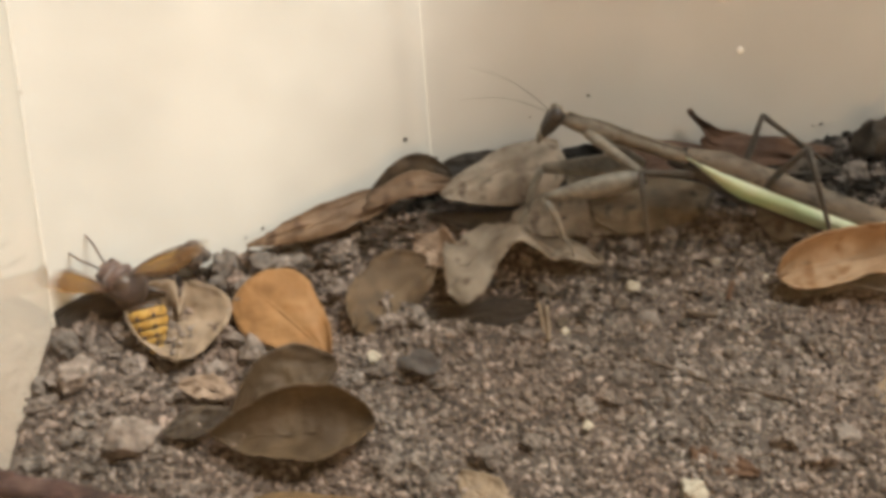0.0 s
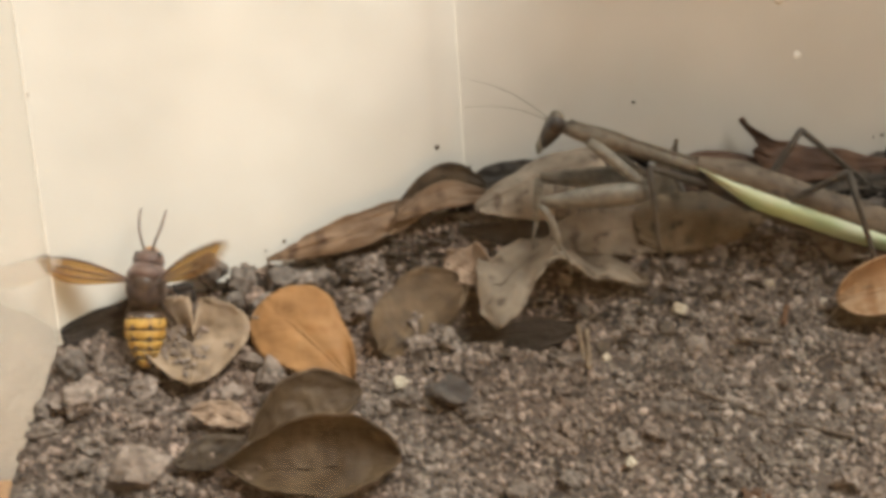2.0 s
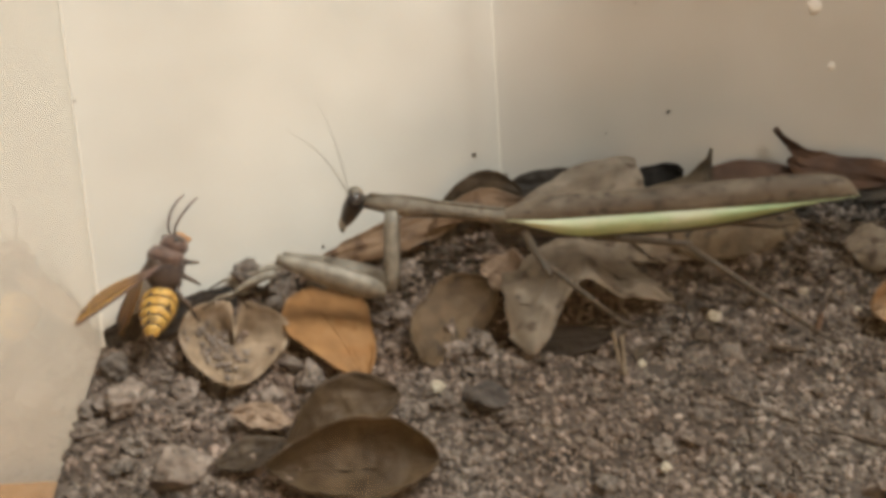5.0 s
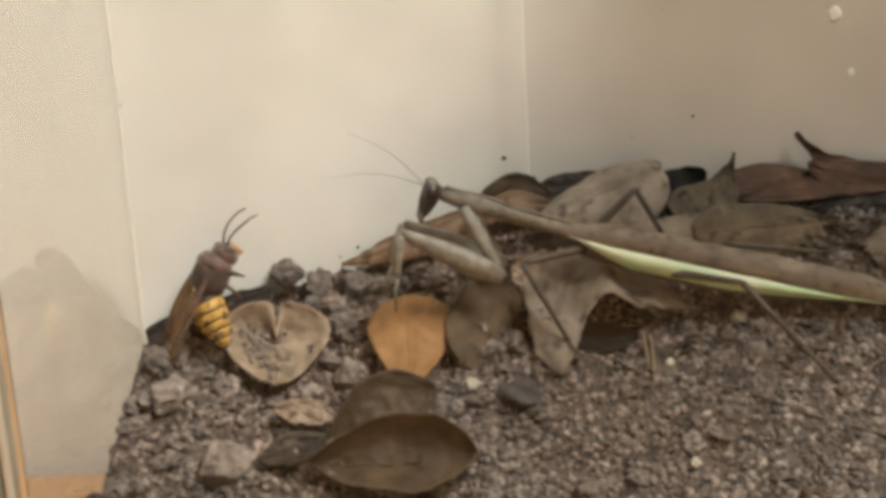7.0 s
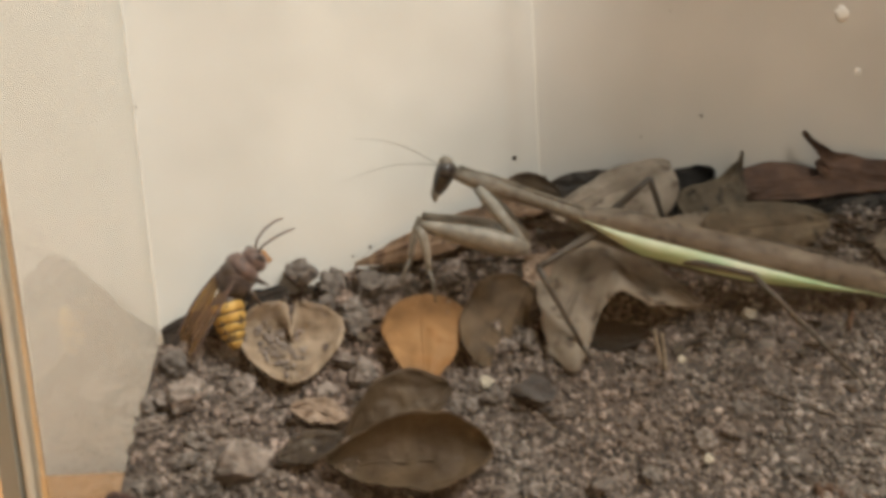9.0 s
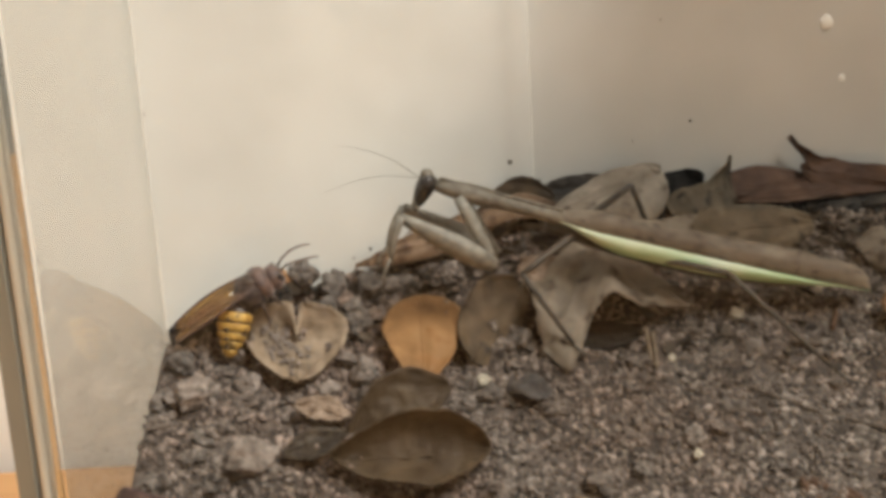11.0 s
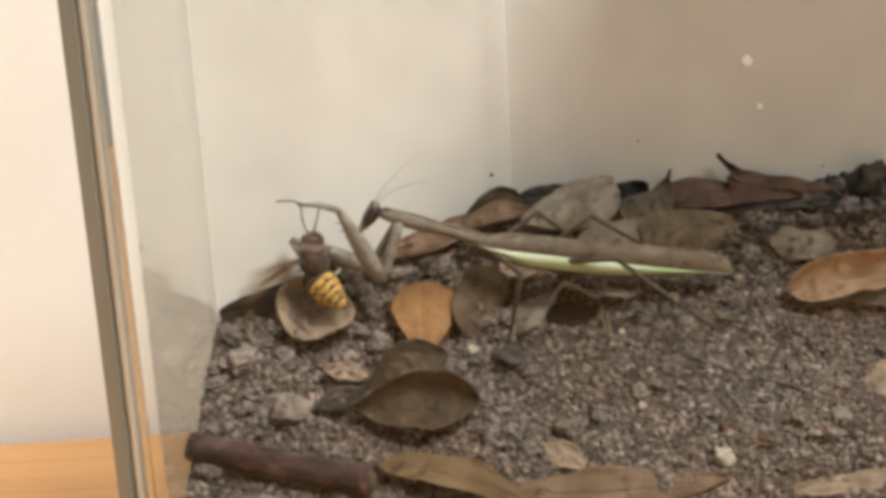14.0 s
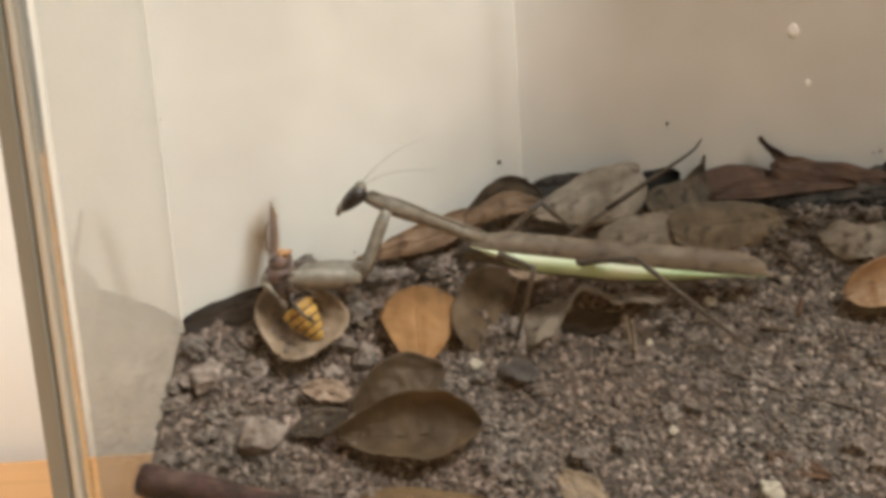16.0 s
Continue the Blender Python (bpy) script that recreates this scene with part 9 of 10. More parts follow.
        (14.4667, pose(0.00500, 0.00220, 0.00240, -52.5, -40.6, -154.6)), (14.5, pose(0.00500, 0.00220, 0.00240, -53.9, -64.7, -143.9)), (14.5333, pose(0.00500, 0.00220, 0.00240, -173.2, -70.7, -3.8)),
        (14.5667, pose(0.00500, 0.00220, 0.00240, -54.1, -68.4, -142.1)), (14.6, pose(0.00500, 0.00220, 0.00240, -53.9, -41.7, -153.6)), (14.6333, pose(0.00500, 0.00220, 0.00240, -54.6, -69.5, -141.1)),
        (14.6667, pose(0.00500, 0.00220, 0.00240, -174.5, -68.6, -1.3)), (14.7, pose(0.00500, 0.00220, 0.00240, -54.8, -67.9, -141.5)), (14.7333, pose(0.00500, 0.00220, 0.00240, -54.4, -40.5, -152.9)),
        (14.7667, pose(0.00500, 0.00220, 0.00240, -54.9, -66.5, -141.9)), (14.8, pose(0.00500, 0.00220, 0.00240, -170.4, -71.7, -7.2)), (14.8333, pose(0.00500, 0.00220, 0.00240, -54.8, -65.3, -142.4)),
        (14.8667, pose(0.00500, 0.00220, 0.00240, -54.7, -39.4, -152.8)), (14.9, pose(0.00500, 0.00220, 0.00240, -54.5, -64.5, -143.0)), (14.9333, pose(0.00500, 0.00220, 0.00240, -130.6, -81.4, -53.8)),
        (14.9667, pose(0.00500, 0.00220, 0.00240, -54.5, -40.6, -152.6)), (15, pose(0.00500, 0.00220, 0.00240, -53.8, -63.8, -144.1)), (15.0333, pose(0.00500, 0.00220, 0.00240, -168.9, -72.7, -9.0)),
        (15.0667, pose(0.00500, 0.00220, 0.00240, -55.2, -66.6, -141.2)), (15.1, pose(0.00500, 0.00220, 0.00240, -54.8, -41.1, -152.3)), (15.1333, pose(0.00500, 0.00220, 0.00240, -56.5, -70.7, -138.0)),
        (15.1667, pose(0.00500, 0.00220, 0.00240, -175.8, -64.3, 3.3)), (15.2, pose(0.00500, 0.00220, 0.00240, -59.7, -72.7, -133.5)), (15.2333, pose(0.00500, 0.00220, 0.00240, -55.5, -43.9, -150.3)),
        (15.2667, pose(0.00500, 0.00220, 0.00240, -63.6, -71.6, -129.3)), (15.3, pose(0.00500, 0.00220, 0.00240, -168.3, -66.8, -6.6)), (15.3333, pose(0.00500, 0.00220, 0.00240, -65.2, -71.9, -127.2)),
        (15.3667, pose(0.00500, 0.00220, 0.00240, -55.5, -45.1, -149.3)), (15.4, pose(0.00500, 0.00220, 0.00240, -65.4, -74.0, -126.1)), (15.4333, pose(0.00500, 0.00220, 0.00240, -166.9, -72.6, -10.3)),
        (15.4667, pose(0.00500, 0.00220, 0.00240, -53.5, -48.6, -150.7)), (15.5, pose(0.00500, 0.00220, 0.00240, -65.4, -78.4, -124.6)), (15.5333, pose(0.00500, 0.00220, 0.00240, -178.3, -57.9, 9.1)),
        (15.5667, pose(0.00500, 0.00220, 0.00240, 110.2, -95.0, 62.5)), (15.6, pose(0.00500, 0.00220, 0.00240, -47.0, -50.8, -158.7)), (15.6333, pose(0.00500, 0.00220, 0.00240, 143.6, -83.6, 34.5)),
        (15.6667, pose(0.00500, 0.00220, 0.00240, 175.7, -40.6, 23.2)), (15.7, pose(0.00500, 0.00220, 0.00240, 144.2, -69.8, 41.8)), (15.7333, pose(0.00500, 0.00220, 0.00240, -23.9, -62.4, -177.8)),
        (15.7667, pose(0.00500, 0.00220, 0.00240, 152.0, -55.5, 43.4)), (15.8, pose(0.00500, 0.00220, 0.00240, 176.4, -23.5, 30.1)), (15.8333, pose(0.00500, 0.00220, 0.00240, 160.0, -43.7, 43.9)),
        (15.8667, pose(0.00500, 0.00220, 0.00240, 30.1, -65.9, 136.1)), (15.9, pose(0.00500, 0.00220, 0.00240, 167.2, -33.3, 44.3)), (15.9333, pose(0.00500, 0.00220, 0.00240, 178.2, -16.3, 35.4)),
        (15.9667, pose(0.00500, 0.00220, 0.00240, 107.3, -51.8, 89.2)), (16, pose(0.00500, 0.00220, 0.00240, 176.0, -19.9, 45.1)),
    ])
    walk(WING_B, [
        (0, pose(0.00500, -0.00220, 0.00240, -10.0, -33.4, -125.3)), (0.0333, pose(0.00500, -0.00220, 0.00240, 33.1, -58.1, -158.1)), (0.0667, pose(0.00500, -0.00220, 0.00240, -10.0, -33.0, -126.6)),
        (0.1, pose(0.00500, -0.00220, 0.00240, -31.8, -0.9, -120.5)), (0.1333, pose(0.00500, -0.00220, 0.00240, -10.0, -32.7, -127.9)), (0.1667, pose(0.00500, -0.00220, 0.00240, 33.4, -56.1, -160.2)),
        (0.2, pose(0.00500, -0.00220, 0.00240, -9.9, -32.3, -129.2)), (0.2333, pose(0.00500, -0.00220, 0.00240, -33.2, -1.1, -122.8)), (0.2667, pose(0.00500, -0.00220, 0.00240, -9.9, -32.0, -130.5)),
        (0.3, pose(0.00500, -0.00220, 0.00240, 33.6, -54.0, -162.1)), (0.3333, pose(0.00500, -0.00220, 0.00240, -9.9, -31.6, -131.7)), (0.3667, pose(0.00500, -0.00220, 0.00240, -34.5, -1.3, -125.1)),
        (0.4, pose(0.00500, -0.00220, 0.00240, -9.9, -31.2, -133.0)), (0.4333, pose(0.00500, -0.00220, 0.00240, 33.7, -52.0, -163.9)), (0.4667, pose(0.00500, -0.00220, 0.00240, -9.9, -30.9, -134.3)),
        (0.5, pose(0.00500, -0.00220, 0.00240, -35.7, -1.6, -127.4)), (0.5333, pose(0.00500, -0.00220, 0.00240, -10.0, -30.5, -134.8)), (0.5667, pose(0.00500, -0.00220, 0.00240, 33.3, -50.9, -164.1)),
        (0.6, pose(0.00500, -0.00220, 0.00240, -10.0, -30.2, -134.5)), (0.6333, pose(0.00500, -0.00220, 0.00240, -35.6, -0.8, -127.3)), (0.6667, pose(0.00500, -0.00220, 0.00240, -10.1, -29.8, -134.3)),
        (0.7, pose(0.00500, -0.00220, 0.00240, 32.5, -50.7, -162.9)), (0.7333, pose(0.00500, -0.00220, 0.00240, -10.1, -29.5, -134.0)), (0.7667, pose(0.00500, -0.00220, 0.00240, -35.4, 0.1, -127.2)),
        (0.8, pose(0.00500, -0.00220, 0.00240, -10.1, -29.1, -133.8)), (0.8333, pose(0.00500, -0.00220, 0.00240, 31.7, -50.4, -161.6)), (0.8667, pose(0.00500, -0.00220, 0.00240, -10.2, -28.8, -133.6)),
        (0.9, pose(0.00500, -0.00220, 0.00240, -35.2, 0.9, -127.1)), (0.9333, pose(0.00500, -0.00220, 0.00240, -10.2, -28.4, -133.3)), (0.9667, pose(0.00500, -0.00220, 0.00240, 30.9, -50.2, -160.4)),
        (1, pose(0.00500, -0.00220, 0.00240, -10.2, -28.1, -133.1)), (1.0333, pose(0.00500, -0.00220, 0.00240, -34.8, 1.6, -126.3)), (1.0667, pose(0.00500, -0.00220, 0.00240, -10.5, -28.5, -131.4)),
        (1.1, pose(0.00500, -0.00220, 0.00240, 30.0, -52.0, -158.1)), (1.1333, pose(0.00500, -0.00220, 0.00240, -10.8, -28.8, -129.8)), (1.1667, pose(0.00500, -0.00220, 0.00240, -33.7, 2.1, -123.4)),
        (1.2, pose(0.00500, -0.00220, 0.00240, -11.1, -29.2, -128.1)), (1.2333, pose(0.00500, -0.00220, 0.00240, 28.7, -54.5, -155.2)), (1.2667, pose(0.00500, -0.00220, 0.00240, -11.4, -29.6, -126.5)),
        (1.3, pose(0.00500, -0.00220, 0.00240, -32.6, 2.5, -120.4)), (1.3333, pose(0.00500, -0.00220, 0.00240, -11.7, -30.0, -124.8)), (1.3667, pose(0.00500, -0.00220, 0.00240, 27.1, -56.9, -152.1)),
        (1.4, pose(0.00500, -0.00220, 0.00240, -12.0, -30.3, -123.1)), (1.4333, pose(0.00500, -0.00220, 0.00240, -31.4, 2.8, -117.4)), (1.4667, pose(0.00500, -0.00220, 0.00240, -12.4, -30.7, -121.4)),
        (1.5, pose(0.00500, -0.00220, 0.00240, 25.2, -59.2, -148.6)), (1.5333, pose(0.00500, -0.00220, 0.00240, -12.9, -31.1, -117.1)), (1.5667, pose(0.00500, -0.00220, 0.00240, -27.4, 4.2, -110.0)),
        (1.6, pose(0.00500, -0.00220, 0.00240, -13.5, -31.6, -109.6)), (1.6333, pose(0.00500, -0.00220, 0.00240, -7.7, -47.0, -109.6)), (1.6667, pose(0.00500, -0.00220, 0.00240, -14.4, -32.0, -101.4)),
        (1.7, pose(0.00500, -0.00220, 0.00240, -16.9, -16.3, -96.3)), (1.7333, pose(0.00500, -0.00220, 0.00240, -15.3, -32.3, -92.7)), (1.7667, pose(0.00500, -0.00220, 0.00240, -16.5, -48.4, -87.8)),
        (1.8, pose(0.00500, -0.00220, 0.00240, -16.3, -32.5, -83.9)), (1.8333, pose(0.00500, -0.00220, 0.00240, -13.8, -16.8, -80.8)), (1.8667, pose(0.00500, -0.00220, 0.00240, -17.3, -32.6, -75.4)),
        (1.9, pose(0.00500, -0.00220, 0.00240, -25.3, -47.5, -66.4)), (1.9333, pose(0.00500, -0.00220, 0.00240, -18.3, -32.5, -67.4)), (1.9667, pose(0.00500, -0.00220, 0.00240, -11.3, -17.9, -66.8)),
        (2, pose(0.00500, -0.00220, 0.00240, -19.1, -32.4, -60.1)), (2.0333, pose(0.00500, -0.00220, 0.00240, -30.3, -45.3, -52.0)), (2.0667, pose(0.00500, -0.00220, 0.00240, -18.5, -31.6, -58.4)),
        (2.1, pose(0.00500, -0.00220, 0.00240, -9.3, -17.4, -61.2)), (2.1333, pose(0.00500, -0.00220, 0.00240, -17.9, -30.8, -56.6)), (2.1667, pose(0.00500, -0.00220, 0.00240, -29.8, -43.0, -48.4)),
        (2.2, pose(0.00500, -0.00220, 0.00240, -17.2, -29.9, -54.9)), (2.2333, pose(0.00500, -0.00220, 0.00240, -7.2, -16.3, -57.8)), (2.2667, pose(0.00500, -0.00220, 0.00240, -16.5, -29.2, -53.1)),
        (2.3, pose(0.00500, -0.00220, 0.00240, -29.1, -40.8, -44.8)), (2.3333, pose(0.00500, -0.00220, 0.00240, -15.8, -28.4, -51.4)), (2.3667, pose(0.00500, -0.00220, 0.00240, -5.0, -15.3, -54.4)),
        (2.4, pose(0.00500, -0.00220, 0.00240, -15.1, -27.6, -49.6)), (2.4333, pose(0.00500, -0.00220, 0.00240, -28.2, -38.6, -41.4)), (2.4667, pose(0.00500, -0.00220, 0.00240, -14.4, -26.9, -47.9)),
        (2.5, pose(0.00500, -0.00220, 0.00240, -2.8, -14.4, -51.0)), (2.5333, pose(0.00500, -0.00220, 0.00240, -13.7, -26.5, -45.1)), (2.5667, pose(0.00500, -0.00220, 0.00240, -27.9, -36.7, -35.5)),
        (2.6, pose(0.00500, -0.00220, 0.00240, -13.1, -26.5, -41.1)), (2.6333, pose(0.00500, -0.00220, 0.00240, 0.1, -15.9, -43.8)), (2.6667, pose(0.00500, -0.00220, 0.00240, -12.4, -26.5, -37.1)),
        (2.7, pose(0.00500, -0.00220, 0.00240, -28.0, -34.8, -26.8)), (2.7333, pose(0.00500, -0.00220, 0.00240, -11.7, -26.6, -32.9)), (2.7667, pose(0.00500, -0.00220, 0.00240, 3.0, -17.8, -36.3)),
        (2.8, pose(0.00500, -0.00220, 0.00240, -11.1, -26.7, -28.8)), (2.8333, pose(0.00500, -0.00220, 0.00240, -27.8, -32.9, -18.1)), (2.8667, pose(0.00500, -0.00220, 0.00240, -10.5, -26.9, -24.7)),
        (2.9, pose(0.00500, -0.00220, 0.00240, 5.6, -20.0, -28.9)), (2.9333, pose(0.00500, -0.00220, 0.00240, -9.8, -27.1, -20.6)), (2.9667, pose(0.00500, -0.00220, 0.00240, -27.3, -31.2, -9.9)),
        (3, pose(0.00500, -0.00220, 0.00240, -9.3, -27.3, -16.7)), (3.0333, pose(0.00500, -0.00220, 0.00240, 7.7, -22.6, -22.5)), (3.0667, pose(0.00500, -0.00220, 0.00240, -8.8, -28.5, -13.9)),
        (3.1, pose(0.00500, -0.00220, 0.00240, -26.9, -31.3, -3.2)), (3.1333, pose(0.00500, -0.00220, 0.00240, -8.4, -29.6, -11.1)), (3.1667, pose(0.00500, -0.00220, 0.00240, 9.5, -26.4, -18.1)),
        (3.2, pose(0.00500, -0.00220, 0.00240, -8.0, -30.9, -8.2)), (3.2333, pose(0.00500, -0.00220, 0.00240, -26.7, -32.0, 3.2)), (3.2667, pose(0.00500, -0.00220, 0.00240, -7.7, -32.1, -5.4)),
        (3.3, pose(0.00500, -0.00220, 0.00240, 11.0, -30.2, -13.7)), (3.3333, pose(0.00500, -0.00220, 0.00240, -7.4, -32.6, -1.8)), (3.3667, pose(0.00500, -0.00220, 0.00240, -25.9, -31.0, 10.3)),
        (3.4, pose(0.00500, -0.00220, 0.00240, -6.9, -32.5, 2.5)), (3.4333, pose(0.00500, -0.00220, 0.00240, 12.3, -32.3, -5.5)), (3.4667, pose(0.00500, -0.00220, 0.00240, -6.5, -32.4, 6.9)),
        (3.5, pose(0.00500, -0.00220, 0.00240, -24.3, -28.5, 18.2)), (3.5333, pose(0.00500, -0.00220, 0.00240, -6.6, -32.7, 10.2)), (3.5667, pose(0.00500, -0.00220, 0.00240, 12.2, -34.7, 0.6)),
        (3.6, pose(0.00500, -0.00220, 0.00240, -7.3, -33.3, 12.6)), (3.7, pose(0.00500, -0.00220, 0.00240, -8.5, -34.2, 16.2)), (3.9, pose(0.00500, -0.00220, 0.00240, -8.0, -29.4, 8.8)),
        (4, pose(0.00500, -0.00220, 0.00240, -9.9, -39.0, 41.8)), (4.1, pose(0.00500, -0.00220, 0.00240, 5.3, -42.7, 78.1)), (4.2, pose(0.00500, -0.00220, 0.00240, 15.5, -52.7, 116.8)),
        (6.3, pose(0.00500, -0.00220, 0.00240, -6.3, -3.1, 171.0)), (6.5, pose(0.00500, -0.00220, 0.00240, -6.6, -0.9, 171.7)), (7, pose(0.00500, -0.00220, 0.00240, -5.6, 6.3, 178.3)),
        (7.5, pose(0.00500, -0.00220, 0.00240, -5.7, 4.8, 177.8)), (8, pose(0.00500, -0.00220, 0.00240, -5.2, 6.9, 179.4)), (8.5, pose(0.00500, -0.00220, 0.00240, -4.4, 9.6, -179.0)),
        (9, pose(0.00500, -0.00220, 0.00240, -2.9, 11.0, -177.2)), (9.2, pose(0.00500, -0.00220, 0.00240, -2.5, 10.0, -177.3)), (11.3, pose(0.00500, -0.00220, 0.00240, -3.3, -2.4, 175.3)),
        (11.5, pose(0.00500, -0.00220, 0.00240, -3.3, -3.8, 174.6)), (11.7, pose(0.00500, -0.00220, 0.00240, -1.6, -5.5, 173.1)), (11.85, pose(0.00500, -0.00220, 0.00240, -0.4, -8.5, 169.2)),
        (12, pose(0.00500, -0.00220, 0.00240, 42.0, -34.1, 136.4)), (12.2, pose(0.00500, -0.00220, 0.00240, 45.0, -22.5, 112.5)), (12.4, pose(0.00500, -0.00220, 0.00240, 37.7, -19.0, 134.0)),
        (12.6, pose(0.00500, -0.00220, 0.00240, 39.7, -19.9, 138.8)), (12.8, pose(0.00500, -0.00220, 0.00240, 42.8, -21.7, 136.1)), (13, pose(0.00500, -0.00220, 0.00240, 41.5, -17.5, 146.7)),
        (13.0333, pose(0.00500, -0.00220, 0.00240, 40.0, -14.6, 155.0)), (13.0667, pose(0.00500, -0.00220, 0.00240, 42.5, -18.6, 144.6)), (13.1, pose(0.00500, -0.00220, 0.00240, 46.7, -23.0, 131.1)),
        (13.1333, pose(0.00500, -0.00220, 0.00240, 44.0, -19.8, 141.3)), (13.1667, pose(0.00500, -0.00220, 0.00240, 42.3, -16.9, 149.9)), (13.2, pose(0.00500, -0.00220, 0.00240, 46.0, -21.0, 137.1)),
        (13.2333, pose(0.00500, -0.00220, 0.00240, 51.9, -24.9, 120.7)), (13.2667, pose(0.00500, -0.00220, 0.00240, 48.4, -22.0, 132.3)), (13.3, pose(0.00500, -0.00220, 0.00240, 45.9, -19.1, 142.2)),
        (13.3333, pose(0.00500, -0.00220, 0.00240, 51.0, -22.6, 127.1)), (13.3667, pose(0.00500, -0.00220, 0.00240, 58.2, -25.2, 108.1)), (13.4, pose(0.00500, -0.00220, 0.00240, 53.5, -22.8, 121.9)),
        (13.4333, pose(0.00500, -0.00220, 0.00240, 51.3, -20.9, 130.1)), (13.4667, pose(0.00500, -0.00220, 0.00240, 61.7, -24.1, 101.1)), (13.5, pose(0.00500, -0.00220, 0.00240, 56.9, -22.3, 115.3)),
        (13.5333, pose(0.00500, -0.00220, 0.00240, 52.9, -19.7, 129.6)), (13.5667, pose(0.00500, -0.00220, 0.00240, 58.4, -21.4, 112.7)), (13.6, pose(0.00500, -0.00220, 0.00240, 65.2, -21.7, 92.8)),
        (13.6333, pose(0.00500, -0.00220, 0.00240, 59.6, -20.4, 110.7)), (13.6667, pose(0.00500, -0.00220, 0.00240, 55.7, -18.4, 125.8)), (13.7, pose(0.00500, -0.00220, 0.00240, 60.6, -19.4, 109.3)),
        (13.7333, pose(0.00500, -0.00220, 0.00240, 66.5, -19.2, 89.7)), (13.7667, pose(0.00500, -0.00220, 0.00240, 61.5, -18.6, 108.3)), (13.8, pose(0.00500, -0.00220, 0.00240, 57.7, -17.3, 123.7)),
        (13.8333, pose(0.00500, -0.00220, 0.00240, 62.3, -18.2, 107.4)), (13.8667, pose(0.00500, -0.00220, 0.00240, 67.9, -17.9, 87.8)), (13.9, pose(0.00500, -0.00220, 0.00240, 63.0, -18.2, 106.7)),
        (13.9333, pose(0.00500, -0.00220, 0.00240, 60.4, -14.4, 117.7)), (13.9667, pose(0.00500, -0.00220, 0.00240, 68.7, -9.8, 89.0)), (14, pose(0.00500, -0.00220, 0.00240, 64.4, -7.4, 105.4)),
        (14.0333, pose(0.00500, -0.00220, 0.00240, 59.6, -6.2, 120.3)), (14.0667, pose(0.00500, -0.00220, 0.00240, 64.6, -3.4, 104.3)), (14.1, pose(0.00500, -0.00220, 0.00240, 74.1, -1.0, 84.8)),
        (14.1333, pose(0.00500, -0.00220, 0.00240, 63.2, -4.7, 104.5)), (14.1667, pose(0.00500, -0.00220, 0.00240, 48.8, -9.0, 122.3)), (14.2, pose(0.00500, -0.00220, 0.00240, 60.8, -9.6, 105.5)),
        (14.2333, pose(0.00500, -0.00220, 0.00240, 84.7, -10.4, 86.3)), (14.2667, pose(0.00500, -0.00220, 0.00240, 57.5, -17.3, 107.1)), (14.3, pose(0.00500, -0.00220, 0.00240, 26.5, -22.6, 127.0)),
        (14.3333, pose(0.00500, -0.00220, 0.00240, 54.0, -29.5, 109.4)), (14.3667, pose(0.00500, -0.00220, 0.00240, 98.3, -34.9, 90.0)), (14.4, pose(0.00500, -0.00220, 0.00240, 51.1, -43.2, 112.7)),
        (14.4333, pose(0.00500, -0.00220, 0.00240, 5.6, -45.1, 136.1)), (14.4667, pose(0.00500, -0.00220, 0.00240, 172.4, -56.2, 20.0)), (14.5, pose(0.00500, -0.00220, 0.00240, 152.7, -96.1, 17.9)),
        (14.5333, pose(0.00500, -0.00220, 0.00240, -49.0, -44.9, -160.6)), (14.5667, pose(0.00500, -0.00220, 0.00240, 46.3, -89.1, 127.9)), (14.6, pose(0.00500, -0.00220, 0.00240, 178.9, -45.6, 19.1)),
        (14.6333, pose(0.00500, -0.00220, 0.00240, 121.7, -88.4, 53.6)), (14.6667, pose(0.00500, -0.00220, 0.00240, -48.2, -46.7, -160.8)), (14.7, pose(0.00500, -0.00220, 0.00240, 164.3, -91.3, 9.4)),
        (14.7333, pose(0.00500, -0.00220, 0.00240, 178.3, -49.4, 17.7)), (14.7667, pose(0.00500, -0.00220, 0.00240, 148.3, -93.5, 24.1)), (14.8, pose(0.00500, -0.00220, 0.00240, -49.4, -44.9, -159.7)),
        (14.8333, pose(0.00500, -0.00220, 0.00240, 145.7, -95.3, 25.6)), (14.8667, pose(0.00500, -0.00220, 0.00240, 177.8, -52.1, 17.0)), (14.9, pose(0.00500, -0.00220, 0.00240, 145.9, -96.6, 24.7)),
        (14.9333, pose(0.00500, -0.00220, 0.00240, -46.4, -52.5, -159.6)), (14.9667, pose(0.00500, -0.00220, 0.00240, 176.0, -56.1, 17.4)), (15, pose(0.00500, -0.00220, 0.00240, 149.8, -97.5, 20.2)),
        (15.0333, pose(0.00500, -0.00220, 0.00240, -49.8, -44.0, -159.5)), (15.0667, pose(0.00500, -0.00220, 0.00240, 149.5, -92.9, 23.5)), (15.1, pose(0.00500, -0.00220, 0.00240, 179.3, -47.0, 18.8)),
        (15.1333, pose(0.00500, -0.00220, 0.00240, 144.0, -85.8, 33.8)), (15.1667, pose(0.00500, -0.00220, 0.00240, -47.2, -49.6, -160.8)), (15.2, pose(0.00500, -0.00220, 0.00240, 155.5, -82.9, 24.4)),
        (15.2333, pose(0.00500, -0.00220, 0.00240, -178.8, -44.5, 18.1)), (15.2667, pose(0.00500, -0.00220, 0.00240, -179.4, -84.5, -2.1)), (15.3, pose(0.00500, -0.00220, 0.00240, -50.1, -51.8, -155.0)),
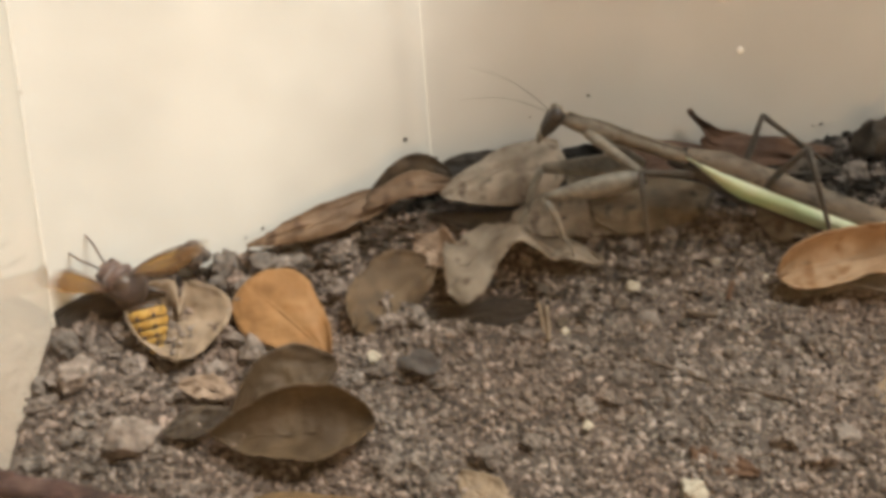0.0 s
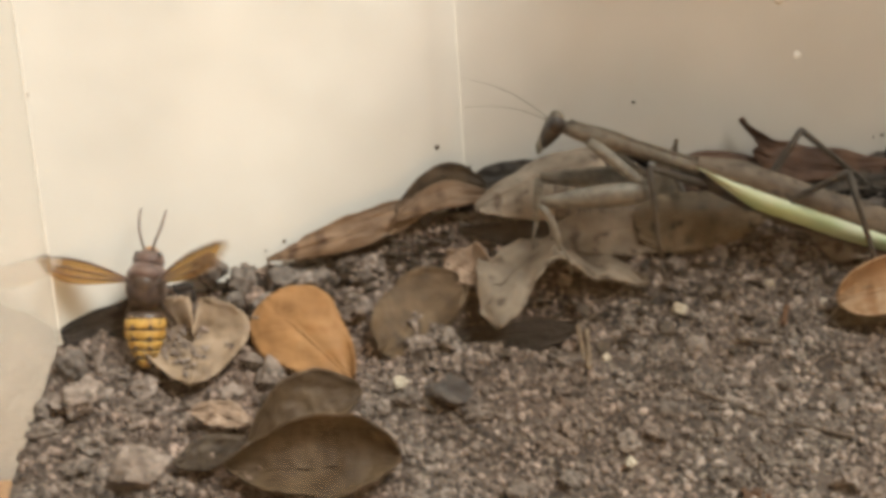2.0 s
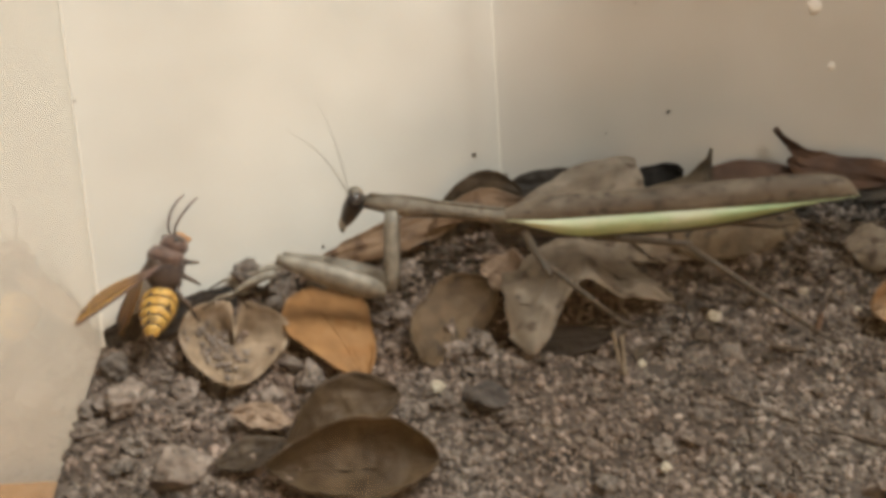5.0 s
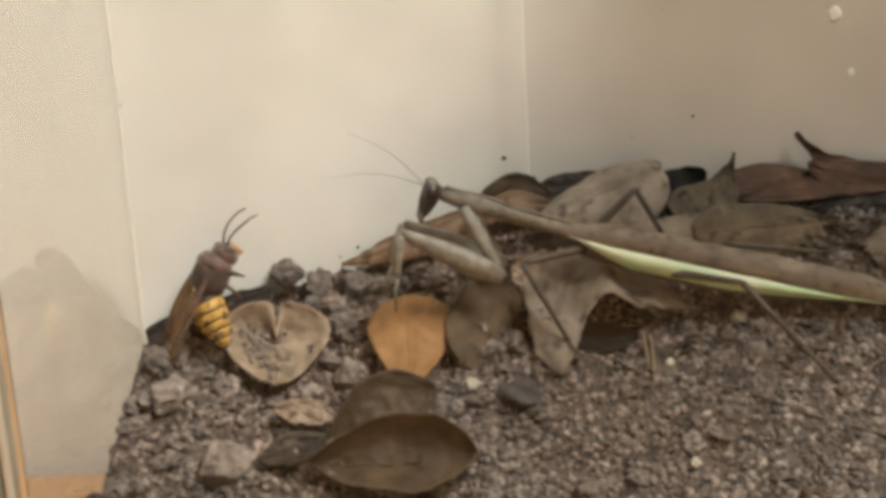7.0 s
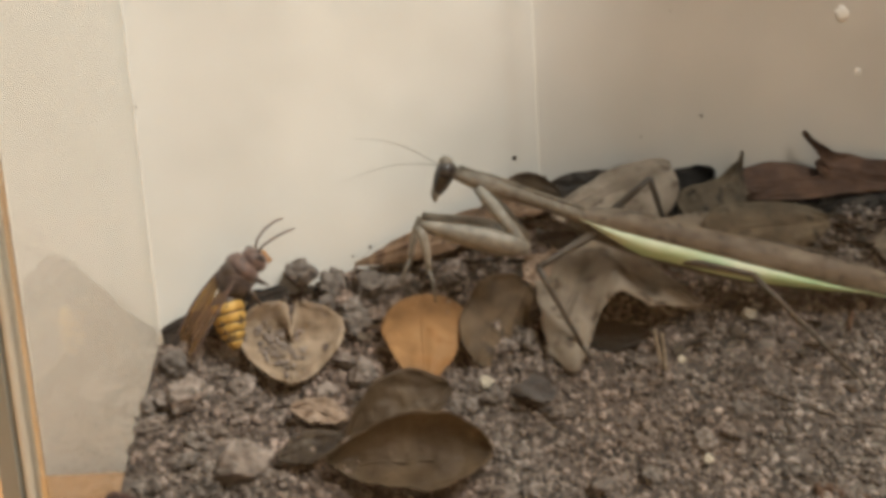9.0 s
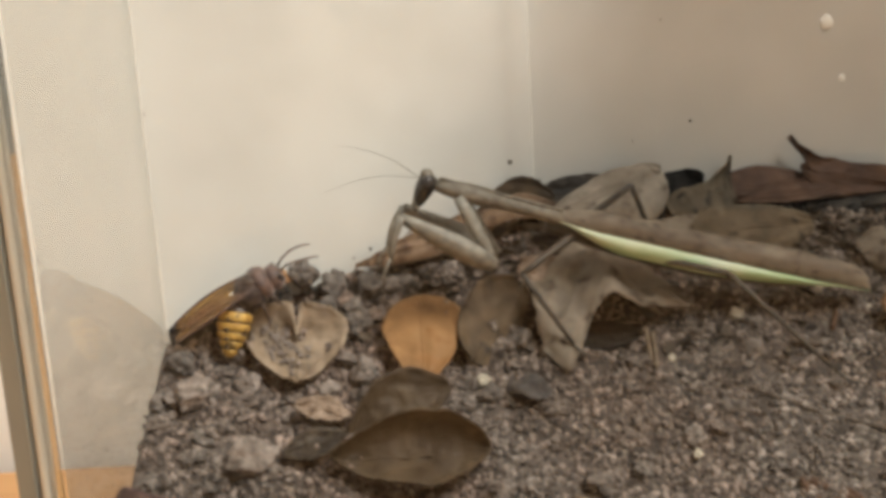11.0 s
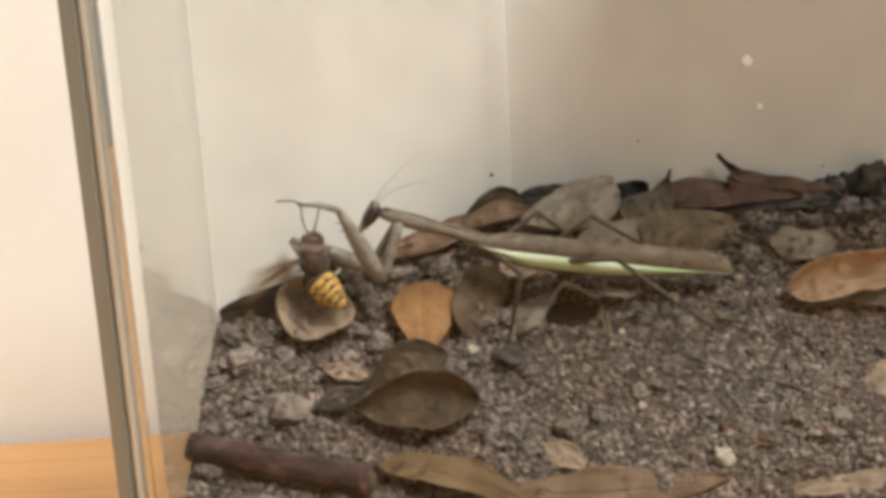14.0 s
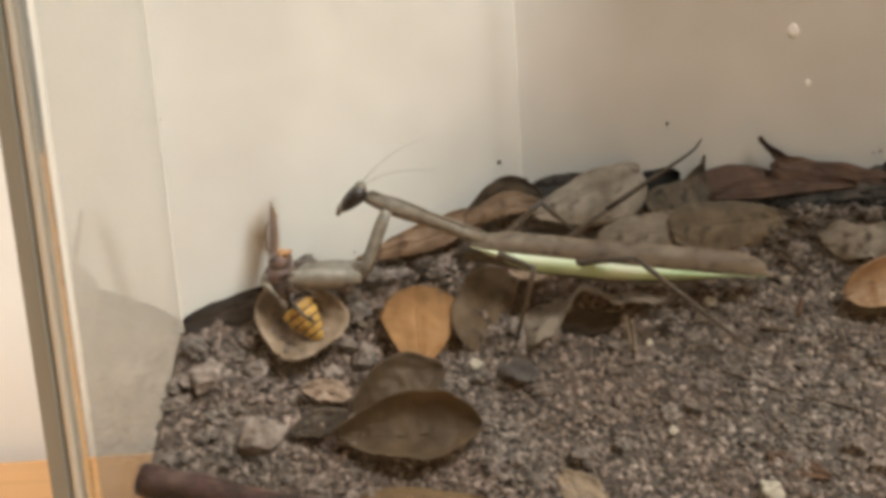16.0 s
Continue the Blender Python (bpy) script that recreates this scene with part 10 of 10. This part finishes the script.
        (15.3333, pose(0.00500, -0.00220, 0.00240, -173.1, -83.9, -8.2)), (15.3667, pose(0.00500, -0.00220, 0.00240, -178.1, -46.1, 16.0)), (15.4, pose(0.00500, -0.00220, 0.00240, 171.6, -81.4, 9.2)),
        (15.4333, pose(0.00500, -0.00220, 0.00240, -39.9, -66.2, -159.0)), (15.4667, pose(0.00500, -0.00220, 0.00240, -179.2, -45.0, 18.3)), (15.5, pose(0.00500, -0.00220, 0.00240, 159.0, -75.0, 26.2)),
        (15.5333, pose(0.00500, -0.00220, 0.00240, -38.5, -57.0, -167.2)), (15.5667, pose(0.00500, -0.00220, 0.00240, 156.9, -65.7, 34.4)), (15.6, pose(0.00500, -0.00220, 0.00240, -179.2, -30.8, 24.5)),
        (15.6333, pose(0.00500, -0.00220, 0.00240, 161.7, -52.5, 37.7)), (15.6667, pose(0.00500, -0.00220, 0.00240, 8.3, -68.2, 153.6)), (15.7, pose(0.00500, -0.00220, 0.00240, 167.7, -39.1, 39.0)),
        (15.7333, pose(0.00500, -0.00220, 0.00240, 180.0, -16.1, 29.4)), (15.7667, pose(0.00500, -0.00220, 0.00240, 172.5, -27.6, 39.9)), (15.8, pose(0.00500, -0.00220, 0.00240, 109.7, -54.5, 84.4)),
        (15.8333, pose(0.00500, -0.00220, 0.00240, 176.1, -19.3, 40.6)), (15.8667, pose(0.00500, -0.00220, 0.00240, -179.0, -6.8, 32.3)), (15.9, pose(0.00500, -0.00220, 0.00240, 179.2, -12.6, 41.3)),
        (15.9333, pose(0.00500, -0.00220, 0.00240, 175.1, -19.1, 55.2)), (15.9667, pose(0.00500, -0.00220, 0.00240, -177.3, -2.1, 34.6)), (16, pose(0.00500, -0.00220, 0.00240, -176.9, -4.2, 42.5)),
    ])
    walk(HEART, [
        (0, pose(-0.04787, 0.23955, 0.08120, 6.8, -45.0, 88.7)), (4.2, pose(-0.04788, 0.23955, 0.08112, 6.8, -45.0, 88.7)), (6.3, pose(-0.04702, 0.23928, 0.08091, 2.3, -44.8, 90.8)),
        (9.2, pose(-0.04688, 0.23928, 0.08090, 2.3, -44.8, 90.8)), (11.5, pose(-0.04640, 0.23946, 0.08097, 2.7, -44.2, 90.2)), (12, pose(-0.04583, 0.23945, 0.08097, 2.8, -44.2, 90.1)),
        (12.2, pose(-0.04798, 0.23729, 0.08281, 7.6, -44.9, 84.2)), (13, pose(-0.05226, 0.23953, 0.08381, 24.8, -44.0, 54.4)), (14.5, pose(-0.05367, 0.23922, 0.08485, 21.3, -27.5, 52.7)),
        (15.2, pose(-0.05150, 0.23890, 0.08360, 16.0, -37.0, 62.0)), (16, pose(-0.04960, 0.23840, 0.08323, 20.8, -46.1, 59.9)),
    ])
    walk(ORANGE, [
        (0, pose(-0.01967, 0.23763, 0.08173, -36.5, -30.4, 140.7)), (3.9, pose(-0.01967, 0.23763, 0.08173, -36.5, -30.4, 140.7)), (4.2, pose(-0.02475, 0.24028, 0.08346, -16.0, -31.8, 142.1)),
        (6.3, pose(-0.02230, 0.23380, 0.08160, -2.7, -30.0, 92.0)), (16, pose(-0.02230, 0.23380, 0.08160, -2.7, -30.0, 92.0)),
    ])
    walk(DUN, [(0, pose(-0.01500, 0.24300, 0.08460, 40.3, -21.4, 42.0)), (3.9, pose(-0.01500, 0.24300, 0.08460, 40.3, -21.4, 42.0)), (6.3, pose(-0.01330, 0.24050, 0.08320, 34.4, -28.1, 57.7)), (16, pose(-0.01330, 0.24050, 0.08320, 34.4, -28.1, 57.7))])
    walk(GREY, [
        (0, pose(0.00237, 0.24947, 0.08966, -17.0, 0.0, -2.0)), (3.7, pose(0.00237, 0.24947, 0.08966, -17.0, 0.0, -2.0)), (6.3, pose(-0.00077, 0.24183, 0.08600, 4.0, 0.0, 8.0)),
        (11.5, pose(-0.00077, 0.24183, 0.08600, 4.0, 0.0, 8.0)), (12.2, pose(-0.00240, 0.24450, 0.08290, -36, -12, -7)), (16, pose(-0.00240, 0.24450, 0.08290, -36, -12, -7)),
    ])


motions()
